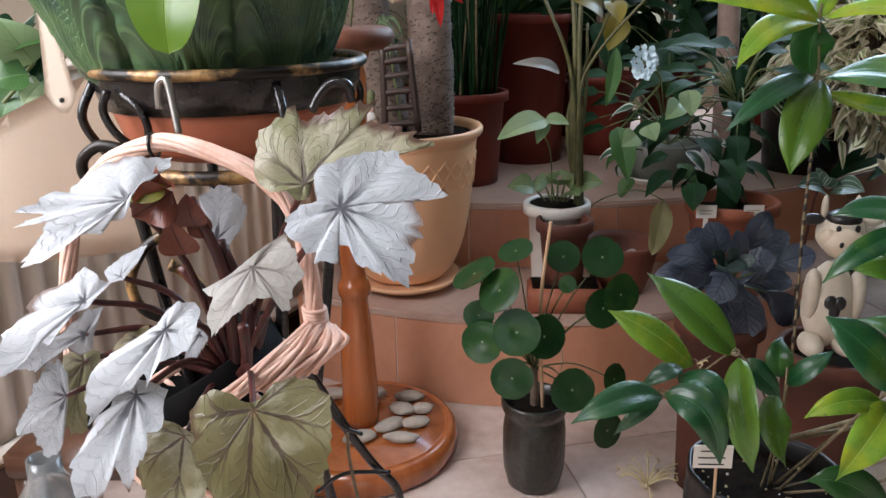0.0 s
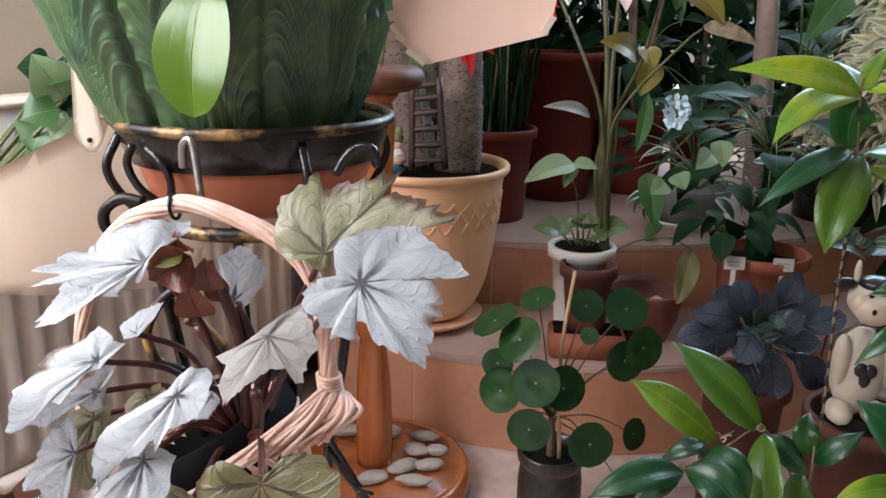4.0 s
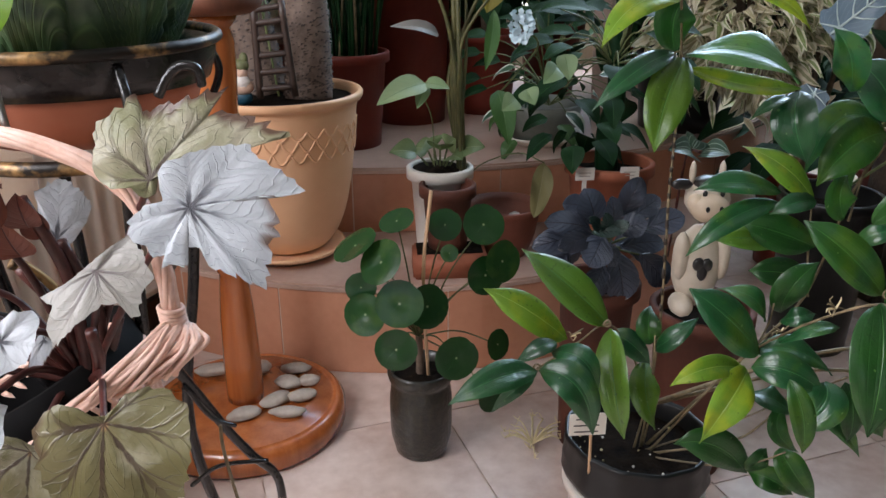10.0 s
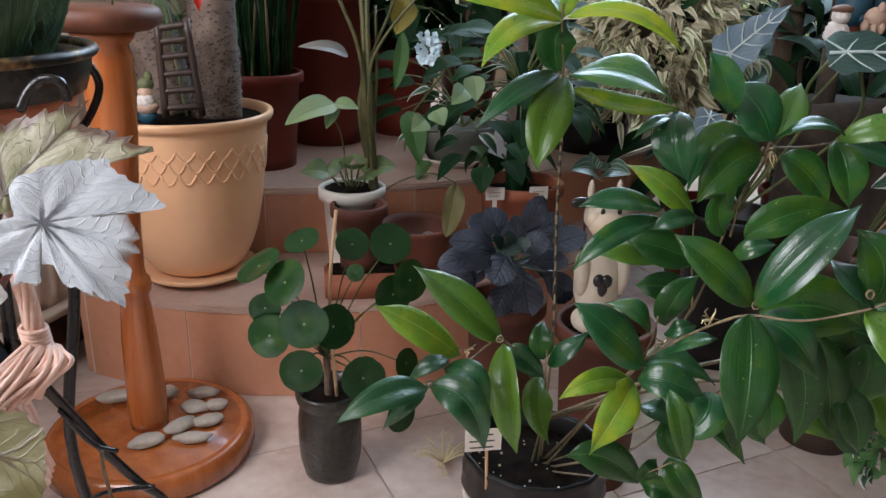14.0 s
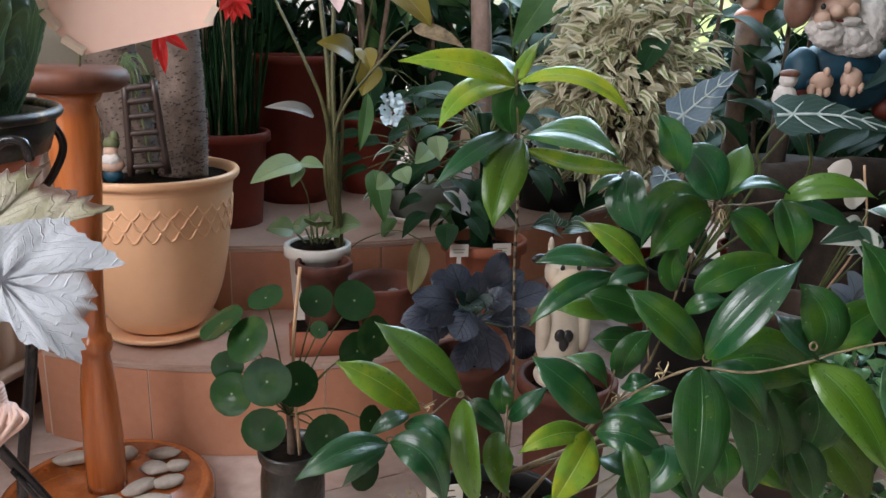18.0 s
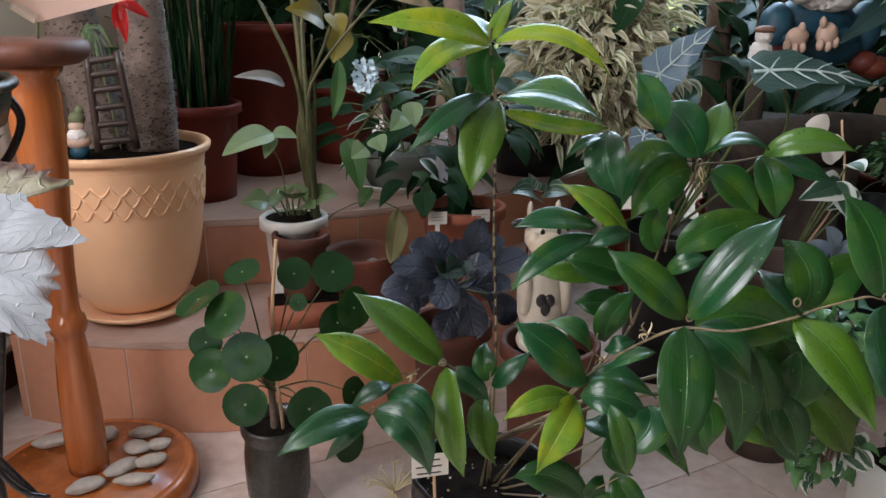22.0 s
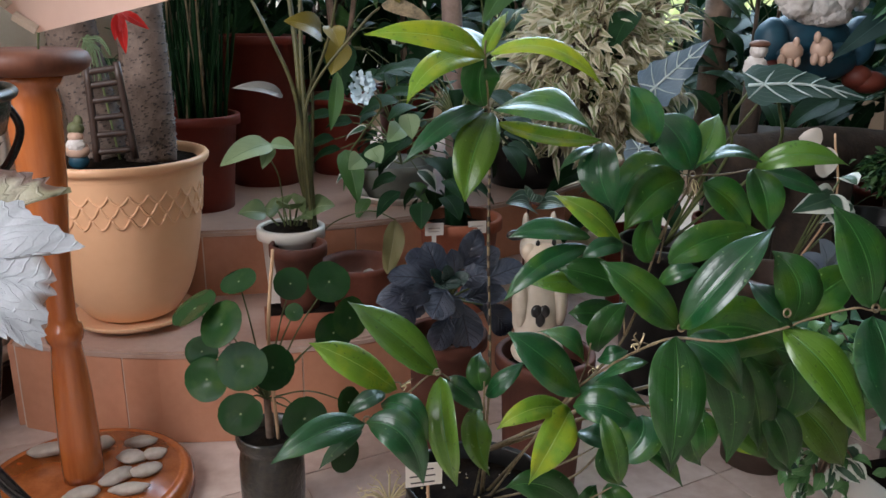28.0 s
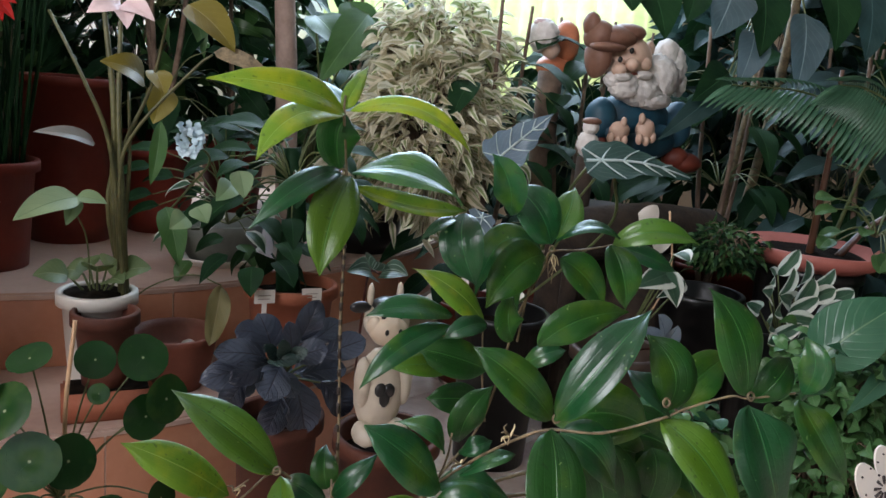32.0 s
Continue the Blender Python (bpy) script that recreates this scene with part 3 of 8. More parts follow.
def slab(name, origin, direction, s0, s1, z0, z1, thick, mat, hole=None):
    """An upright wall along a line, its room side on the line, with a window opening if one is given."""
    bm = bmesh.new()
    pieces = [(s0, s1, z0, z1)]
    if hole:
        a, b, c, d = hole
        pieces = [(s0, a, z0, z1), (b, s1, z0, z1), (a, b, z0, c), (a, b, d, z1)]
    for a, b, c, d in pieces:
        box((a, 0, c), (b, thick, d), 0, bm)
    ob = part(name, bm, mat, None, "", False)
    dx, dy = direction
    ob.matrix_world = Matrix(((dx, -dy, 0, origin[0]), (dy, dx, 0, origin[1]), (0, 0, 1, 0), (0, 0, 0, 1)))
    return ob


WALL_P, WALL_D = (-0.393, 1.465), (0.45, 0.893)
tagged(slab("wall_west", WALL_P, WALL_D, -6.8, 1.9, 0, 2.6, 0.25, PLASTER, (-1.98, -0.72, 0.78, 1.95)), "beige plastered wall behind the radiator", "wall", "", "structure")
tagged(slab("wall_north", (0.2, 2.85), (1, 0), -0.9, 4.6, 0, 2.6, 0.25, PLASTER, (0.02, 2.25, 0.50, 2.42)), "beige plastered back wall with a window", "wall", "", "structure")
tagged(slab("wall_east", (4.6, 2.85), (0, -1), 0, 7.4, 0, 2.6, 0.25, DIMWALL), "unseen side wall, plaster darkened to cut bounced light", "wall", "", "structure")
# opening in the unseen rear wall is made up for the fill lamp
tagged(slab("wall_south", (4.6, -4.5), (-1, 0), 0, 8.2, 0, 2.6, 0.25, DIMWALL, (3.2, 5.6, 0.3, 2.3)), "unseen rear wall, darkened to cut bounced light, with an added opening", "wall", "", "structure")
tagged(part("ceiling", box((-3.8, -4.8, 2.6), (4.9, 3.2, 2.75)), CEIL, None, "", False), "plain white ceiling", "ceiling", "", "structure")
floor = tagged(part("floor", box((-3.8, -4.8, -0.12), (4.9, 3.2, -0.003)), GROUT, None, "", False), "pale marbled stone floor tiles with thin joints", "floor", "", "structure")

STEP1 = arc_outline(0.15, 1.262, 0.80, -0.285, 0.90, 2.85)
STEP2 = arc_outline(0.13, 1.535, 1.25, -0.33, 1.30, 2.85)
step_low = tagged(part("step_lower", prism([(x, y + 0.0035) for x, y in STEP1[:-2]] + STEP1[-2:], 0, 0.158), GROUT, None, "", False), "low curved podium step clad in peach tiles", "step", "", "structure")
step_high = tagged(part("step_upper", prism([(x, y + 0.0035) for x, y in STEP2[:-2]] + STEP2[-2:], 0.158, 0.293), GROUT, None, "", False), "second curved podium step clad in peach tiles", "step", "", "structure")


def tread(outline, z0, z1, parent, name):
    return part(name, prism(outline, z0, z1, 0.004), TREAD, parent, "pale polished tread slab", False)


def riser_tiles(cx, front, radius, x0, x1, z0, z1, width, first, parent):
    """Curved facing tiles, one by one, with open joints."""
    cy = front + radius
    a0, a1 = math.asin((x0 - cx) / radius), math.asin((x1 - cx) / radius)
    step = width / radius
    a = math.asin((first - cx) / radius)
    while a > a0:
        a -= step
    while a < a1:
        lo, hi = max(a, a0) + 0.0014 / radius, min(a + step, a1) - 0.0014 / radius
        if hi > lo:
            pts = [(cx + radius * math.sin(lo + (hi - lo) * i / 5), cy - radius * math.cos(lo + (hi - lo) * i / 5)) for i in range(6)]
            pts += [(cx + (radius - 0.011) * math.sin(lo + (hi - lo) * i / 5), cy - (radius - 0.011) * math.cos(lo + (hi - lo) * i / 5)) for i in range(5, -1, -1)]
            part("riser_tile", prism(pts, z0, z1, 0.0008), TILE, parent, "", False)
        a += step


tread(STEP1, 0.159, 0.170, step_low, "tread")
tread(STEP2, 0.294, 0.305, step_high, "tread")
riser_tiles(0.15, 1.2635, 0.80, -0.283, 0.90, 0.001, 0.1575, 0.30, -0.097, step_low)
riser_tiles(0.13, 1.5365, 1.25, -0.32, 1.28, 0.171, 0.2925, 0.30, 0.03, step_high)
part("side_tile", box((-0.297, 1.40, 0.001), (-0.286, 2.2, 0.158), 0.001), TILE, step_low, "", False)

# floor tiles, one by one
TS, TA = 0.305, radians(15)
tile_mesh = part("floor_tile", box((0.001, 0.001, -0.0028), (TS - 0.001, TS - 0.001, 0.0), 0.0006), FLOOR, floor, "", False)
ca, sa = math.cos(TA), math.sin(TA)
for i in range(-6, 7):
    for j in range(-4, 6):
        x, y = 0.258 + ca * i * TS - sa * j * TS, 0.842 + sa * i * TS + ca * j * TS
        if -1.4 < x < 2.3 and -0.2 < y < 1.9:
            ob = new("floor_tile", tile_mesh.data)
            ob.parent, ob.location, ob.rotation_euler = floor, (x, y, -0.0001), (0, 0, TA)
bpy.data.objects.remove(tile_mesh)

# skirting board and radiator on the west wall
skirting = tagged(part("baseboard", box((-2.0, -0.016, 0), (1.2, -0.001, 0.065), 0.003), BROWNWOOD, None, "", False), "dark brown wooden baseboard along the wall", "baseboard", "", "structure")
skirting.matrix_world = Matrix(((0.45, -0.893, 0, WALL_P[0]), (0.893, 0.45, 0, WALL_P[1]), (0, 0, 1, 0), (0, 0, 0, 1)))
radiator = thing("radiator", (WALL_P[0], WALL_P[1], 0.0), "cream ribbed steel panel radiator on the wall", "radiator")
radiator.rotation_euler = (0, 0, math.atan2(0.893, 0.45))


def ribbed_panel(s0, s1, z0, z1, y, pitch=0.036):
    bm = bmesh.new()
    n = int((s1 - s0) / pitch) * 8
    rows = []
    for i in range(n + 1):
        s = s0 + (s1 - s0) * i / n
        w = 0.006 * math.tanh(2.2 * math.sin(2 * math.pi * (s - s0) / pitch))
        rows.append([bm.verts.new((s, y + (0.004 if z in (z0, z1) else -w), z)) for z in (z0, z0 + 0.03, z1 - 0.03, z1)])
    for p, q in zip(rows, rows[1:]):
        for i in range(3):
            bm.faces.new((p[i], q[i], q[i + 1], p[i + 1]))
    bmesh.ops.recalc_face_normals(bm, faces=bm.faces)
    bmesh.ops.solidify(bm, geom=bm.faces, thickness=0.004)
    return bm


part("panel", ribbed_panel(-0.62, 0.36, 0.14, 0.62, -0.085), RADPAINT, radiator)
part("back_panel", box((-0.62, -0.045, 0.15), (0.36, -0.03, 0.61), 0.004), RADPAINT, radiator)
part("top_grille", box((-0.62, -0.09, 0.621), (0.36, -0.028, 0.632), 0.003), RADPAINT, radiator)
part("bottom_rail", box((-0.62, -0.092, 0.115), (0.36, -0.05, 0.139), 0.006), RADPAINT, radiator)
for s in (-0.5, 0.2):
    part("bracket", box((s, -0.03, 0.3), (s + 0.04, -0.001, 0.6), 0.002), RADPAINT, radiator)


# ---- wooden plant stand with pebbles ----
def turned_stand(centre):
    x, y = centre
    ob = thing("plant_stand", (x, y, 0), "varnished orange wooden plant stand with turned column and base", "plant stand")
    part("base", lathe([(0, 0.0), (0.15, 0.0), (0.157, 0.006), (0.157, 0.03), (0.150, 0.040), (0.143, 0.043), (0.141, 0.0405), (0.135, 0.0405), (0.132, 0.045), (0, 0.045)], 64), ORANGEWOOD, ob)
    prof = [(0, 0.045), (0.0286, 0.0455), (0.0290, 0.06), (0.0286, 0.12), (0.0260, 0.19), (0.0218, 0.245), (0.0202, 0.262), (0.0239, 0.268), (0.0260, 0.278), (0.0239, 0.289),
            (0.0197, 0.293), (0.0185, 0.305), (0.0197, 0.36), (0.0239, 0.43), (0.0302, 0.50), (0.0336, 0.56), (0.0344, 0.60), (0.0302, 0.618), (0.0378, 0.626), (0.0420, 0.636), (0, 0.636)]
    part("column", lathe(prof, 40), ORANGEWOOD, ob)
    part("top", lathe([(0, 0.637), (0.060, 0.637), (0.073, 0.645), (0.077, 0.655), (0.073, 0.664), (0.066, 0.668), (0, 0.668)], 56), SHADEDWOOD, ob, "red-brown round top with its shade put into a darker tone")
    return ob


turned_stand((-0.137, 1.135))


def pebble(x, y, lx, ly, lz, turn, z=0.0452, tilt=0.0):
    bm = bmesh.new()
    bmesh.ops.create_icosphere(bm, subdivisions=3, radius=1)
    for v in bm.verts:
        k = 1 + 0.34 * noise.noise(v.co * 1.1 + Vector((x * 90, y * 70, 0))) + 0.08 * noise.noise(v.co * 3.1 + Vector((x * 50, 0, y * 60)))
        v.co = Vector((math.copysign(abs(v.co.x) ** 0.9, v.co.x) * lx * k, v.co.y * ly * k, v.co.z * lz * (1 + 0.25 * noise.noise(v.co * 1.4 + Vector((y * 80, x * 80, 3))))))
    ob = part("pebble", bm, STONE)
    ob.location, ob.rotation_euler = (x, y, z + lz * 0.93), (radians(tilt), 0, radians(turn))
    return tagged(ob, "smooth pale grey river pebble on the wooden base", "pebble", "pebbles on the stand base")


PEBBLES = ((-0.087, 1.109, 0.05), (-0.047, 1.119, 0.05), (-0.065, 1.073, 0.05), (-0.072, 1.16, 0.05), (-0.039, 1.164, 0.05), (-0.064, 1.206, 0.05), (-0.131, 1.074, 0.05), (-0.121, 1.215, 0.05), (-0.198, 1.21, 0.05), (-0.162, 1.154, 0.05))
for (px, py, pz), (lx, ly, turn) in zip(PEBBLES, ((0.026, 0.016, 40), (0.023, 0.013, 25), (0.027, 0.011, 5), (0.021, 0.015, -10), (0.018, 0.012, 0), (0.024, 0.012, 0), (0.026, 0.015, 25), (0.016, 0.014, 80), (0.030, 0.016, 10), (0.008, 0.006, 30))):
    pebble(px, py, lx, ly, 0.009, turn)

# ---- cream pot with the spiny trunk ----
ypot = thing("cream_pot", (-0.090, 1.445, 0.170), "cream yellow plastic pot with a zigzag relief band on a saucer", "plant pot")


yprof = [(0.139, 0.292), (0.147, 0.294), (0.150, 0.299), (0.1505, 0.305), (0.148, 0.3085), (0.142, 0.308), (0.139, 0.300), (0.108, 0.09), (0, 0.07)]
body = smooth_line([(r, 0, z) for r, z in [(0.068, 0.021), (0.079, 0.028), (0.097, 0.054), (0.111, 0.090), (0.120, 0.130), (0.1272, 0.173), (0.137, 0.27), (0.139, 0.284)]], 8)
ywall = part("wall", lathe([(0, 0.020)] + [(p.x, p.z) for p in body] + yprof, 96), YPOT, ypot)
for z0, z1, ph, n in ((0.262, 0.246, 0.0, 36), (0.248, 0.226, 0.5, 36), (0.226, 0.206, 0.0, 36)):
    # shallow scalloped garlands moulded round the wall
    pts = []
    for k in range(n * 8 + 1):
        g = 2 * math.pi * k / (n * 8)
        z = z0 + (z1 - z0) * abs(math.sin(math.pi * (k / 10.2857 + ph))) ** 0.8
        r = 0.128 + 0.009 * (z - 0.17) / 0.1 - 0.0001
        pts.append((r * math.cos(g), r * math.sin(g), z))
    part("relief_band", tube(pts, 0.0022, 0.0022, 6, 1), YPOT, ywall)
part("saucer", lathe([(0, 0.003), (0.07, 0.001), (0.075, 0.002), (0.078, 0.010), (0.100, 0.014), (0.106, 0.022), (0.103, 0.023), (0.09, 0.0185), (0, 0.0185)], 56), YPOT, ypot)
part("soil", soil_disc(0.136, 0.290, (0, 0), 3), SOIL, ypot, "dark crumbly soil")


def spiny_trunk(name, points, r0, r1, label, spines=260, seed=1):
    rnd = random.Random(seed)
    ob = thing(name, points[0], label, "plant")
    bm = tube(points, r0, r1, 20, 10)
    trunk = part("trunk", bm, GREYBARK)
    sb = bmesh.new()
    line = smooth_line(points, 20)
    for k in range(spines):
        f = (k + 0.5) / spines
        p = line[int(f * (len(line) - 1))]
        r = r0 + (r1 - r0) * f
        a = 2.399963 * k + rnd.uniform(-0.06, 0.06)
        d = Vector((math.cos(a), math.sin(a), rnd.uniform(0, 0.5))).normalized()
        q = p + d * r * 0.98
        e = d.orthogonal() * 0.0030
        w = d.cross(e.normalized()) * 0.0030
        vs = [sb.verts.new(q + e), sb.verts.new(q - e + w), sb.verts.new(q - w), sb.verts.new(q + d * rnd.uniform(0.003, 0.0055))]
        for i in range(3):
            sb.faces.new((vs[i], vs[(i + 1) % 3], vs[3]))
    under(ob, trunk, tagged(part("spine_coat", sb, LADDERWOOD), "", "", "", "stuff"))
    return ob


spiny_trunk("succulent_trunk", [(-0.036, 1.45, 0.462), (-0.034, 1.458, 0.53), (-0.036, 1.466, 0.64), (-0.040, 1.472, 0.84)], 0.042, 0.038, "grey brown spiny succulent trunk rising from the cream pot", 1100, 2)
spiny_trunk("succulent_trunk", [(-0.120, 1.50, 0.462), (-0.135, 1.505, 0.55), (-0.152, 1.51, 0.66), (-0.160, 1.515, 0.84)], 0.044, 0.040, "second spiny grey brown trunk behind the little ladder", 1100, 3)

ladder = thing("ladder", (-0.084, 1.375, 0.482), "little dark brown wooden ladder leaning on the trunk", "ladder")
la, lb, lc, ld = Vector((-0.109, 1.365, 0.479)), Vector((-0.108, 1.36, 0.63)), Vector((-0.051, 1.365, 0.482)), Vector((-0.064, 1.36, 0.637))
rails = [part("rail", tube([la, lb], 0.0065, 0.006, 8), LADDERWOOD), part("rail", tube([lc, ld], 0.0065, 0.006, 8), LADDERWOOD)]
rails += [part("rung", tube([la.lerp(lb, f), lc.lerp(ld, f)], 0.0052, 0.0052, 8), LADDERWOOD) for f in (0.10, 0.28, 0.46, 0.64, 0.80, 0.94)]
under(ladder, *rails)


def figure(name, blobs, label, category, place=(0, 0, 0)):
    """A statuette as one mesh: rounded lumps of one body, each with its own glaze."""
    bm = bmesh.new()
    mats, index = [], {}
    for (x, y, z), (rx, ry, rz), mat in blobs:
        if mat.name not in index:
            index[mat.name] = len(mats)
            mats.append(mat)
        before = set(bm.faces)
        rough = mat.name.endswith("beard")
        made = bmesh.ops.create_icosphere(bm, subdivisions=4 if rough else 3, radius=1)["verts"]
        for v in made:
            k = 1 + 0.06 * noise.noise(v.co * 2.5 + Vector((x * 50, y * 50, z * 50)))
            if rough:
                k += 0.16 * noise.noise(Vector((v.co.x * 7, v.co.y * 7, v.co.z * 2.5)) + Vector((x * 30, 0, z * 30)))
            v.co = Vector((x + v.co.x * rx * k, y + v.co.y * ry * k, z + v.co.z * rz * k))
        for f in set(bm.faces) - before:
            f.material_index = index[mat.name]
    ob = part(name, bm, mats[0])
    for mat in mats[1:]:
        ob.data.materials.append(mat)
    ob.location = place
    return tagged(ob, label, category)


# ---- glossy trailing plant in the black pot ----
mpot = thing("black_pot", (0.349, 0.700, 0.0), "glossy black ribbed plant pot in a white outer pot", "plant pot")
part("outer_pot", lathe(pot_profile(0.072, 0.055, 0.20, 0.003, 0.004, 0.01)), WHITEP, mpot, "plain white outer pot")
part("liner", lathe([(0.066, 0.19), (0.070, 0.201), (0.074, 0.205), (0.077, 0.214), (0.074, 0.222), (0.076, 0.232), (0.073, 0.242), (0.0755, 0.250), (0.073, 0.254), (0.070, 0.250), (0.066, 0.22), (0.062, 0.195)], 60, (0, 0, 0),
     lambda a, z: 1 + 0.012 * math.cos(12 * a)), BLACKP, mpot)
part("soil", soil_disc(0.070, 0.232, (0, 0), 9), SOIL, mpot, "dark gritty soil")

rp9 = random.Random(90)
for k in range(26):
    ga, gr = rp9.uniform(0, 6.28), 0.062 * math.sqrt(rp9.random())
    pb = bmesh.new()
    bmesh.ops.create_icosphere(pb, subdivisions=1, radius=rp9.uniform(0.0007, 0.0016), matrix=Matrix.Translation((gr * math.cos(ga), gr * math.sin(ga), 0.2375)))
    part("grit_grain", pb, STRAW if k % 3 else WHITEP, mpot)
gloss = thing("glossy_plant", (0.349, 0.700, 0.234), "trailing plant with jointed tan stems and glossy dark green pointed leaves", "plant")


STEMS = []


def vine(points, r0, r1):
    STEMS.append(under(gloss, part("stem", tube(points, r0 * 0.50, r1 * 0.50, 7, 5, 0.35), STEM_TAN)))


LEAFSEED = [0]


def leaf(base, tip, width, mat=None, bend=0.10, face=(0, -0.7, 0.7), outline=lance, owner=None, fold=0.25, name="leaf", wavy=0.02, nv=12):
    LEAFSEED[0] += 1
    ob = part(name, blade(base, tip, width * (1.22 if owner is None else 1.0), face, bend, fold, outline, 0, nv, 4, wavy, None, LEAFSEED[0]), mat or GLOSSY)
    under(owner or gloss, ob)
    return ob


def drip(v):
    """An elliptic leaf drawn out into a narrow point."""
    k = min(1.0, max(0.0, (v - 0.78) / 0.22))
    return max(0.0, math.sin(math.pi * v ** 0.84)) ** 0.78 * (1 - 0.45 * k * k * (3 - 2 * k))


OPEN, SKYWARD, FRONT, WEST = (0, -0.75, 0.65), (0, -0.42, 0.9), (-0.15, -0.95, 0.3), (-0.6, -0.6, 0.52)


def glossy_leaf(base, mid, tip, width, face, mat):
    """A leathery leaf along a bowed line, troughed at its rib, with rolled halves and a hooked point."""
    LEAFSEED[0] += 1
    rnd = random.Random(LEAFSEED[0] * 7)
    bm = bmesh.new()
    uvl = bm.loops.layers.uv.verify()
    b, m, t = Vector(base), Vector(mid), Vector(tip)
    c = 2 * m - (b + t) / 2
    length = (t - b).length
    fold, roll, ph = rnd.uniform(0.32, 0.55), rnd.uniform(0.22, 0.42), rnd.uniform(0, 6)
    lean = rnd.uniform(-0.18, 0.18)
    nv, nu = 16, 5
    grid = []
    for k in range(nv + 1):
        v = k / nv
        p = b * (1 - v) ** 2 + c * 2 * v * (1 - v) + t * v * v
        d = ((c - b) * (1 - v) + (t - c) * v).normalized()
        up = Vector(face)
        up = Matrix.Rotation(lean + 0.25 * (v - 0.4) * math.sin(ph), 3, d) @ (up - d * up.dot(d)).normalized()
        across = d.cross(up)
        w = 0.5 * width * max(drip(v), 0.015)
        row = []
        for i in range(-nu, nu + 1):
            u = i / nu
            h = fold * w * abs(u) ** 0.8 - roll * w * u * u + 0.035 * width * math.sin(8 * v + ph + 1.7 * u) * u * u
            h += 0.012 * width * math.cos(3 * math.pi * abs(u)) - 0.03 * length * max(0.0, v - 0.8) ** 2 * 9
            row.append((bm.verts.new(p + across * (u * w) + up * h), (0.5 + u / 2, v)))
        grid.append(row)
    for p, q in zip(grid, grid[1:]):
        for i in range(2 * nu):
            quad = (p[i], p[i + 1], q[i + 1], q[i])
            f = bm.faces.new([x[0] for x in quad])
            for loop, x in zip(f.loops, quad):
                loop[uvl].uv = x[1]
    under(gloss, part("leaf", bm, mat))


# upright stem with two whorls
vine([(0.352, 0.695, 0.235), (0.356, 0.69, 0.38), (0.349, 0.685, 0.512), (0.347, 0.682, 0.594), (0.345, 0.682, 0.638), (0.34, 0.682, 0.685), (0.341, 0.684, 0.699)], 0.0026, 0.0018)
# upper branch behind
vine([(0.36, 0.70, 0.235), (0.455, 0.7, 0.342), (0.516, 0.72, 0.394), (0.557, 0.74, 0.494), (0.582, 0.74, 0.543), (0.586, 0.74, 0.558), (0.618, 0.73, 0.562), (0.649, 0.72, 0.569)], 0.003, 0.0018)
# long branch reaching forward
vine([(0.36, 0.69, 0.235), (0.404, 0.66, 0.33), (0.423, 0.63, 0.384), (0.44, 0.59, 0.428), (0.456, 0.555, 0.46), (0.467, 0.537, 0.472), (0.496, 0.515, 0.476), (0.53, 0.495, 0.492), (0.545, 0.488, 0.501), (0.579, 0.48, 0.511), (0.593, 0.475, 0.510), (0.635, 0.470, 0.512)], 0.0026, 0.0014)
# lower left branch
vine([(0.345, 0.695, 0.235), (0.353, 0.7, 0.291), (0.329, 0.69, 0.354), (0.299, 0.675, 0.392), (0.266, 0.66, 0.38), (0.226, 0.64, 0.367)], 0.0026, 0.0016)
# lower middle
vine([(0.352, 0.69, 0.235), (0.446, 0.68, 0.275), (0.489, 0.67, 0.307)], 0.0022, 0.0016)
vine([(0.423, 0.63, 0.384), (0.432, 0.63, 0.41), (0.434, 0.63, 0.43)], 0.0018, 0.0014)
vine([(0.356, 0.68, 0.235), (0.408, 0.64, 0.251), (0.437, 0.62, 0.268), (0.452, 0.6, 0.293)], 0.0022, 0.0014)
vine([(0.360, 0.685, 0.235), (0.43, 0.655, 0.268), (0.463, 0.645, 0.306), (0.483, 0.64, 0.326), (0.503, 0.61, 0.364)], 0.0026, 0.0018)
vine([(0.356, 0.70, 0.235), (0.348, 0.67, 0.293), (0.342, 0.66, 0.356), (0.343, 0.665, 0.383)], 0.0024, 0.0016)
vine([(0.494, 0.68, 0.411), (0.492, 0.69, 0.456), (0.493, 0.7, 0.504)], 0.0022, 0.0016)
vine([(0.546, 0.72, 0.472), (0.565, 0.74, 0.515), (0.575, 0.735, 0.561)], 0.0022, 0.0018)
# leaves: foot, middle and point of each, its breadth and the way it looks
glossy_leaf((0.341, 0.682, 0.685), (0.294, 0.659, 0.703), (0.232, 0.660, 0.705), 0.028, OPEN, LIME)
glossy_leaf((0.340, 0.682, 0.684), (0.290, 0.639, 0.684), (0.259, 0.620, 0.654), 0.025, OPEN, LIME)
glossy_leaf((0.341, 0.684, 0.688), (0.349, 0.690, 0.703), (0.372, 0.720, 0.724), 0.014, OPEN, LIME)
glossy_leaf((0.345, 0.682, 0.688), (0.389, 0.649, 0.694), (0.434, 0.640, 0.662), 0.023, OPEN, LIME)
glossy_leaf((0.343, 0.690, 0.690), (0.338, 0.708, 0.700), (0.334, 0.750, 0.709), 0.026, SKYWARD, GLOSSY)
glossy_leaf((0.345, 0.688, 0.683), (0.336, 0.684, 0.666), (0.348, 0.705, 0.636), 0.035, FRONT, BACKLIT)
glossy_leaf((0.341, 0.682, 0.641), (0.299, 0.644, 0.635), (0.257, 0.630, 0.604), 0.021, OPEN, GLOSSY)
glossy_leaf((0.348, 0.680, 0.637), (0.320, 0.638, 0.611), (0.308, 0.620, 0.572), 0.037, FRONT, BACKLIT)
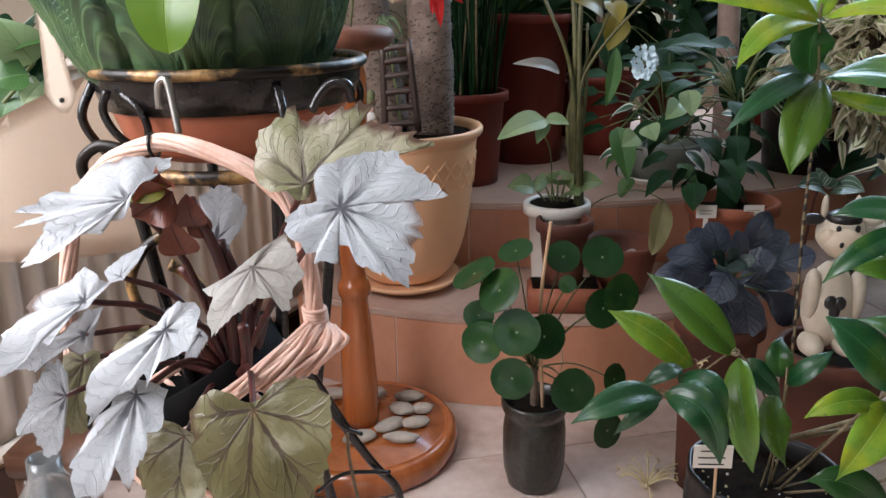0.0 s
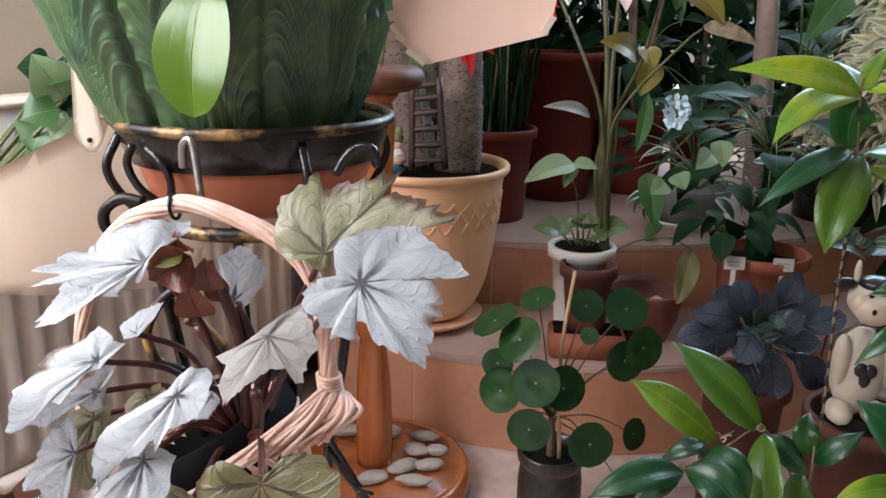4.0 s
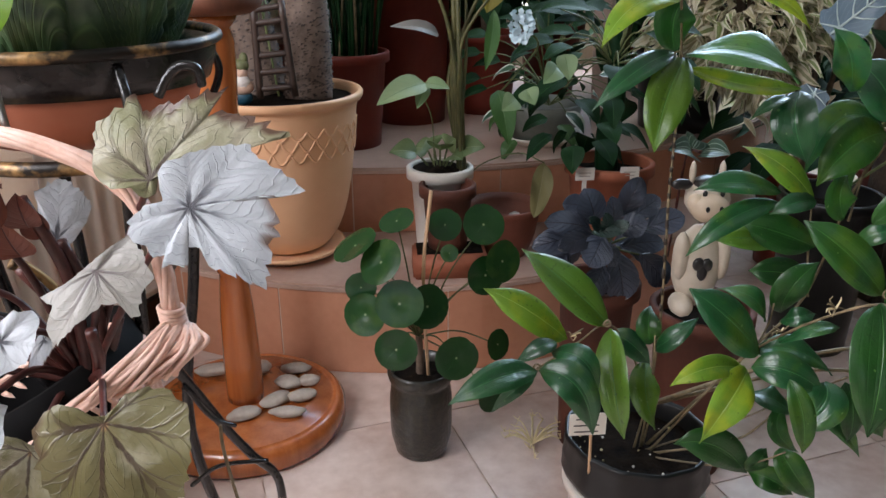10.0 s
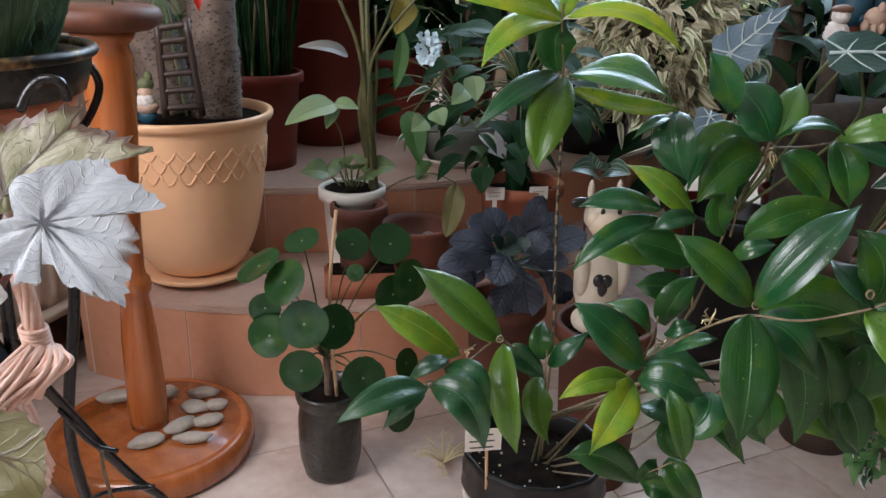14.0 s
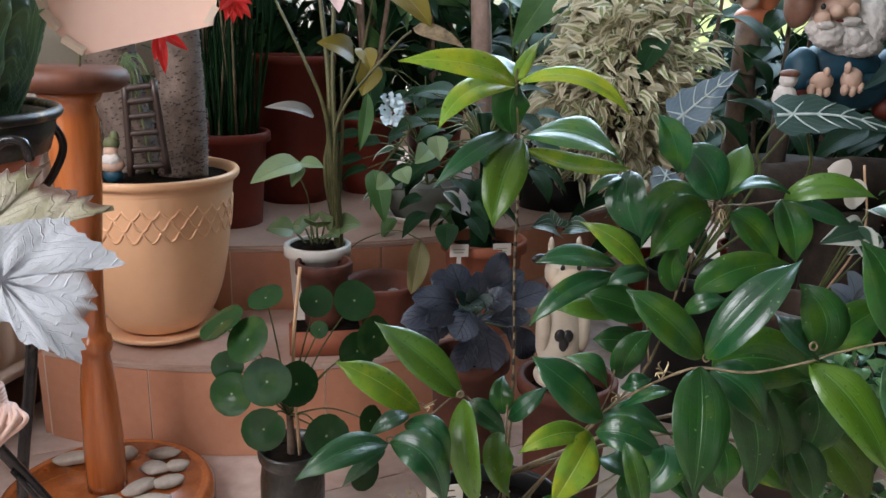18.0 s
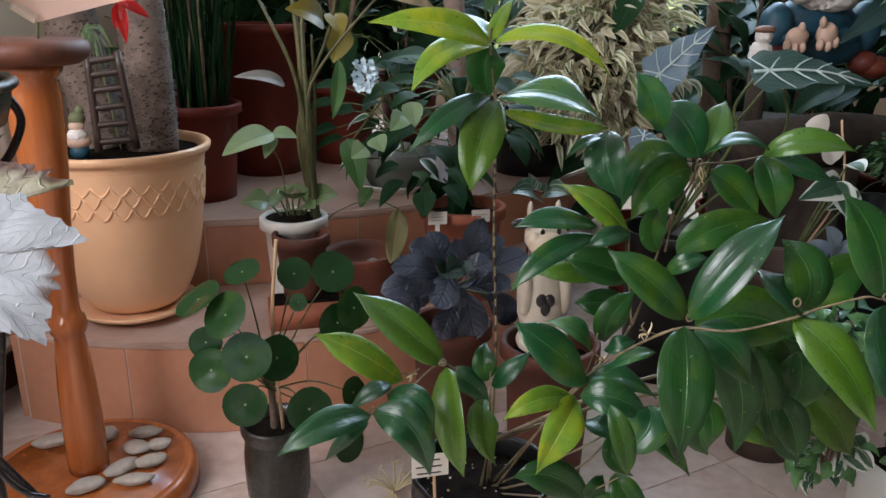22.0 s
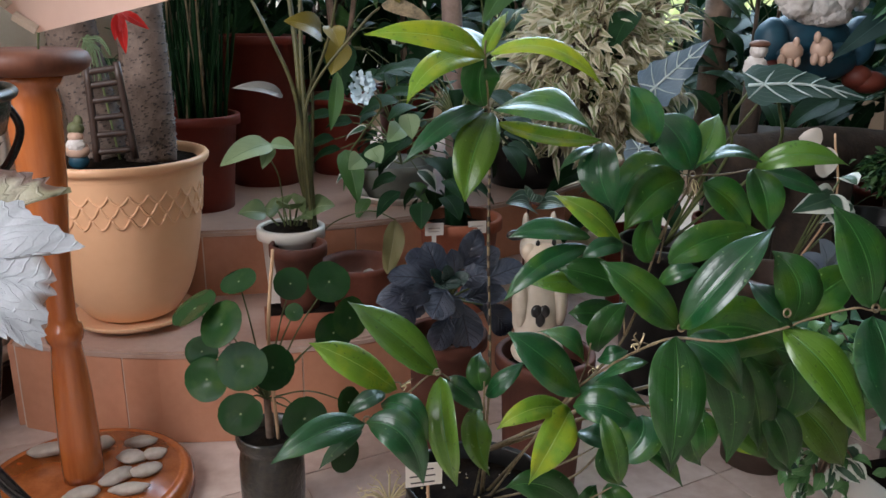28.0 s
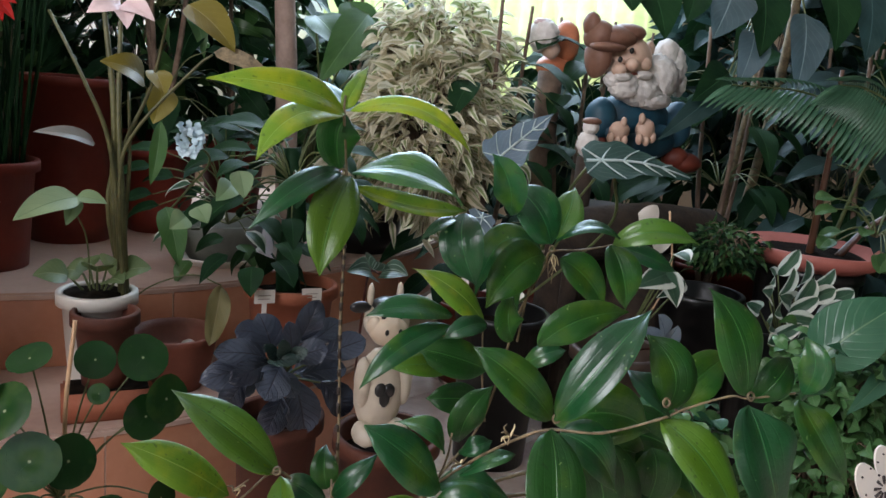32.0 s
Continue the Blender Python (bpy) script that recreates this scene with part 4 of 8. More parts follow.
glossy_leaf((0.350, 0.682, 0.639), (0.385, 0.644, 0.646), (0.425, 0.630, 0.624), 0.055, SKYWARD, GLOSSY)
glossy_leaf((0.356, 0.690, 0.627), (0.401, 0.673, 0.615), (0.455, 0.680, 0.611), 0.023, OPEN, LIME)
glossy_leaf((0.535, 0.740, 0.595), (0.516, 0.718, 0.630), (0.496, 0.720, 0.657), 0.032, WEST, GLOSSY)
glossy_leaf((0.582, 0.735, 0.567), (0.563, 0.736, 0.601), (0.545, 0.760, 0.622), 0.054, OPEN, GLOSSY)
glossy_leaf((0.591, 0.740, 0.571), (0.604, 0.743, 0.597), (0.628, 0.770, 0.620), 0.035, OPEN, GLOSSY)
glossy_leaf((0.583, 0.730, 0.568), (0.602, 0.703, 0.592), (0.640, 0.700, 0.580), 0.032, SKYWARD, GLOSSY)
glossy_leaf((0.647, 0.720, 0.569), (0.678, 0.693, 0.588), (0.736, 0.690, 0.575), 0.028, OPEN, GLOSSY)
glossy_leaf((0.657, 0.725, 0.566), (0.684, 0.706, 0.559), (0.729, 0.710, 0.541), 0.026, OPEN, GLOSSY)
glossy_leaf((0.645, 0.720, 0.569), (0.647, 0.698, 0.543), (0.659, 0.700, 0.504), 0.039, FRONT, BACKLIT)
glossy_leaf((0.572, 0.730, 0.557), (0.521, 0.698, 0.553), (0.489, 0.690, 0.518), 0.044, FRONT, BACKLIT)
glossy_leaf((0.571, 0.735, 0.563), (0.514, 0.716, 0.574), (0.493, 0.720, 0.519), 0.034, OPEN, GLOSSY)
glossy_leaf((0.469, 0.710, 0.602), (0.458, 0.688, 0.577), (0.477, 0.690, 0.539), 0.040, WEST, GLOSSY)
glossy_leaf((0.461, 0.710, 0.597), (0.437, 0.693, 0.595), (0.421, 0.700, 0.579), 0.013, SKYWARD, GLOSSY)
glossy_leaf((0.475, 0.665, 0.511), (0.442, 0.661, 0.544), (0.408, 0.680, 0.561), 0.032, OPEN, LIME)
glossy_leaf((0.440, 0.660, 0.523), (0.391, 0.641, 0.539), (0.354, 0.645, 0.532), 0.024, OPEN, GLOSSY)
glossy_leaf((0.440, 0.660, 0.514), (0.384, 0.633, 0.509), (0.348, 0.630, 0.477), 0.021, OPEN, GLOSSY)
glossy_leaf((0.522, 0.690, 0.486), (0.509, 0.683, 0.510), (0.524, 0.700, 0.525), 0.030, FRONT, BACKLIT)
glossy_leaf((0.477, 0.665, 0.512), (0.447, 0.646, 0.518), (0.427, 0.650, 0.506), 0.019, OPEN, GLOSSY)
glossy_leaf((0.498, 0.690, 0.458), (0.452, 0.678, 0.479), (0.420, 0.690, 0.485), 0.036, FRONT, BACKLIT)
glossy_leaf((0.495, 0.690, 0.428), (0.456, 0.673, 0.441), (0.431, 0.680, 0.440), 0.029, FRONT, BACKLIT)
glossy_leaf((0.470, 0.700, 0.460), (0.426, 0.678, 0.474), (0.391, 0.680, 0.473), 0.023, OPEN, GLOSSY)
glossy_leaf((0.503, 0.640, 0.480), (0.514, 0.623, 0.497), (0.540, 0.630, 0.496), 0.019, OPEN, GLOSSY)
glossy_leaf((0.613, 0.760, 0.546), (0.640, 0.748, 0.527), (0.679, 0.760, 0.489), 0.041, FRONT, BACKLIT)
glossy_leaf((0.575, 0.760, 0.528), (0.549, 0.748, 0.523), (0.570, 0.760, 0.481), 0.032, FRONT, BACKLIT)
glossy_leaf((0.465, 0.535, 0.481), (0.425, 0.526, 0.519), (0.395, 0.540, 0.541), 0.032, FRONT, BACKLIT)
glossy_leaf((0.464, 0.530, 0.483), (0.487, 0.513, 0.531), (0.530, 0.520, 0.568), 0.037, WEST, GLOSSY)
glossy_leaf((0.457, 0.525, 0.479), (0.443, 0.490, 0.447), (0.438, 0.480, 0.393), 0.045, FRONT, BACKLIT)
glossy_leaf((0.473, 0.535, 0.469), (0.495, 0.520, 0.458), (0.531, 0.530, 0.414), 0.040, OPEN, GLOSSY)
glossy_leaf((0.493, 0.560, 0.453), (0.530, 0.548, 0.411), (0.544, 0.560, 0.330), 0.043, FRONT, BACKLIT)
glossy_leaf((0.515, 0.600, 0.442), (0.557, 0.588, 0.453), (0.624, 0.600, 0.422), 0.057, FRONT, BACKLIT)
glossy_leaf((0.546, 0.510, 0.488), (0.525, 0.503, 0.512), (0.513, 0.520, 0.523), 0.038, SKYWARD, GLOSSY)
glossy_leaf((0.549, 0.510, 0.490), (0.549, 0.508, 0.522), (0.538, 0.530, 0.544), 0.042, FRONT, BACKLIT)
glossy_leaf((0.556, 0.515, 0.489), (0.574, 0.506, 0.517), (0.615, 0.520, 0.525), 0.035, FRONT, BACKLIT)
glossy_leaf((0.535, 0.500, 0.489), (0.559, 0.468, 0.462), (0.593, 0.460, 0.406), 0.042, OPEN, GLOSSY)
glossy_leaf((0.489, 0.600, 0.513), (0.518, 0.588, 0.538), (0.579, 0.600, 0.538), 0.031, FRONT, BACKLIT)
glossy_leaf((0.590, 0.475, 0.512), (0.570, 0.471, 0.559), (0.552, 0.490, 0.592), 0.043, FRONT, BACKLIT)
glossy_leaf((0.588, 0.470, 0.507), (0.593, 0.448, 0.469), (0.625, 0.450, 0.400), 0.063, OPEN, GLOSSY)
glossy_leaf((0.644, 0.470, 0.510), (0.635, 0.458, 0.539), (0.634, 0.470, 0.557), 0.022, WEST, GLOSSY)
glossy_leaf((0.647, 0.475, 0.503), (0.655, 0.456, 0.478), (0.704, 0.460, 0.430), 0.034, FRONT, BACKLIT)
glossy_leaf((0.604, 0.480, 0.504), (0.619, 0.473, 0.525), (0.647, 0.490, 0.533), 0.029, FRONT, BACKLIT)
glossy_leaf((0.657, 0.480, 0.498), (0.663, 0.473, 0.520), (0.700, 0.490, 0.529), 0.022, OPEN, GLOSSY)
glossy_leaf((0.302, 0.680, 0.389), (0.259, 0.673, 0.434), (0.217, 0.690, 0.466), 0.038, OPEN, GLOSSY)
glossy_leaf((0.256, 0.655, 0.388), (0.218, 0.643, 0.424), (0.178, 0.655, 0.443), 0.034, OPEN, LIME)
glossy_leaf((0.301, 0.670, 0.390), (0.295, 0.628, 0.358), (0.303, 0.610, 0.308), 0.035, WEST, GLOSSY)
glossy_leaf((0.220, 0.610, 0.383), (0.181, 0.578, 0.397), (0.139, 0.570, 0.378), 0.027, OPEN, GLOSSY)
glossy_leaf((0.218, 0.610, 0.376), (0.197, 0.593, 0.374), (0.179, 0.600, 0.349), 0.013, OPEN, GLOSSY)
glossy_leaf((0.222, 0.610, 0.383), (0.250, 0.588, 0.379), (0.268, 0.590, 0.328), 0.035, OPEN, GLOSSY)
glossy_leaf((0.238, 0.635, 0.386), (0.259, 0.610, 0.392), (0.277, 0.610, 0.357), 0.027, SKYWARD, GLOSSY)
glossy_leaf((0.243, 0.640, 0.394), (0.224, 0.623, 0.399), (0.203, 0.630, 0.379), 0.018, SKYWARD, GLOSSY)
glossy_leaf((0.300, 0.680, 0.388), (0.281, 0.668, 0.401), (0.267, 0.680, 0.401), 0.009, OPEN, LIME)
glossy_leaf((0.347, 0.685, 0.363), (0.341, 0.680, 0.386), (0.349, 0.700, 0.398), 0.024, FRONT, BACKLIT)
glossy_leaf((0.349, 0.680, 0.360), (0.360, 0.663, 0.383), (0.385, 0.670, 0.398), 0.022, WEST, GLOSSY)
glossy_leaf((0.343, 0.675, 0.348), (0.332, 0.646, 0.334), (0.344, 0.640, 0.295), 0.032, OPEN, GLOSSY)
glossy_leaf((0.307, 0.685, 0.377), (0.326, 0.676, 0.368), (0.351, 0.690, 0.336), 0.025, OPEN, GLOSSY)
glossy_leaf((0.423, 0.620, 0.386), (0.382, 0.603, 0.429), (0.347, 0.610, 0.457), 0.043, OPEN, GLOSSY)
glossy_leaf((0.428, 0.630, 0.412), (0.411, 0.623, 0.439), (0.385, 0.640, 0.442), 0.023, SKYWARD, GLOSSY)
glossy_leaf((0.414, 0.625, 0.367), (0.369, 0.600, 0.385), (0.335, 0.600, 0.368), 0.022, OPEN, LIME)
glossy_leaf((0.414, 0.620, 0.369), (0.389, 0.593, 0.357), (0.365, 0.590, 0.314), 0.036, FRONT, LIME)
glossy_leaf((0.412, 0.610, 0.378), (0.436, 0.590, 0.384), (0.475, 0.595, 0.357), 0.033, OPEN, GLOSSY)
glossy_leaf((0.421, 0.630, 0.383), (0.453, 0.613, 0.391), (0.496, 0.620, 0.360), 0.031, SKYWARD, GLOSSY)
glossy_leaf((0.428, 0.600, 0.407), (0.444, 0.580, 0.430), (0.470, 0.585, 0.428), 0.019, SKYWARD, GLOSSY)
glossy_leaf((0.476, 0.600, 0.366), (0.467, 0.583, 0.353), (0.448, 0.590, 0.325), 0.040, OPEN, GLOSSY)
glossy_leaf((0.447, 0.640, 0.415), (0.444, 0.623, 0.449), (0.469, 0.630, 0.469), 0.029, FRONT, BACKLIT)
glossy_leaf((0.442, 0.630, 0.413), (0.449, 0.613, 0.425), (0.468, 0.620, 0.424), 0.017, OPEN, GLOSSY)
glossy_leaf((0.434, 0.640, 0.333), (0.445, 0.623, 0.335), (0.473, 0.630, 0.314), 0.027, SKYWARD, GLOSSY)
glossy_leaf((0.481, 0.640, 0.318), (0.507, 0.623, 0.311), (0.548, 0.630, 0.259), 0.022, FRONT, BACKLIT)
glossy_leaf((0.473, 0.650, 0.311), (0.461, 0.633, 0.293), (0.491, 0.640, 0.261), 0.019, FRONT, BACKLIT)
glossy_leaf((0.516, 0.630, 0.346), (0.518, 0.613, 0.324), (0.524, 0.620, 0.284), 0.026, FRONT, BACKLIT)
glossy_leaf((0.435, 0.630, 0.248), (0.388, 0.608, 0.298), (0.350, 0.610, 0.300), 0.035, FRONT, BACKLIT)
glossy_leaf((0.435, 0.630, 0.250), (0.439, 0.618, 0.271), (0.451, 0.630, 0.276), 0.021, FRONT, BACKLIT)
glossy_leaf((0.458, 0.620, 0.283), (0.466, 0.603, 0.267), (0.498, 0.610, 0.227), 0.029, FRONT, BACKLIT)
glossy_leaf((0.437, 0.630, 0.249), (0.452, 0.613, 0.252), (0.481, 0.620, 0.227), 0.024, FRONT, BACKLIT)
glossy_leaf((0.627, 0.600, 0.406), (0.625, 0.588, 0.378), (0.621, 0.600, 0.335), 0.050, FRONT, BACKLIT)
glossy_leaf((0.644, 0.630, 0.338), (0.642, 0.618, 0.306), (0.675, 0.630, 0.258), 0.040, FRONT, BACKLIT)
glossy_leaf((0.651, 0.640, 0.282), (0.613, 0.623, 0.305), (0.596, 0.630, 0.297), 0.022, OPEN, LIME)
glossy_leaf((0.610, 0.630, 0.405), (0.604, 0.618, 0.374), (0.634, 0.630, 0.317), 0.041, FRONT, BACKLIT)
glossy_leaf((0.555, 0.620, 0.353), (0.535, 0.608, 0.334), (0.559, 0.620, 0.289), 0.036, FRONT, BACKLIT)
# dark bands on the upright stem, dry roots at the nodes
BAND = solid("dark_stem_band", (0.020, 0.012, 0.008), (0.055, 0.035, 0.022), 0.6)
UPRIGHT = smooth_line([(0.356, 0.69, 0.38), (0.349, 0.685, 0.512), (0.347, 0.682, 0.594), (0.345, 0.682, 0.632)], 8)
for k in range(1, len(UPRIGHT) - 1):
    a, b = UPRIGHT[k], UPRIGHT[k].lerp(UPRIGHT[k + 1], 0.38 if k % 3 else 0.55)
    sub(STEMS[0], part("stem_band", tube([a, b], 0.0016, 0.0016, 8, 1), BAND))
rr2 = random.Random(33)
for owner, o, n, down in ((1, (0.581, 0.728, 0.558), 7, -0.030), (2, (0.446, 0.560, 0.458), 8, 0.006), (2, (0.428, 0.600, 0.418), 5, 0.004), (3, (0.261, 0.660, 0.389), 5, 0.0)):
    o = Vector(o)
    for k in range(n):
        q = o + Vector((rr2.uniform(-0.013, 0.013), rr2.uniform(-0.008, 0.004), down * rr2.uniform(0.4, 1.0) + rr2.uniform(-0.008, 0.010)))
        sub(STEMS[owner], part("dry_root", tube([o, o.lerp(q, 0.5) + Vector((rr2.uniform(-0.004, 0.004), 0, 0.002)), q], 0.0010, 0.0004, 5, 4), STRAW if k % 2 else STEM_TAN))
# shaded leaves hanging low behind the long branch
glossy_leaf((0.569, 0.600, 0.421), (0.583, 0.583, 0.378), (0.596, 0.585, 0.322), 0.040, FRONT, BACKLIT)
glossy_leaf((0.597, 0.590, 0.370), (0.611, 0.573, 0.343), (0.624, 0.575, 0.304), 0.035, FRONT, BACKLIT)
glossy_leaf((0.572, 0.620, 0.345), (0.598, 0.603, 0.328), (0.624, 0.605, 0.298), 0.032, FRONT, BACKLIT)
glossy_leaf((0.683, 0.650, 0.330), (0.713, 0.633, 0.298), (0.743, 0.635, 0.254), 0.049, FRONT, BACKLIT)
glossy_leaf((0.603, 0.640, 0.412), (0.639, 0.623, 0.405), (0.674, 0.625, 0.387), 0.055, FRONT, BACKLIT)
glossy_leaf((0.551, 0.630, 0.409), (0.594, 0.613, 0.404), (0.637, 0.615, 0.387), 0.047, FRONT, BACKLIT)
glossy_leaf((0.713, 0.660, 0.355), (0.732, 0.643, 0.324), (0.752, 0.645, 0.280), 0.045, FRONT, BACKLIT)
glossy_leaf((0.532, 0.600, 0.367), (0.533, 0.583, 0.351), (0.534, 0.585, 0.322), 0.030, FRONT, BACKLIT)
glossy_leaf((0.407, 0.540, 0.408), (0.413, 0.522, 0.383), (0.420, 0.525, 0.347), 0.020, FRONT, BACKLIT)
glossy_leaf((0.639, 0.670, 0.351), (0.631, 0.653, 0.332), (0.623, 0.655, 0.300), 0.050, FRONT, BACKLIT)
glossy_leaf((0.678, 0.660, 0.378), (0.665, 0.643, 0.356), (0.653, 0.645, 0.322), 0.049, FRONT, BACKLIT)
glossy_leaf((0.695, 0.680, 0.305), (0.710, 0.663, 0.289), (0.724, 0.665, 0.261), 0.043, FRONT, BACKLIT)
for pts in ([(0.349, 0.690, 0.29), (0.50, 0.66, 0.36), (0.62, 0.63, 0.38), (0.70, 0.63, 0.36)], [(0.349, 0.690, 0.29), (0.52, 0.68, 0.33), (0.66, 0.67, 0.30), (0.74, 0.66, 0.28)]):
    under(gloss, part("stem", tube(pts, 0.0024, 0.0014, 6), STEM_TAN))
# small tan node rings
for k, p in ((0, (0.34, 0.676, 0.64)), (2, (0.466, 0.532, 0.483)), (2, (0.527, 0.488, 0.508)), (2, (0.589, 0.47, 0.514)), (3, (0.297, 0.668, 0.396)), (3, (0.225, 0.633, 0.373)), (1, (0.584, 0.735, 0.562))):
    sub(STEMS[k], part("node_ring", ring_tube(p, 0.0030, 0.0009, 20, 6, Matrix.Rotation(1.3, 3, "X")), STEM_TAN))

# name tag in the black pot
tag = thing("plant_tag", (0.284, 0.66, 0.285), "small cream card on a stick with handwritten lines", "plant tag")
tc = Vector((0.282, 0.655, 0.295))
card = under(tag, part("card", box(tc - Vector((0.018, 0.0006, 0.012)), tc + Vector((0.018, 0.0006, 0.012))), PAPER, None, "", False),
      part("stick", tube([tc + Vector((0.004, 0.002, 0)), tc + Vector((0.006, 0.003, -0.06))], 0.0015), STICK))
for k, w in enumerate((0.012, 0.014, 0.013)):
    sub(card, part("writing_line", box(tc + Vector((-w, -0.0011, 0.0055 - k * 0.007)), tc + Vector((w * 0.8, -0.0007, 0.0068 - k * 0.007))), INK, None, "", False))

# ---- round-leaved plant in the dark jar ----
jar = thing("dark_jar", (0.139, 1.040, 0.0), "dark glass jar with bark chips showing through, on the floor", "jar")
part("wall", lathe([(0, 0), (0.034, 0), (0.0390, 0.004), (0.0405, 0.012), (0.0425, 0.020), (0.0450, 0.030), (0.0462, 0.048), (0.0465, 0.075), (0.0462, 0.096), (0.0445, 0.110), (0.0425, 0.117), (0.0430, 0.121), (0.0470, 0.126), (0.0490, 0.133), (0.0490, 0.141), (0.0475, 0.145), (0.0445, 0.143), (0.041, 0.128), (0.041, 0.122), (0, 0.12)], 48), GLASSJAR, jar)
part("soil", soil_disc(0.042, 0.128, (0, 0), 12), SOIL, jar)
pilea = thing("round_leaf_plant", (0.139, 1.04, 0.13), "plant with flat round dark green leaves on thin stalks", "plant")
crown = Vector((0.137, 1.04, 0.193))
under(pilea, part("trunk", tube([(0.139, 1.04, 0.125), crown], 0.007, 0.005), BARK))


def round_leaf(x_mid, r, face, seed):
    c = Vector(x_mid)
    f = Vector(face).normalized()
    d = f.orthogonal().normalized()
    lf = part("leaf", palm_leaf(c, c + d * r, face, 0.97, 1, 0.0, 0.010, 0.16, 0.10, 6, seed, 0.05, 0.016), ROUND)
    mid = crown.lerp(c, 0.5) + Vector((0, 0.01, 0.01))
    under(pilea, lf, part("stalk", tube([crown, mid, c - f * 0.002], 0.0014, 0.001, 6), STEM_GRN))


round_leaf((0.109, 1.05, 0.367), 0.026, (-0.3, -0.35, 0.9), 1)
round_leaf((0.086, 0.99, 0.331), 0.034, (-0.55, -0.55, 0.62), 2)
round_leaf((0.052, 1.02, 0.344), 0.034, (-0.5, -0.2, 0.85), 3)
round_leaf((0.058, 1, 0.291), 0.022, (0.05, -0.97, 0.2), 4)
round_leaf((0.063, 0.98, 0.26), 0.030, (-0.3, -0.9, 0.3), 5)
round_leaf((0.109, 0.97, 0.279), 0.033, (0, -0.9, 0.3), 6)
round_leaf((0.147, 0.99, 0.264), 0.032, (0.4, -0.9, 0.3), 7)
round_leaf((0.103, 0.96, 0.216), 0.030, (-0.1, -0.95, 0.2), 8)
round_leaf((0.185, 0.97, 0.194), 0.032, (0.2, -0.95, 0.2), 9)
round_leaf((0.179, 1.09, 0.345), 0.025, (0, -0.8, 0.5), 10)
round_leaf((0.232, 1.07, 0.351), 0.031, (0.1, -0.8, 0.5), 11)
round_leaf((0.235, 1.06, 0.277), 0.030, (0.3, -0.9, 0.2), 12)
round_leaf((0.18, 1.03, 0.325), 0.013, (0, -0.9, 0.3), 13)
round_leaf((0.251, 1.03, 0.18), 0.024, (0.6, -0.7, 0.2), 14)
round_leaf((0.24, 1, 0.114), 0.027, (0.5, -0.8, 0.1), 15)
round_leaf((0.259, 1.06, 0.298), 0.032, (0.5, -0.8, 0.2), 16)
stick = tagged(part("plant_stick", tube([(0.150, 1.03, 0.128), (0.144, 1.035, 0.287), (0.156, 1.042, 0.412)], 0.0028, 0.0026, 8), STICK), "thin pale wooden plant stick in the jar", "stick")

# ---- two pots and a tray on the lower step ----
plant_pot("white_rim_pot", (0.195, 1.405, 0.170), 0.055, 0.042, 0.175, WHITEP, "terracotta pot inside a white rimmed outer pot on the step", 0.97)
part("inner_pot", lathe(pot_profile(0.046, 0.034, 0.115, 0.004)), BROWNCLAY, thing("terracotta_pot", (0.203, 1.335, 0.2175), "small dark terracotta pot on a tray", "plant pot"))
tray = thing("terracotta_tray", (0.205, 1.325, 0.170), "square terracotta tray on the step", "tray")
part("wall", box((-0.065, -0.035, 0), (0.065, 0.035, 0.045), 0.004), TERRA, tray)
part("inside", box((-0.058, -0.028, 0.0455), (0.058, 0.028, 0.047), 0.0005), SOIL, tray)
bowl = thing("terracotta_bowl", (0.315, 1.415, 0.170), "round terracotta bowl with pale pebbles", "bowl")
part("wall", lathe([(0, 0), (0.045, 0), (0.06, 0.04), (0.068, 0.085), (0.072, 0.095), (0.068, 0.098), (0.062, 0.085), (0.05, 0.06), (0, 0.06)], 40), DARKTERRA, bowl)
for dx, dy, lx in ((-0.01, -0.02, 0.02), (0.02, 0.0, 0.017), (0.005, -0.035, 0.016), (-0.03, 0.0, 0.015)):
    pebble(0.315 + dx, 1.415 + dy, lx, lx * 0.7, 0.009, dx * 3000, 0.231)

FRESH = leaf_mat("light_green_leaf", (0.10, 0.15, 0.055), (0.20, 0.26, 0.11), (0.28, 0.33, 0.18), 0.4, "mid", 7, 0.02)
syng = thing("small_leafy_plant", (0.195, 1.405, 0.325), "small plant with pale green pointed leaves", "plant")
for q in ((0.104, 1.4, 0.372), (0.172, 1.42, 0.39), (0.192, 1.36, 0.394), (0.224, 1.4, 0.394), (0.273, 1.38, 0.384), (0.149, 1.42, 0.375), (0.231, 1.36, 0.367)):
    b = Vector((0.195, 1.405, 0.345))
    leaf(b.lerp(Vector(q), 0.45) + Vector((0, 0, 0.012)), q, 0.048, FRESH, 0.14, (0, -0.6, 0.8), ovate, syng)
    under(syng, part("stalk", tube([(0.195, 1.405, 0.32), b.lerp(Vector(q), 0.45) + Vector((0, 0, 0.012))], 0.0018), STEM_GRN))
pale = thing("pale_leaf_shoot", (0.185, 1.40, 0.325), "single pale green leaf on a thin stalk", "plant")
leaf((0.165, 1.33, 0.506), (0.085, 1.28, 0.481), 0.050, PALELEAF, 0.08, (0, -0.6, 0.8), ovate, pale)
leaf((0.165, 1.33, 0.506), (0.205, 1.32, 0.498), 0.028, PALELEAF, 0.10, (0, -0.6, 0.8), ovate, pale)
leaf((0.163, 1.33, 0.505), (0.150, 1.30, 0.470), 0.026, PALELEAF, 0.10, (0.2, -0.8, 0.5), ovate, pale)
under(pale, part("stalk", tube([(0.185, 1.40, 0.325), (0.178, 1.36, 0.439), (0.155, 1.33, 0.495)], 0.0012), STEM_GRN))

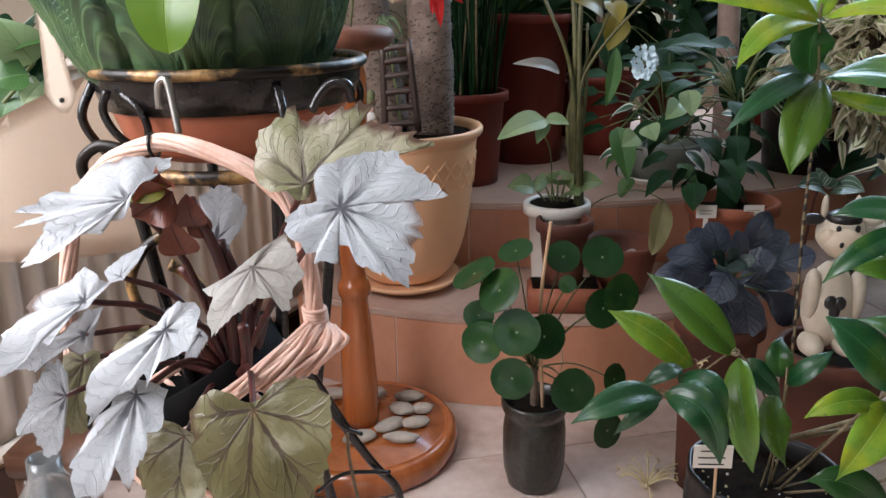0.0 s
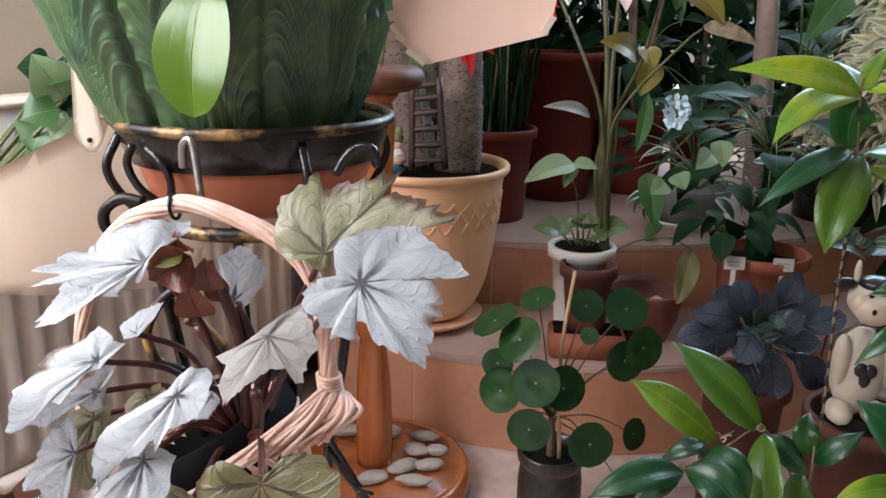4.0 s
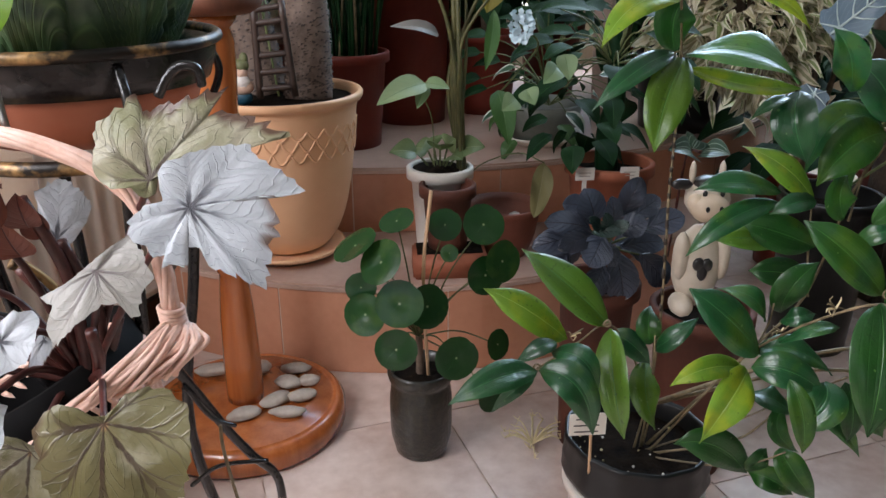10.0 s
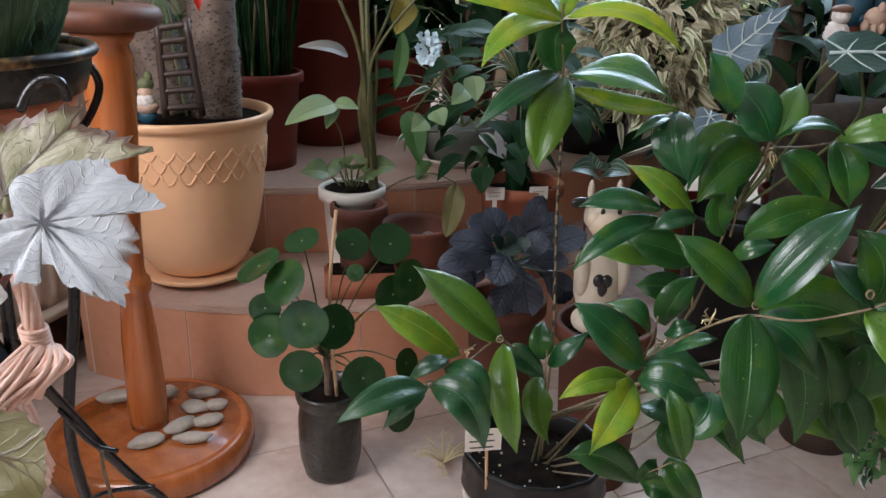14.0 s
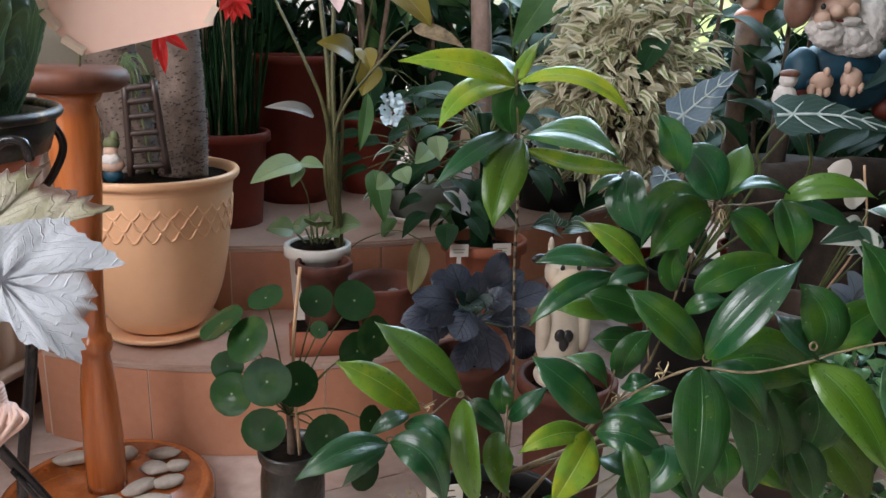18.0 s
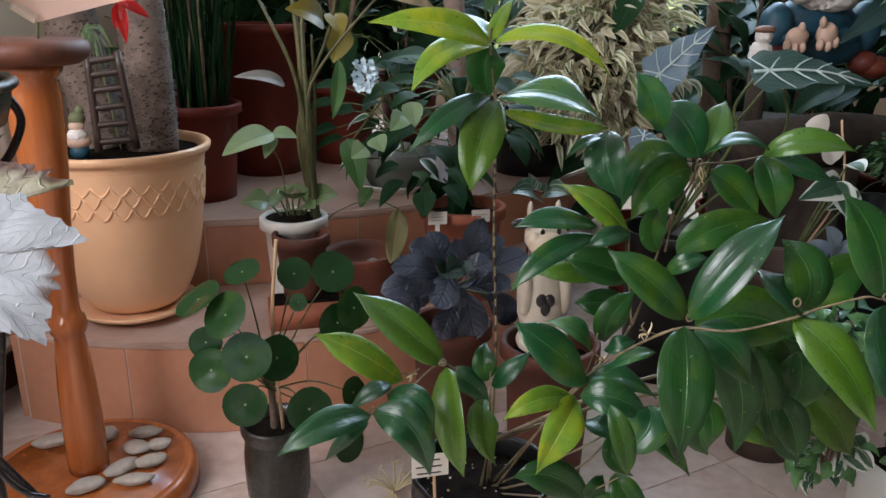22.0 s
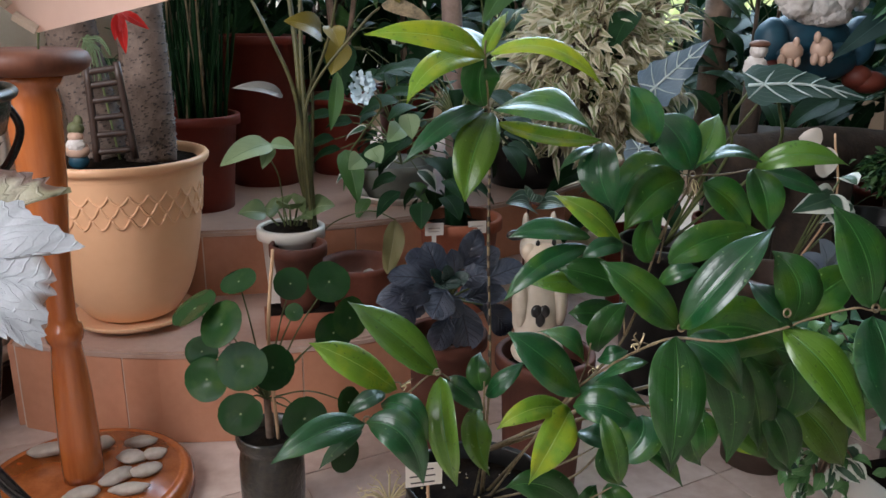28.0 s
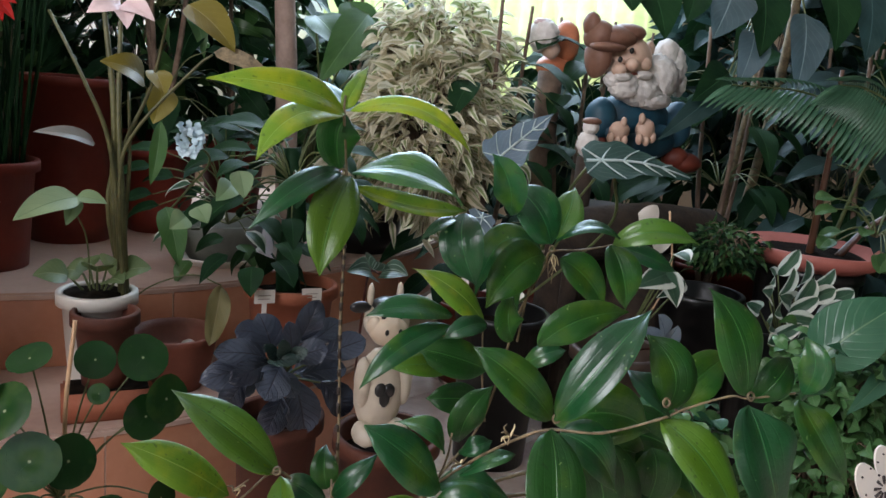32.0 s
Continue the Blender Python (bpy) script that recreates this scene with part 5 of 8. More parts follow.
# ---- the metal stand, its bowl and the green relief planter ----
SX, SY = -0.134, 0.634
stand = thing("iron_stand", (SX, SY, 0.0), "black wrought iron plant stand with gilded rings and scrolls", "plant stand")
under(stand, part("top_ring", ring_tube((SX, SY, 0.663), 0.1055, 0.0042, 72, 10), IRONGOLD),
      part("black_band", lathe([(0.1046, 0.661), (0.1032, 0.650), (0.0980, 0.634), (0.0945, 0.634), (0.0998, 0.650), (0.1011, 0.661), (0.1046, 0.661)], 72, (SX, SY, 0)), IRON, None, "glossy black band"),
      part("lower_ring", ring_tube((SX, SY, 0.588), 0.086, 0.0055, 64, 8), IRONGOLD))
for k in range(4):
    a = radians(35 + 90 * k)
    c, s = math.cos(a), math.sin(a)
    under(stand, part("leg", tube([(SX + 0.088 * c, SY + 0.088 * s, 0.585), (SX + 0.07 * c, SY + 0.07 * s, 0.45), (SX + 0.05 * c, SY + 0.05 * s, 0.30), (SX + 0.09 * c, SY + 0.09 * s, 0.12), (SX + 0.15 * c, SY + 0.15 * s, 0.0)], 0.005, 0.005, 8), IRON))
    under(stand, part("bracket", tube([(SX + 0.103 * c, SY + 0.103 * s, 0.655), (SX + 0.114 * c, SY + 0.114 * s, 0.63), (SX + 0.103 * c, SY + 0.103 * s, 0.605), (SX + 0.088 * c, SY + 0.088 * s, 0.59)], 0.0035, 0.0035, 8), IRON))
for pts, r0 in (([(-0.194, 0.545, 0.652), (-0.199, 0.545, 0.638), (-0.192, 0.545, 0.622), (-0.181, 0.55, 0.61)], 0.0030), ([(-0.184, 0.545, 0.65), (-0.171, 0.54, 0.64), (-0.166, 0.54, 0.627), (-0.17, 0.545, 0.611)], 0.0030),
                ([(-0.048, 0.535, 0.638), (-0.04, 0.535, 0.651), (-0.032, 0.535, 0.657), (-0.022, 0.535, 0.655), (-0.021, 0.54, 0.644)], 0.0032)):
    under(stand, part("hook_bracket", tube(pts, r0, r0, 8), IRON))
for pts, r0 in (([(-0.189, 0.545, 0.611), (-0.206, 0.545, 0.613), (-0.219, 0.545, 0.604), (-0.22, 0.545, 0.592), (-0.211, 0.545, 0.586), (-0.203, 0.545, 0.593)], 0.0042), ([(-0.182, 0.58, 0.537), (-0.2, 0.575, 0.523), (-0.21, 0.57, 0.5), (-0.203, 0.57, 0.476), (-0.185, 0.575, 0.465)], 0.0044),
                ([(-0.172, 0.56, 0.518), (-0.162, 0.565, 0.509), (-0.151, 0.575, 0.487)], 0.0050)):
    under(stand, part("scroll", tube(pts, r0, r0, 8), IRONGOLD))
tagged(part("terracotta_bowl", lathe([(0, 0.594), (0.0656, 0.595), (0.0831, 0.605), (0.0910, 0.628), (0.0936, 0.633), (0.0901, 0.635), (0.0858, 0.630), (0.0744, 0.612), (0, 0.606)], 64, (SX, SY, 0)), TERRASM), "smooth orange terracotta bowl held in the iron ring", "bowl")
planter = thing("green_planter", (SX, SY, 0.607), "glazed dark green planter shaped like overlapping cabbage leaves", "planter")


def cabbage_wall():
    """A bowl whose wall is moulded as eight overlapping leaves with ribs and sweeping side veins."""
    rings = [(0.020, 0.066), (0.040, 0.080), (0.056, 0.091), (0.075, 0.101), (0.120, 0.119), (0.170, 0.134), (0.230, 0.145), (0.300, 0.151), (0.335, 0.150)]
    zs, rs = zip(*rings)
    bm = bmesh.new()
    uvl = bm.loops.layers.uv.verify()
    seg, rows = 320, 110
    grid = []
    for k in range(rows + 1):
        z = zs[0] + (zs[-1] - zs[0]) * k / rows
        v = k / rows
        row = []
        for i in range(seg + 1):
            a = 2 * math.pi * i / seg
            place = Vector((math.cos(a) * 3, math.sin(a) * 3, z * 14))
            sway = 0.10 * noise.noise(place * 0.7) + 0.05 * math.sin(5 * v + 2 * a)
            g = (a / (2 * math.pi) * 8 + 0.35 + sway) % 8
            leaf_no = int(g)
            u = 2 * (g - leaf_no) - 1
            off = abs(u) / 2
            vv = v + 0.07 * noise.noise(place * 1.3 + Vector((leaf_no * 5, 0, 0))) + 0.15 * (leaf_no % 3)
            phase = (vv - off * 2.2 + off * off * 2.6) * 17
            h = 0.0045 * (1 - u * u) + 0.0022 * u + 0.0024 * math.exp(-(u / 0.07) ** 2) - 0.0035 * math.exp(-((1 - abs(u)) / 0.06) ** 2)
            h += 0.0021 * math.cos(2 * math.pi * (phase - 0.5)) * min(1.0, off * 7) * (1 - 0.5 * abs(u)) + 0.0016 * noise.noise(place * 2.6)
            r = float(np.interp(z, zs, rs)) + h
            row.append((bm.verts.new((r * math.cos(a), r * math.sin(a), z)), (0.5 + u / 2, vv)))
        grid.append(row)
    for p, q in zip(grid, grid[1:]):
        for i in range(seg):
            quad = (p[i], p[i + 1], q[i + 1], q[i])
            f = bm.faces.new([x[0] for x in quad])
            for loop, x in zip(f.loops, quad):
                loop[uvl].uv = x[1]
    return bm


part("wall", cabbage_wall(), CABBAGE, planter)
part("inside", lathe([(0, 0.02), (0.070, 0.02), (0.100, 0.12), (0.128, 0.25), (0.140, 0.335), (0.1495, 0.3352), (0.1500, 0.3345), (0.1385, 0.3335), (0.1, 0.15), (0.04, 0.03)], 64), CABBAGE, planter)
part("foot", lathe([(0, 0.0), (0.050, 0.0), (0.058, 0.008), (0.066, 0.020), (0, 0.0205)], 64), CABBAGE, planter)
planter.location.x -= 0.010
planter.rotation_euler = (0, radians(-4), 0)
lime = thing("lime_leaf_shoot", (-0.123, 0.5, 0.737), "single glossy lime green leaf hanging before the planter", "plant")
leaf((-0.118, 0.505, 0.757), (-0.12, 0.48, 0.681), 0.049, APPLE, 0.10, (-0.1, -1, 0.2), oval, lime, 0.12, "leaf", 0.01, 30)
under(lime, part("stalk", tube([(-0.12, 0.505, 0.756), (-0.13, 0.52, 0.775), (-0.164, 0.6, 0.817)], 0.0035, 0.003), STEM_GRN))
tagged(part("hook", tube([(-0.143, 0.51, 0.644), (-0.142, 0.51, 0.659), (-0.136, 0.508, 0.663), (-0.133, 0.506, 0.654), (-0.128, 0.5, 0.627)], 0.0027, 0.0024, 8), STEEL), "bent steel wire hook over the iron ring", "hook")

# ---- pink wicker basket with the silver begonia ----
basket = thing("wicker_basket", (-0.148, 0.5, 0.391), "pink woven wicker basket hanging by its tall handle", "basket")
BC = Vector((-0.136, 0.5, 0.451))


def twisted(points, radius, strands, r, turns, n=10):
    out = []
    line = smooth_line(points, n)
    for k in range(strands):
        pts = []
        for i, p in enumerate(line):
            along = (line[min(i + 1, len(line) - 1)] - line[max(i - 1, 0)]).normalized()
            side = (Vector((0, 1, 0)) - along * along.y).normalized()
            up = along.cross(side)
            a = 2 * math.pi * (k / strands + turns * i / (len(line) - 1))
            pts.append(p + radius * (math.cos(a) * side + math.sin(a) * up))
        bm = tube(pts, r, r, 6, 1)
        out.append(bm)
    return out


HANDLE = [(-0.236, 0.515, 0.457), (-0.232, 0.512, 0.494), (-0.222, 0.508, 0.537), (-0.206, 0.502, 0.578), (-0.179, 0.494, 0.608), (-0.151, 0.488, 0.622), (-0.125, 0.485, 0.626), (-0.085, 0.485, 0.612), (-0.064, 0.487, 0.595), (-0.052, 0.489, 0.575), (-0.048, 0.491, 0.547), (-0.046, 0.493, 0.522), (-0.046, 0.495, 0.496)]
for bm in twisted(HANDLE, 0.0037, 8, 0.0024, 1.8):
    under(basket, part("handle_strand", bm, WICKER))
for k in range(6):
    c = Vector((-0.046, 0.493, 0.51)).lerp(Vector((-0.045, 0.494, 0.497)), k / 5)
    under(basket, part("binding", ring_tube(c, 0.0074, 0.0017, 20, 6, Matrix.Rotation(0.12, 3, "Y")), WICKER))
under(basket, part("tie_wire", ring_tube((-0.140, 0.4865, 0.624), 0.0078, 0.0012, 20, 6, Matrix.Rotation(1.45, 3, "Y")), IRON, None, "dark wire tie"))
foot = Vector((-0.045, 0.494, 0.498))
rnd = random.Random(4)
for k in range(9):
    q = Vector((-0.034, 0.5, 0.49)).lerp(Vector((-0.047, 0.485, 0.465)), k / 8)
    under(basket, part("handle_end", tube([foot + Vector((rnd.uniform(-0.004, 0.004), 0, 0)), foot.lerp(q, 0.55) + Vector((0.004, -0.002, 0.002)), q], 0.0023, 0.0022, 6, 4), WICKER))
RIM = 0.074
HANG = Matrix.Translation(BC + Vector((-0.022, 0.040, -0.026))) @ Matrix.Rotation(-0.42, 4, "Y")


def hung(name, bm, mat, label=""):
    bmesh.ops.transform(bm, matrix=HANG, verts=bm.verts)
    under(basket, part(name, bm, mat, None, label))


for k in range(40):
    a = 2 * math.pi * k / 40
    for sgn in (1, -1):
        pts = []
        for i in range(6):
            f = i / 5
            b = a + sgn * 0.55 * f
            r = RIM * (1 - 0.26 * f) + rnd.uniform(-0.0015, 0.0015) + (0.001 if sgn > 0 else -0.001)
            pts.append((r * math.cos(b), r * math.sin(b), -0.002 - 0.088 * f))
        hung("wicker_strand", tube(pts, 0.0024, 0.0022, 5, 2), WICKER)
for dz in (0.0, 0.0042, -0.0042):
    hung("rim", ring_tube((0, 0, dz), RIM + rnd.uniform(-0.001, 0.002), 0.003, 48, 6), WICKER)
hung("liner", lathe([(0, -0.075), (0.034, -0.075), (0.058, -0.045), (0.0775, -0.004), (0.0775, 0.020), (0.0745, 0.021), (0.0735, 0.0), (0.053, -0.043), (0.03, -0.068), (0, -0.068)], 48), PITCH, "black plastic liner pot")
hung("soil", soil_disc(0.060, -0.034, (0, 0), 8), SOIL)
FA, FB, FC, FD = Vector((-0.048, 0.492, 0.503)), Vector((-0.030, 0.492, 0.497)), Vector((-0.104, 0.452, 0.462)), Vector((-0.046, 0.478, 0.473))
for k in range(32):
    f = (k % 16) / 15
    g = min(1.0, max(0.0, f * 0.9 + (0.26 if k < 16 else -0.18) + rnd.uniform(-0.05, 0.05)))
    a, b = FA.lerp(FB, f) + Vector((0, rnd.uniform(-0.006, 0.003), 0)), FC.lerp(FD, g) + Vector((0, rnd.uniform(-0.006, 0.002), rnd.uniform(-0.004, 0.004)))
    m = a.lerp(b, 0.40) + Vector((0.012 * f + rnd.uniform(-0.003, 0.003), -0.004 - (0.004 if k < 16 else 0.0), 0.005 * f))
    under(basket, part("wicker_strand", tube([a, m, b], 0.0016, 0.0018, 6, 6), WICKER))

beg = thing("silver_begonia", BC, "begonia with jagged silver white leaves, dark veins and red stalks", "plant")
ROOT = Vector((-0.111, 0.505, 0.45))


def rim_leaf(centre, tip, face, rim, seed, cup=0.05, droop=0.12, teeth=0.042, pucker=0.020):
    """A lobed begonia leaf about its stalk. rim: its outline as turns from the tip, in degrees, and shares of the tip's length."""
    bm = bmesh.new()
    uvl = bm.loops.layers.uv.verify()
    c, t = Vector(centre), Vector(tip)
    size = (t - c).length
    d = (t - c).normalized()
    up = Vector(face)
    up = (up - d * up.dot(d)).normalized()
    across = d.cross(up)
    n = len(rim)
    lobes = [k for k in range(n) if rim[k][1] >= rim[k - 1][1] and rim[k][1] > rim[(k + 1) % n][1] and rim[k][1] > 0.3]
    turn = [0.0]
    for k in range(n):
        turn.append(turn[-1] + abs(rim[(k + 1) % n][0] - rim[k][0] if k < n - 1 else 360 - abs(rim[-1][0])))
    stops = [0]
    for k in range(1, n):
        gap = turn[k] - turn[stops[-1]]
        if (k in lobes and gap > 14) or gap > 38:
            stops.append(k)
    stops.append(n)
    edge = []
    for k in range(n):
        (a0, r0), (a1, r1) = rim[k], rim[(k + 1) % n]
        p, q = Vector((r0 * math.cos(radians(a0)), r0 * math.sin(radians(a0)))), Vector((r1 * math.cos(radians(a1)), r1 * math.sin(radians(a1))))
        steps = max(3, int((q - p).length * 22))
        j = max(i for i in range(len(stops)) if stops[i] <= k)
        for i in range(steps):
            g = i / steps
            w = p.lerp(q, g)
            w *= 1 + teeth * 2.2 * noise.noise(Vector((w.x * 16 + seed, w.y * 16, 0))) + teeth * 1.6 * noise.noise(Vector((w.x * 42, w.y * 42, seed)))
            edge.append((w, j + (k + g - stops[j]) / (stops[j + 1] - stops[j])))
    rings = 9
    hub = bm.verts.new(c)
    grid = []
    for k in range(1, rings + 1):
        f = k / rings
        row = []
        for w, u in edge:
            x, y = w.x * f * size, w.y * f * size
            r = w.length * f
            swell = 0.5 + 0.5 * math.cos(2 * math.pi * (u - 0.5))
            h = size * (cup * r - droop * r * r + pucker * 2.2 * swell * f * (1.25 - f))
            h += size * (0.11 * noise.noise(Vector((x * 26, y * 26, seed))) + 0.016 * noise.noise(Vector((x * 80, y * 80, seed)))) * f
            row.append((bm.verts.new(c + d * x + across * y + up * h), (u, f)))
        grid.append(row)
    m = len(edge)
    for i in range(m):
        j = (i + 1) % m
        u1 = grid[0][j][1][0] if j else len(stops) - 1
        f = bm.faces.new((hub, grid[0][i][0], grid[0][j][0]))
        for loop, w in zip(f.loops, ((grid[0][i][1][0], 0), grid[0][i][1], (u1, 1 / rings))):
            loop[uvl].uv = w
        for p, q in zip(grid, grid[1:]):
            f = bm.faces.new((p[i][0], q[i][0], q[j][0], p[j][0]))
            for loop, w in zip(f.loops, (p[i][1], q[i][1], (u1, q[j][1][1]), (u1, p[j][1][1]))):
                loop[uvl].uv = w
    bmesh.ops.recalc_face_normals(bm, faces=bm.faces)
    return bm


def beg_leaf(c, tip, face, mat, rim, seed):
    mid = ROOT.lerp(Vector(c), 0.55) + Vector((0, 0.015, 0.012))
    under(beg, part("leaf", rim_leaf(c, tip, face, rim, seed), mat), part("stalk", tube([ROOT, mid, Vector(c) - Vector(face).normalized() * 0.001], 0.0028, 0.0020, 8), STEM_RED))


beg_leaf((-0.013, 0.440, 0.595), (0.027, 0.421, 0.553), (0.05, -0.9, 0.45), SILVER, ((0, 1.00), (-10, 0.88), (-25, 0.77), (-32, 0.84), (-42, 0.77), (-58, 0.70), (-55, 0.85), (-57, 1.03), (-67, 0.92), (-78, 0.81), (-96, 0.75), (-116, 0.62), (-142, 0.47), (-176, 0.45), (-197, 0.30), (-214, 0.23), (-226, 0.40), (-242, 0.53), (-252, 0.58), (-266, 0.55), (-283, 0.52), (-291, 0.48), (-294, 0.56), (-313, 0.53), (-317, 0.49), (-308, 0.39), (-311, 0.33), (-332, 0.38), (-336, 0.56), (-347, 0.66), (-354, 0.84)), 1)
beg_leaf((-0.041, 0.470, 0.602), (0.039, 0.471, 0.627), (-0.1, -0.9, 0.35), OLIVE, ((0, 1.00), (-7, 0.91), (-17, 0.77), (-22, 0.76), (-31, 0.62), (-33, 0.83), (-40, 0.73), (-48, 0.60), (-60, 0.56), (-71, 0.51), (-79, 0.46), (-82, 0.60), (-92, 0.55), (-110, 0.52), (-123, 0.48), (-140, 0.43), (-163, 0.34), (-176, 0.26), (-187, 0.13), (-234, 0.13), (-272, 0.10), (-363, 0.06), (-380, 0.16), (-370, 0.34), (-367, 0.57), (-362, 0.73)), 2)
beg_leaf((-0.069, 0.415, 0.476), (-0.075, 0.392, 0.404), (0, -0.95, 0.3), HEART, ((0, 1.00), (-19, 0.95), (-39, 0.84), (-59, 0.74), (-82, 0.68), (-101, 0.63), (-117, 0.56), (-133, 0.43), (-148, 0.26), (-150, 0.14), (-177, 0.06), (-235, 0.10), (-237, 0.22), (-247, 0.35), (-260, 0.44), (-282, 0.52), (-310, 0.60), (-330, 0.72), (-345, 0.88)), 3)
beg_leaf((-0.125, 0.440, 0.442), (-0.133, 0.418, 0.387), (-0.2, -0.9, 0.4), HEART, ((0, 1.00), (-19, 0.84), (-38, 0.61), (-54, 0.24), (-105, 0.11), (-224, 0.16), (-244, 0.30), (-263, 0.43), (-286, 0.54), (-312, 0.71), (-335, 0.89)), 4)
beg_leaf((-0.148, 0.430, 0.477), (-0.182, 0.400, 0.420), (0.2, -0.9, 0.35), SILVER, ((0, 1.00), (-12, 0.92), (-14, 0.64), (-25, 0.83), (-34, 0.55), (-43, 0.47), (-47, 0.34), (-65, 0.37), (-99, 0.25), (-127, 0.27), (-153, 0.18), (-211, 0.14), (-274, 0.16), (-324, 0.21), (-328, 0.37), (-341, 0.55), (-347, 0.82)), 5)
beg_leaf((-0.128, 0.440, 0.517), (-0.173, 0.410, 0.465), (0.2, -0.9, 0.35), SILVER, ((0, 1.00), (-1, 0.83), (-2, 0.66), (-10, 0.55), (-14, 0.39), (-22, 0.47), (-31, 0.26), (-61, 0.23), (-85, 0.26), (-121, 0.25), (-152, 0.31), (-173, 0.33), (-194, 0.26), (-213, 0.17), (-277, 0.09), (-323, 0.24), (-332, 0.45), (-336, 0.63), (-340, 0.75), (-350, 0.86)), 6)
beg_leaf((-0.145, 0.450, 0.598), (-0.205, 0.423, 0.565), (0.1, -0.85, 0.5), SILVER, ((0, 1.00), (-5, 0.84), (-7, 0.62), (-7, 0.46), (-23, 0.34), (-18, 0.22), (-46, 0.16), (-82, 0.06), (-201, 0.08), (-196, 0.20), (-186, 0.44), (-193, 0.47), (-226, 0.37), (-267, 0.36), (-295, 0.42), (-321, 0.54), (-319, 0.62), (-328, 0.74), (-333, 0.95), (-337, 0.67), (-341, 0.93), (-343, 0.68), (-349, 0.70), (-353, 0.80)), 7)
beg_leaf((-0.072, 0.450, 0.555), (-0.096, 0.428, 0.518), (0, -0.85, 0.5), SHADEDTAN, ((0, 1.00), (-10, 0.67), (-40, 0.42), (-64, 0.45), (-65, 0.69), (-73, 0.71), (-91, 0.61), (-110, 0.66), (-136, 0.58), (-168, 0.56), (-174, 0.38), (-201, 0.17), (-292, 0.17), (-319, 0.35), (-322, 0.69), (-336, 0.63), (-346, 0.81)), 8)
beg_leaf((-0.111, 0.500, 0.557), (-0.107, 0.509, 0.593), (0.3, -0.9, 0.2), SILVER, ((0, 1.00), (22, 0.93), (42, 0.76), (60, 0.47), (105, 0.24), (174, 0.14), (278, 0.20), (320, 0.43), (334, 0.86)), 9)
beg_leaf((-0.182, 0.450, 0.532), (-0.233, 0.426, 0.490), (0.1, -0.9, 0.4), SILVER, ((0, 1.00), (-2, 0.84), (0, 0.65), (8, 0.47), (-9, 0.51), (-11, 0.46), (-8, 0.15), (-74, 0.07), (-171, 0.31), (-189, 0.23), (-202, 0.28), (-230, 0.30), (-272, 0.25), (-298, 0.36), (-310, 0.46), (-329, 0.53), (-339, 0.79), (-351, 0.96)), 10)
beg_leaf((-0.197, 0.470, 0.500), (-0.237, 0.450, 0.484), (0.35, -0.9, 0.25), SILVER, ((0, 1.00), (-12, 0.79), (-6, 0.34), (-49, 0.33), (-83, 0.25), (-159, 0.12), (-211, 0.44), (-237, 0.36), (-309, 0.25), (-334, 0.37), (-344, 0.67)), 11)
beg_leaf((-0.212, 0.460, 0.459), (-0.228, 0.446, 0.421), (0.3, -0.9, 0.2), SILVER, ((0, 1.00), (-11, 0.95), (-16, 0.80), (-21, 0.26), (-177, 0.10), (-195, 0.36), (-208, 0.57), (-221, 0.59), (-242, 0.50), (-277, 0.50), (-307, 0.56), (-320, 0.80), (-331, 0.95), (-342, 0.75)), 12)
beg_leaf((-0.207, 0.480, 0.475), (-0.217, 0.461, 0.426), (0.2, -0.9, 0.3), OLIVE, ((0, 1.00), (-12, 0.90), (-26, 0.38), (-133, 0.24), (-210, 0.18), (-264, 0.25), (-337, 0.44), (-347, 0.68)), 13)
beg_leaf((-0.182, 0.500, 0.530), (-0.165, 0.509, 0.551), (-0.2, -0.8, 0.5), SILVER, ((0, 1.00), (15, 0.53), (96, 0.12), (204, 0.32), (250, 0.52), (326, 0.56)), 14)
beg_leaf((-0.127, 0.490, 0.492), (-0.138, 0.481, 0.474), (0.1, -0.9, 0.4), SILVER, ((0, 1.00), (-22, 0.84), (-79, 0.35), (-172, 0.40), (-221, 0.29), (-337, 0.43)), 15)
beg_leaf((-0.173, 0.490, 0.488), (-0.191, 0.485, 0.472), (-0.1, -0.9, 0.4), OLIVE, ((0, 1.00), (-52, 0.44), (-151, 0.65), (-183, 0.54), (-287, 0.29), (-335, 0.73)), 16)
REDLEAF = leaf_mat("young_red_leaf", (0.10, 0.025, 0.015), (0.22, 0.06, 0.03), (0.05, 0.01, 0.01), 0.4, "mid", 6, 0.03)
leaf((-0.125, 0.46, 0.604), (-0.146, 0.45, 0.597), 0.021, leaf_mat("fresh_green_leaf", (0.14, 0.20, 0.02), (0.20, 0.27, 0.04), (0.10, 0.02, 0.01), 0.4, "mid", 6, 0.03, patch=((0.12, 0.03, 0.015), 0.50)), 0.1, (0, -0.8, 0.6), ovate, beg)
leaf((-0.122, 0.463, 0.600), (-0.146, 0.455, 0.586), 0.030, REDLEAF, 0.16, (0.1, -0.9, -0.1), ovate, beg, 0.5, "leaf", 0.10)
leaf((-0.121, 0.466, 0.603), (-0.128, 0.458, 0.617), 0.018, REDLEAF, 0.2, (-0.4, -0.8, 0.2), ovate, beg, 0.5, "leaf", 0.10)
leaf((-0.113, 0.47, 0.575), (-0.114, 0.465, 0.598), 0.022, REDLEAF, 0.1, (0, -0.9, 0.4), ovate, beg)
leaf((-0.125, 0.48, 0.553), (-0.129, 0.47, 0.581), 0.026, REDLEAF, 0.1, (0, -0.9, 0.4), ovate, beg)
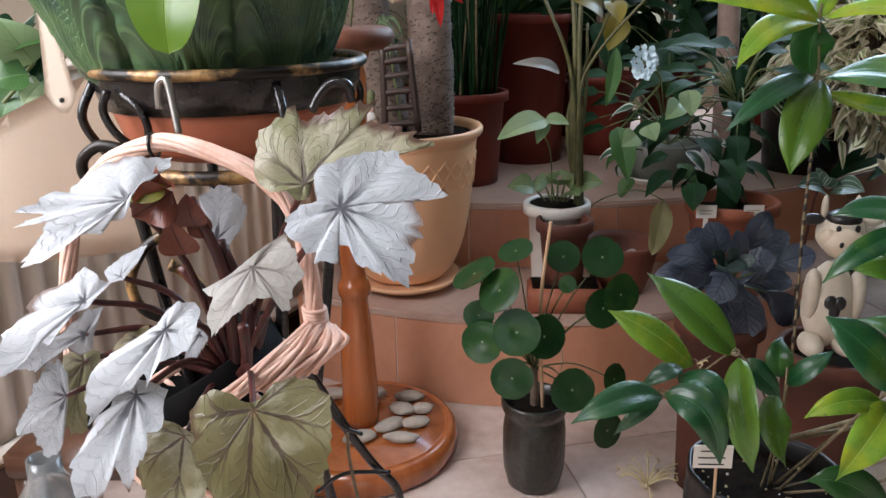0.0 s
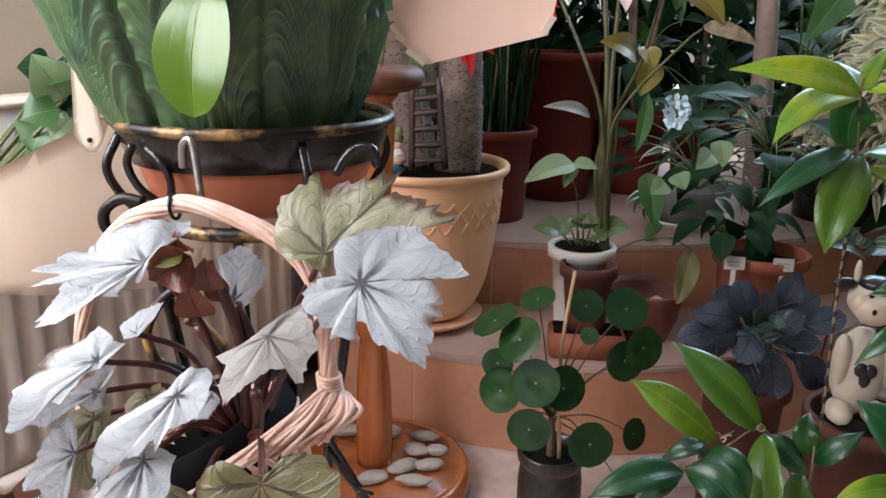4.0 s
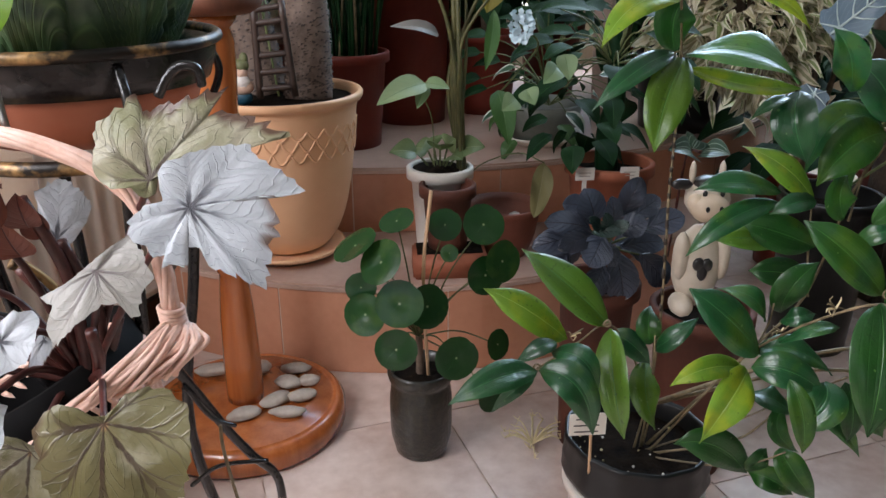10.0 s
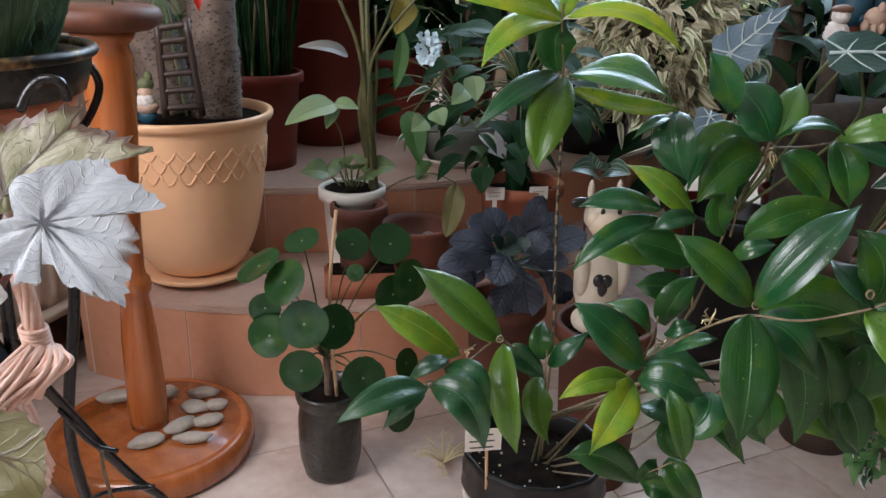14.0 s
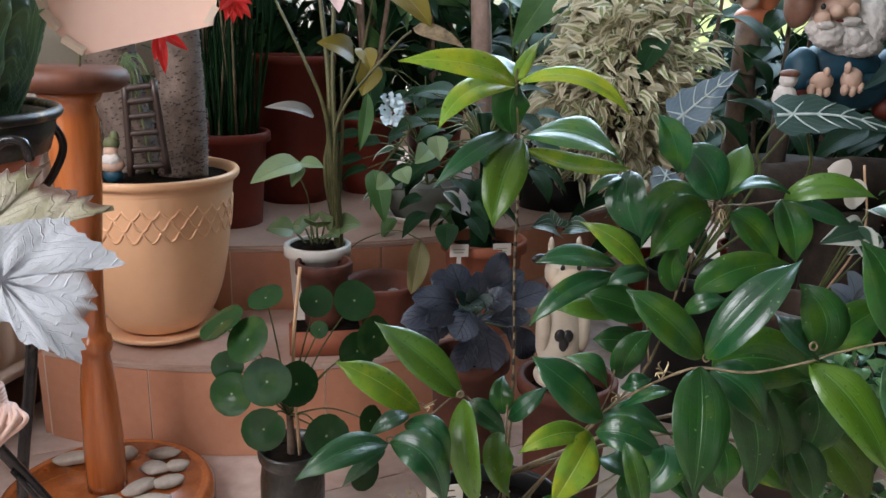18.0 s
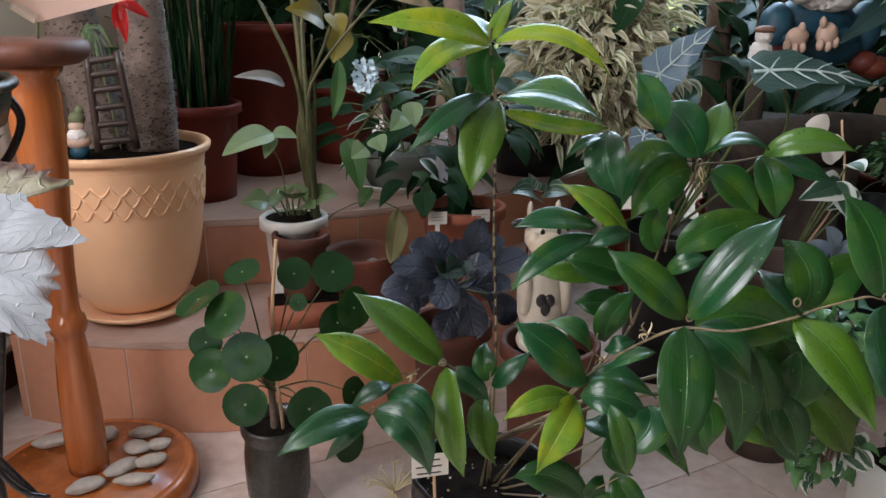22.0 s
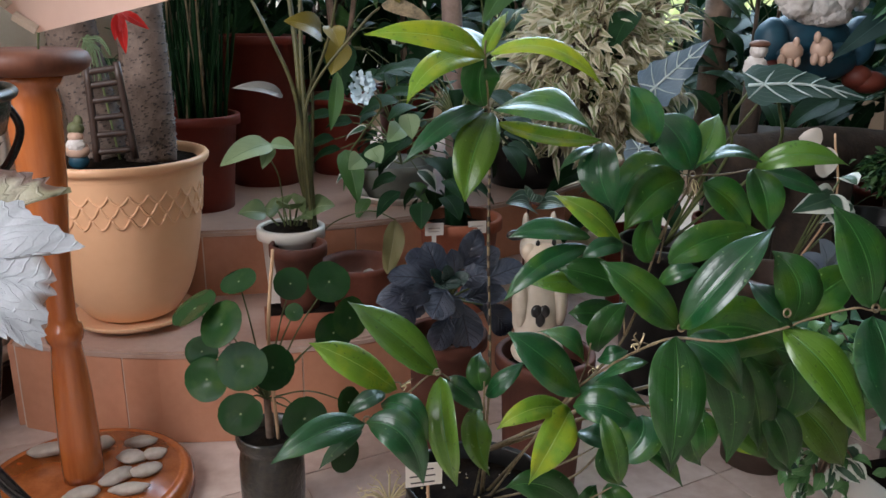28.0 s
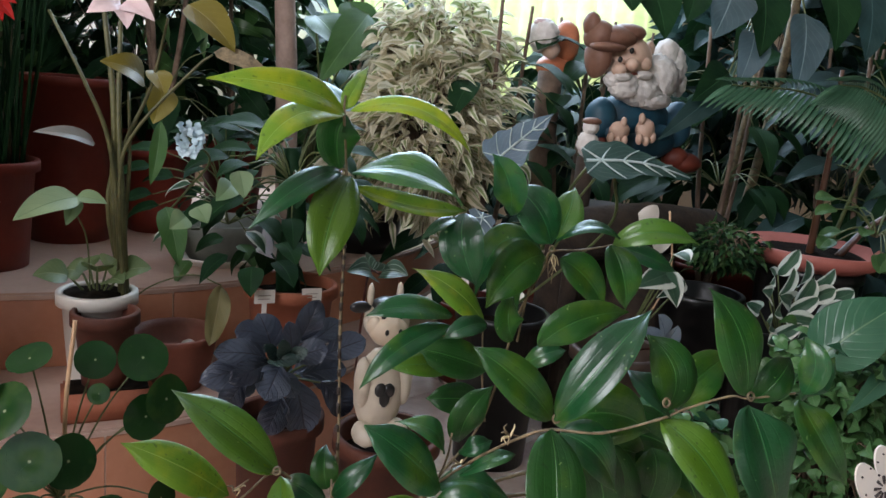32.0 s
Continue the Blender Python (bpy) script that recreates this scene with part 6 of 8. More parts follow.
leaf((-0.112, 0.48, 0.564), (-0.115, 0.475, 0.587), 0.016, REDLEAF, 0.1, (0.3, -0.9, 0.4), lance, beg)
for a, b in (((-0.089, 0.47, 0.507), (-0.094, 0.485, 0.473)), ((-0.089, 0.52, 0.492), (-0.099, 0.52, 0.465)), ((-0.116, 0.51, 0.496), (-0.113, 0.51, 0.469)), ((-0.138, 0.5, 0.538), (-0.116, 0.5, 0.5)), ((-0.114, 0.47, 0.593), (-0.104, 0.49, 0.529)), ((-0.105, 0.49, 0.559), (-0.094, 0.5, 0.5))):
    under(beg, part("stalk", tube([a, b, ROOT + Vector((0, 0, -0.02))], 0.0036, 0.0045, 8), STEM_RED))


# ---- pots behind and beside ----
plant_pot("red_pot", (0.022, 1.745, 0.305), 0.085, 0.068, 0.20, DARKRED, "dark red plastic pot of reed grass on the upper step")
plant_pot("tall_red_pot", (0.165, 1.99, 0.305), 0.100, 0.085, 0.35, DARKRED, "large dark red plastic floor pot on the upper step")
plant_pot("label_pot", (0.508, 1.405, 0.170), 0.076, 0.060, 0.178, TERRA, "brown pot with two small paper labels at its rim")
plant_pot("violet_pot", (0.398, 1.050, 0.0), 0.056, 0.044, 0.27, BROWNCLAY, "tall brown clay pot holding the violet-leaved plant")
plant_pot("figure_pot", (0.530, 0.985, 0.0), 0.066, 0.052, 0.255, BROWNCLAY, "tall brown clay pot with a cow figure on its soil")
for p in ((0.442, 1.325, 0.346), (0.521, 1.325, 0.346)):
    q = Vector(p)
    lab = thing("plant_label", q - Vector((0, 0, 0.05)), "small white plant label with faint writing", "plant label", "labels in the brown pot")
    under(lab, part("card", box(q - Vector((0.017, 0.0008, 0.011)), q + Vector((0.017, 0.0008, 0.012)), 0.0006), WHITEP, None, "", False), part("stem", box(q + Vector((-0.004, 0.0012, -0.05)), q + Vector((0.004, 0.0024, -0.005))), WHITEP, None, "", False),
          part("writing_line", box(q + Vector((-0.011, -0.0016, 0.002)), q + Vector((0.010, -0.0010, 0.0035))), STONE, None, "", False), part("writing_line", box(q + Vector((-0.011, -0.0016, -0.004)), q + Vector((0.008, -0.0010, -0.0025))), STONE, None, "", False))


def spray(owner, origin, count, reach, size, width, mat, seed, tilt=(0.1, 0.9), outline=ovate, droop=0.35, squash=(1, 1, 1), bend=0.12, stalk=None, front=0.35):
    """Leaves on stalks that spring from one place, as parts of a plant."""
    rnd = random.Random(seed)
    o = Vector(origin)
    for k in range(count):
        a = 2.399963 * k + rnd.uniform(-0.4, 0.4)
        e = rnd.uniform(*tilt)
        d = Vector((math.cos(a) * math.cos(e) * squash[0], math.sin(a) * math.cos(e) * squash[1], math.sin(e) * squash[2]))
        r = reach * rnd.uniform(0.55, 1.0)
        base = o + d * r
        ln = size * rnd.uniform(0.75, 1.2)
        out = Vector((d.x, d.y, 0))
        out = out.normalized() if out.length > 1e-3 else Vector((1, 0, 0))
        tipv = base + (out * (1 - droop * 0.5) + Vector((rnd.uniform(-0.3, 0.3), rnd.uniform(-0.3, 0.3), -droop + d.z * 0.5))).normalized() * ln
        ob = leaf(base, tipv, width * rnd.uniform(0.8, 1.2), mat, bend, (out.x * 0.3, -front, 0.9), outline, owner, 0.2, "leaf", 0.03, 8)
        if stalk:
            under(owner, part("stalk", tube([o, o.lerp(base, 0.5) + Vector((0, 0, 0.2 * r)), base], 0.0018, 0.0012, 5, 4), stalk))


def mass(name, centre, radii, count, size, width, mats, seed, label, category="plant", outline=ovate, hang=0.4, group="", gap=0.0):
    """A dense crown of many small leaves on fine twigs, hung about a hidden middle, with an uneven outline."""
    rnd = random.Random(seed)
    c = Vector(centre)
    ob = thing(name, c, label, category, group)
    bms = [bmesh.new() for _ in mats]
    twigs = bmesh.new()
    for k in range(count):
        d = Vector((rnd.gauss(0, 1), rnd.gauss(0, 1), rnd.gauss(0, 1))).normalized()
        lump = 0.75 + 0.45 * noise.noise(d * 2.3 + Vector((seed, 0, 0)))
        p = c + Vector((d.x * radii[0], d.y * radii[1], d.z * radii[2])) * lump * rnd.uniform(0.55, 1.0)
        ln = size * rnd.uniform(0.6, 1.25)
        way = (Vector((d.x, d.y, d.z * 0.5)) + Vector((rnd.uniform(-0.7, 0.7), rnd.uniform(-0.7, 0.7), rnd.uniform(-0.6, 0.3) - hang))).normalized()
        m = rnd.randrange(len(mats))
        blade(p, p + way * ln, width * rnd.uniform(0.7, 1.2), (d.x * 0.4 + rnd.uniform(-0.4, 0.4), -0.5, 0.8), rnd.uniform(0.05, 0.38), 0.3, outline, rnd.uniform(-75, 75), 5, 1, 0.0, bms[m], k)
        if k % 9 == 0:
            tube([c + Vector((0, 0, -radii[2] * 0.6)), c.lerp(p, 0.5) + Vector((0, 0, 0.02)), p], 0.0022, 0.001, 4, 2, 0, twigs)
    for bm, mat in zip(bms, mats):
        under(ob, tagged(part("foliage", bm, mat), "", "", "", "stuff"))
    under(ob, tagged(part("twig_net", twigs, BARK), "", "", "", "stuff"))
    return ob


# reed grass in the red pot
reed = thing("reed_grass", (0.022, 1.745, 0.48), "dense dark green reed grass with a few dry stalks", "plant")
rr = random.Random(21)
for k in range(70):
    a, r = rr.uniform(0, 6.28), 0.065 * math.sqrt(rr.random())
    b = Vector((0.022 + r * math.cos(a), 1.745 + r * math.sin(a), 0.475))
    t = b + Vector((rr.uniform(-0.05, 0.06), rr.uniform(-0.05, 0.05), rr.uniform(0.35, 0.6)))
    under(reed, part("reed", tube([b, b.lerp(t, 0.5) + Vector((rr.uniform(-0.01, 0.01), 0, 0)), t], 0.003, 0.0015, 5, 3), DARKLEAF if k % 9 else STEM_TAN))

# stalk plant in the white-rimmed pot
stalky = thing("stalk_plant", (0.195, 1.405, 0.325), "tall plant with bundled pale green stalks and yellowing leaves", "plant")
for pts, r in (([(0.23, 1.4, 0.303), (0.225, 1.4, 0.451), (0.211, 1.4, 0.581), (0.179, 1.4, 0.666), (0.132, 1.42, 0.766)], 0.004), ([(0.237, 1.41, 0.299), (0.219, 1.41, 0.48), (0.219, 1.41, 0.628), (0.207, 1.43, 0.769), (0.202, 1.43, 0.823)], 0.0055),
               ([(0.238, 1.39, 0.3), (0.23, 1.39, 0.483), (0.225, 1.4, 0.629), (0.229, 1.42, 0.769), (0.228, 1.42, 0.824)], 0.0045), ([(0.243, 1.42, 0.294), (0.211, 1.42, 0.478), (0.237, 1.42, 0.579), (0.271, 1.4, 0.668), (0.292, 1.38, 0.771)], 0.0038),
               ([(0.232, 1.38, 0.325), (0.225, 1.37, 0.526), (0.247, 1.36, 0.604), (0.324, 1.33, 0.7), (0.348, 1.32, 0.723)], 0.0028), ([(0.232, 1.43, 0.294), (0.237, 1.43, 0.445), (0.243, 1.43, 0.548), (0.243, 1.45, 0.655)], 0.0035)):
    under(stalky, part("stalk", tube(pts, r * 1.25, r * 0.6, 8, 6), STEM_OLV))
GREYPALE = leaf_mat("grey_pale_leaf", (0.26, 0.24, 0.22), (0.38, 0.36, 0.33), (0.20, 0.20, 0.16), 0.4, "mid", 6, 0.03)
leaf((0.261, 1.4, 0.677), (0.197, 1.36, 0.7), 0.050, YELLOWLEAF, 0.15, (0, -0.8, 0.5), ovate, stalky)
leaf((0.275, 1.4, 0.692), (0.287, 1.37, 0.656), 0.040, YELLOWLEAF, 0.12, (0.2, -0.8, 0.4), ovate, stalky)
leaf((0.32, 1.38, 0.794), (0.384, 1.34, 0.73), 0.062, YELLOWLEAF, 0.12, (0.3, -0.9, 0.3), ovate, stalky)
leaf((0.357, 1.36, 0.727), (0.44, 1.33, 0.698), 0.030, STEM_TAN, 0.10, (0, -0.8, 0.5), ovate, stalky)
leaf((0.191, 1.38, 0.578), (0.11, 1.33, 0.597), 0.026, GREYPALE, 0.12, (0, -0.75, 0.6), ovate, stalky)
leaf((0.281, 1.36, 0.619), (0.264, 1.33, 0.525), 0.026, MIDLEAF, 0.10, (0.2, -1, 0.2), lance, stalky)
leaf((0.294, 1.44, 0.667), (0.277, 1.42, 0.609), 0.05, YELLOWLEAF, 0.10, (0.1, -0.9, 0.3), ovate, stalky)
leaf((0.293, 1.38, 0.484), (0.309, 1.34, 0.396), 0.045, MIDLEAF, 0.10, (0.1, -1, 0.3), ovate, stalky)
PINKF = solid("pale_pink_petal", (0.60, 0.42, 0.42), (0.72, 0.56, 0.55), 0.5, 0, 30, 140, 0.2)
for q, r in (((0.179, 1.33, 0.764), 0.05), ((0.231, 1.32, 0.748), 0.05), ((0.267, 1.32, 0.762), 0.045), ((0.207, 1.35, 0.784), 0.05)):
    leaf((0.225, 1.36, 0.781), q, 0.036, PINKF, 0.18, (0, -0.8, 0.5), ovate, stalky)
wilt = thing("wilted_leaf", (0.384, 1.36, 0.255), "drooping dull yellow green wilted leaf", "leaf")
leaf((0.386, 1.4, 0.347), (0.359, 1.34, 0.263), 0.040, leaf_mat("wilted_leaf", (0.16, 0.14, 0.05), (0.24, 0.21, 0.09), (0.26, 0.23, 0.12), 0.6, "mid", 8, 0.03), 0.04, (0, -1, 0.1), blunt, wilt, 0.3, "leaf", 0.08)
under(wilt, part("stalk", tube([(0.386, 1.4, 0.347), (0.339, 1.41, 0.364), (0.276, 1.41, 0.347), (0.239, 1.405, 0.317)], 0.0012), STEM_GRN))

# pale blue flower and its dark leafy plant above the white bowl
wbowl = thing("white_bowl", (0.445, 1.745, 0.305), "pale grey bowl on a white saucer on the upper step", "bowl")
part("saucer", lathe([(0, 0), (0.075, 0.0), (0.092, 0.014), (0.095, 0.018), (0.090, 0.018), (0.07, 0.006), (0, 0.006)], 48), WHITEP, wbowl)
part("wall", lathe([(0, 0.007), (0.062, 0.007), (0.082, 0.04), (0.090, 0.085), (0.086, 0.087), (0.078, 0.06), (0, 0.06)], 48), solid("dusty_grey_plastic", (0.10, 0.105, 0.085), (0.16, 0.165, 0.14), 0.5), wbowl)
BLUEF = solid("pale_blue_petal", (0.42, 0.56, 0.62), (0.62, 0.74, 0.80), 0.5, 0, 60, 240, 0.4)
fl = thing("blue_flower", (0.308, 1.26, 0.565), "pale icy blue ruffled flower head", "flower")
rf = random.Random(6)
fc = Vector((0.307, 1.25, 0.605))
for k in range(64):
    a, r = rf.uniform(0, 6.28), 0.015 * math.sqrt(rf.random())
    p = fc + Vector((r * math.cos(a), rf.uniform(-0.006, 0.004), r * 1.45 * math.sin(a)))
    leaf(p, p + Vector((math.cos(a) + rf.uniform(-0.7, 0.7), -0.7, math.sin(a) + rf.uniform(-0.7, 0.7))).normalized() * 0.010, 0.009, BLUEF, 0.15, (rf.uniform(-0.5, 0.5), -1, 0.3), blunt, fl, 0.1, "petal", 0.1, 4)
under(fl, part("stalk", tube([fc, (0.345, 1.3, 0.569), (0.326, 1.4, 0.506), (0.312, 1.55, 0.42), (0.445, 1.745, 0.37)], 0.0018), STEM_GRN))

varg = thing("mottled_plant", (0.445, 1.745, 0.37), "bushy dark green plant with cream patched leaves in the bowl", "plant")
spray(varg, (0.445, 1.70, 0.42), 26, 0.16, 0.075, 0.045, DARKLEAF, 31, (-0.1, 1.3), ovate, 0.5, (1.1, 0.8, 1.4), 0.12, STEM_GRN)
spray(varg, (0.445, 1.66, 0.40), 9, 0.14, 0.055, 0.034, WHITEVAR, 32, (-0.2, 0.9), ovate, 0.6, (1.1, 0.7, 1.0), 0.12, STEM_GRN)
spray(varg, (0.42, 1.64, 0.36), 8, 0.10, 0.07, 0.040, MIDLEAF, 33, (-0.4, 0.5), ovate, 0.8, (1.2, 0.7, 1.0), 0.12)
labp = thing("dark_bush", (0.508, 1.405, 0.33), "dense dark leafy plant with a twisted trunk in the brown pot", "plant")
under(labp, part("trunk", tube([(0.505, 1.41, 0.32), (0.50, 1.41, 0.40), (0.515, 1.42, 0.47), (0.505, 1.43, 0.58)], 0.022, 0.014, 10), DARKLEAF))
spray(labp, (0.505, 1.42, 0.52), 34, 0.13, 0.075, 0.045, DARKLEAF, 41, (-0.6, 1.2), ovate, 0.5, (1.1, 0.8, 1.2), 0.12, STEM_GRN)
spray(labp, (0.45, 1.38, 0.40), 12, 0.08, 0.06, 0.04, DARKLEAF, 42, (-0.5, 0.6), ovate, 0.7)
for p, q in (((0.379, 1.3, 0.535), (0.35, 1.27, 0.513)), ((0.388, 1.3, 0.555), (0.393, 1.28, 0.516)), ((0.315, 1.32, 0.48), (0.289, 1.3, 0.465)), ((0.33, 1.32, 0.495), (0.344, 1.3, 0.474))):
    leaf(p, q, 0.036, PALELEAF, 0.10, (0, -0.9, 0.4), ovate, labp)

# violet-leaved rosette
viol = thing("violet_plant", (0.392, 1.045, 0.262), "rosette plant with crinkled dark violet blue leaves", "plant")
vc = Vector((0.396, 1.01, 0.363))


def violet_blade(v):
    return max(0.0, math.sin(math.pi * min(1.0, v) ** 1.25)) ** 0.55


def violet_leaf(base, tip, w, mat, face=(0, -0.8, 0.6)):
    """A puckered leaf with sunken veins and a slightly turned rim, on its own stalk."""
    b, q = Vector(base), Vector(tip)
    bm = blade(b, q, w, face, 0.14, 0.10, violet_blade, 0, 20, 8, 0.05, None, int(abs(q.x) * 9000) + int(q.z * 7000))
    bm.normal_update()
    axis = (q - b).normalized()
    across = axis.cross(Vector(face).normalized()).normalized()
    n = axis.cross(across)
    n = n if n.dot(Vector(face)) > 0 else -n
    for p in bm.verts:
        v = (p.co - b).dot(axis) / (q - b).length
        u = (p.co - b).dot(across) / w
        p.co += n * (0.0022 * math.cos(2 * math.pi * (6.5 * v - 4.5 * abs(u))) * min(1, abs(u) * 7) * (1 - abs(u)) - 0.006 * u * u)
    under(viol, part("leaf", bm, mat))
    under(viol, part("stalk", tube([(0.392, 1.045, 0.262), vc + Vector((0, 0.02, -0.04)), b + Vector((0, 0.004, -0.003))], 0.0022, 0.0016, 5, 3), STEM_GRN))


YOUNGV = leaf_mat("young_violet_leaf", (0.020, 0.050, 0.042), (0.050, 0.095, 0.078), (0.02, 0.04, 0.035), 0.3, "mid", 6, 0.03)
for base, tip, w in (
    ((0.376, 1.010, 0.369), (0.357, 1.005, 0.422), 0.039),
    ((0.397, 1.002, 0.364), (0.390, 0.990, 0.415), 0.025),
    ((0.409, 1.010, 0.378), (0.432, 1.005, 0.436), 0.032),
    ((0.403, 1.000, 0.362), (0.440, 0.985, 0.380), 0.032),
    ((0.443, 1.015, 0.357), (0.502, 1.015, 0.376), 0.035),
    ((0.368, 1.000, 0.367), (0.301, 0.985, 0.383), 0.034),
    ((0.363, 1.000, 0.359), (0.286, 0.985, 0.347), 0.035),
    ((0.371, 0.990, 0.362), (0.316, 0.965, 0.353), 0.030),
    ((0.381, 0.985, 0.361), (0.356, 0.955, 0.331), 0.043),
    ((0.405, 1.005, 0.332), (0.419, 0.995, 0.261), 0.048),
    ((0.443, 1.010, 0.324), (0.482, 1.005, 0.279), 0.040),
    ((0.390, 1.000, 0.315), (0.366, 0.985, 0.271), 0.036),
    ((0.371, 1.015, 0.390), (0.331, 1.015, 0.398), 0.029),
    ((0.427, 1.018, 0.374), (0.466, 1.020, 0.402), 0.029),
    ((0.384, 1.000, 0.347), (0.403, 0.985, 0.317), 0.026),
    ((0.344, 1.015, 0.330), (0.320, 1.015, 0.297), 0.031),
):
    violet_leaf(base, tip, w * 1.06, VIOLET, (0.8 * (tip[0] - vc.x), -0.8, 0.55 if tip[2] > 0.33 else 0.35))
for base, tip, w in (((0.365, 0.985, 0.367), (0.398, 0.965, 0.374), 0.019), ((0.383, 0.985, 0.369), (0.375, 0.965, 0.400), 0.020), ((0.388, 0.985, 0.366), (0.409, 0.965, 0.385), 0.020), ((0.375, 0.985, 0.369), (0.355, 0.965, 0.394), 0.018)):
    violet_leaf(base, tip, w, YOUNGV)
# old leaves low behind the rosette
rv5 = random.Random(15)
for k in range(9):
    a = math.pi * (0.02 + k / 8)
    violet_leaf(vc + Vector((math.cos(a) * 0.03, 0.03 + math.sin(a) * 0.01, -0.04)), vc + Vector((math.cos(a) * 0.092, 0.03 + math.sin(a) * 0.05, -0.055 + rv5.uniform(-0.02, 0.02))), 0.036, VIOLET, (math.cos(a) * 0.3, -0.6, 0.6))

# cow figure
CREAMG = solid("cream_glaze", (0.55, 0.46, 0.36), (0.70, 0.61, 0.50), 0.4, 0, 20, 90, 0.1)
BLACKG = solid("black_glaze", (0.010, 0.009, 0.010), (0.025, 0.022, 0.022), 0.3)
PINKG = solid("snout_glaze", (0.66, 0.52, 0.38), (0.74, 0.60, 0.46), 0.4)
K0 = Vector((0.503, 0.962, 0.325))
figure("cow_figure", (((0.0, 0.0, 0.0), (0.036, 0.030, 0.062), CREAMG), ((-0.008, -0.0275, 0.012), (0.009, 0.006, 0.010), BLACKG), ((0.004, -0.0285, 0.011), (0.009, 0.006, 0.010), BLACKG), ((-0.002, -0.0285, 0.001), (0.008, 0.006, 0.013), BLACKG),
       ((0.004, 0.0, 0.100), (0.033, 0.030, 0.030), CREAMG), ((-0.002, -0.026, 0.094), (0.028, 0.020, 0.020), PINKG), ((-0.022, -0.022, 0.100), (0.012, 0.012, 0.013), PINKG),
       ((0.004, -0.004, 0.122), (0.024, 0.022, 0.011), BLACKG), ((-0.022, 0.0, 0.136), (0.005, 0.005, 0.016), CREAMG), ((0.022, 0.0, 0.136), (0.005, 0.005, 0.016), CREAMG), ((-0.036, 0.0, 0.120), (0.016, 0.007, 0.008), BLACKG), ((0.044, 0.0, 0.118), (0.016, 0.007, 0.008), CREAMG),
       ((-0.030, -0.012, 0.020), (0.012, 0.014, 0.036), CREAMG), ((0.034, -0.008, 0.016), (0.013, 0.014, 0.036), CREAMG), ((-0.026, -0.022, -0.050), (0.017, 0.026, 0.016), CREAMG), ((0.022, -0.022, -0.050), (0.017, 0.026, 0.016), CREAMG),
       ((-0.012, -0.029, 0.114), (0.0035, 0.003, 0.005), BLACKG), ((0.014, -0.028, 0.114), (0.0035, 0.003, 0.005), BLACKG), ((-0.012, -0.0445, 0.097), (0.003, 0.002, 0.004), BLACKG), ((0.008, -0.0445, 0.097), (0.003, 0.002, 0.004), BLACKG)),
       "seated cream ceramic cow figure with horns and black heart spot", "figurine", K0).scale = (0.88, 0.88, 0.94)
pep = thing("striped_plant", (0.62, 1.36, 0.17), "plant with round dark leaves striped in silver", "plant")
STRIPE = leaf_mat("striped_leaf", (0.025, 0.060, 0.035), (0.05, 0.10, 0.06), (0.34, 0.42, 0.36), 0.35, "long", 5, 0.03, side_mix=0.75)
for p, q in (((0.559, 1.15, 0.423), (0.5, 1.1, 0.446)), ((0.576, 1.16, 0.426), (0.603, 1.12, 0.431)), ((0.569, 1.18, 0.426), (0.558, 1.14, 0.45))):
    leaf(p, q, 0.045, STRIPE, 0.12, (0, -0.7, 0.7), ovate, pep)
    under(pep, part("stalk", tube([(0.62, 1.36, 0.172), (0.60, 1.28, 0.38), p], 0.002), STEM_RED))

# variegated fig with its dark pot
plant_pot("fig_pot", (0.80, 1.86, 0.305), 0.11, 0.09, 0.20, BLACKP, "black plastic pot of the variegated fig")
DULL = leaf_mat("dull_cream_leaf", (0.44, 0.38, 0.22), (0.62, 0.56, 0.38), (0.72, 0.66, 0.50), 0.55, "mid", 5, 0.03, edge=((0.72, 0.66, 0.50), 0.20), thin=0.35)
CREAM2 = leaf_mat("cream_green_leaf", (0.22, 0.29, 0.09), (0.40, 0.46, 0.20), (0.48, 0.52, 0.30), 0.5, "mid", 5, 0.03, edge=((0.86, 0.82, 0.64), 0.18), thin=0.35)
mass("variegated_fig", (0.876, 1.68, 0.592), (0.25, 0.17, 0.25), 1700, 0.056, 0.019, (CREAM, DULL, CREAM2), 51, "bushy fig with small cream edged curling leaves")
mass("variegated_fig", (0.946, 1.8, 0.777), (0.22, 0.15, 0.16), 900, 0.050, 0.024, (CREAM2, DULL), 52, "upper branches of small cream edged fig leaves")
trunk = thing("bare_trunk", (0.63, 1.95, 0.305), "bare pinkish grey tree trunk behind the plants", "plant")
under(trunk, part("trunk", tube([(0.64, 1.95, 0.30), (0.612, 1.9, 0.67), (0.604, 1.9, 0.793), (0.593, 1.9, 0.942)], 0.026, 0.022, 12), solid("pink_grey_bark", (0.22, 0.15, 0.12), (0.34, 0.24, 0.20), 0.8, 0, 30, 140, 0.5)))
# broad leaves behind the fig
broad = thing("broad_leaf_plant", (0.70, 2.05, 0.305), "plant with broad light green leaves behind the fig", "plant")
for p, q, w in (((0.779, 1.85, 0.847), (0.643, 1.75, 0.689), 0.09), ((0.671, 1.9, 0.833), (0.714, 1.8, 0.751), 0.10), ((0.898, 1.9, 0.829), (0.871, 1.85, 0.749), 0.09), ((1.098, 1.95, 0.851), (1.037, 1.85, 0.754), 0.08), ((0.768, 1.95, 0.878), (0.795, 1.9, 0.766), 0.10)):
    leaf(p, q, w, MIDLEAF, 0.08, (0, -0.8, 0.5), ovate, broad)
    under(broad, part("stalk", tube([(0.70, 2.05, 0.306), (0.72, 2.0, 0.6), p], 0.004, 0.002), STEM_GRN))

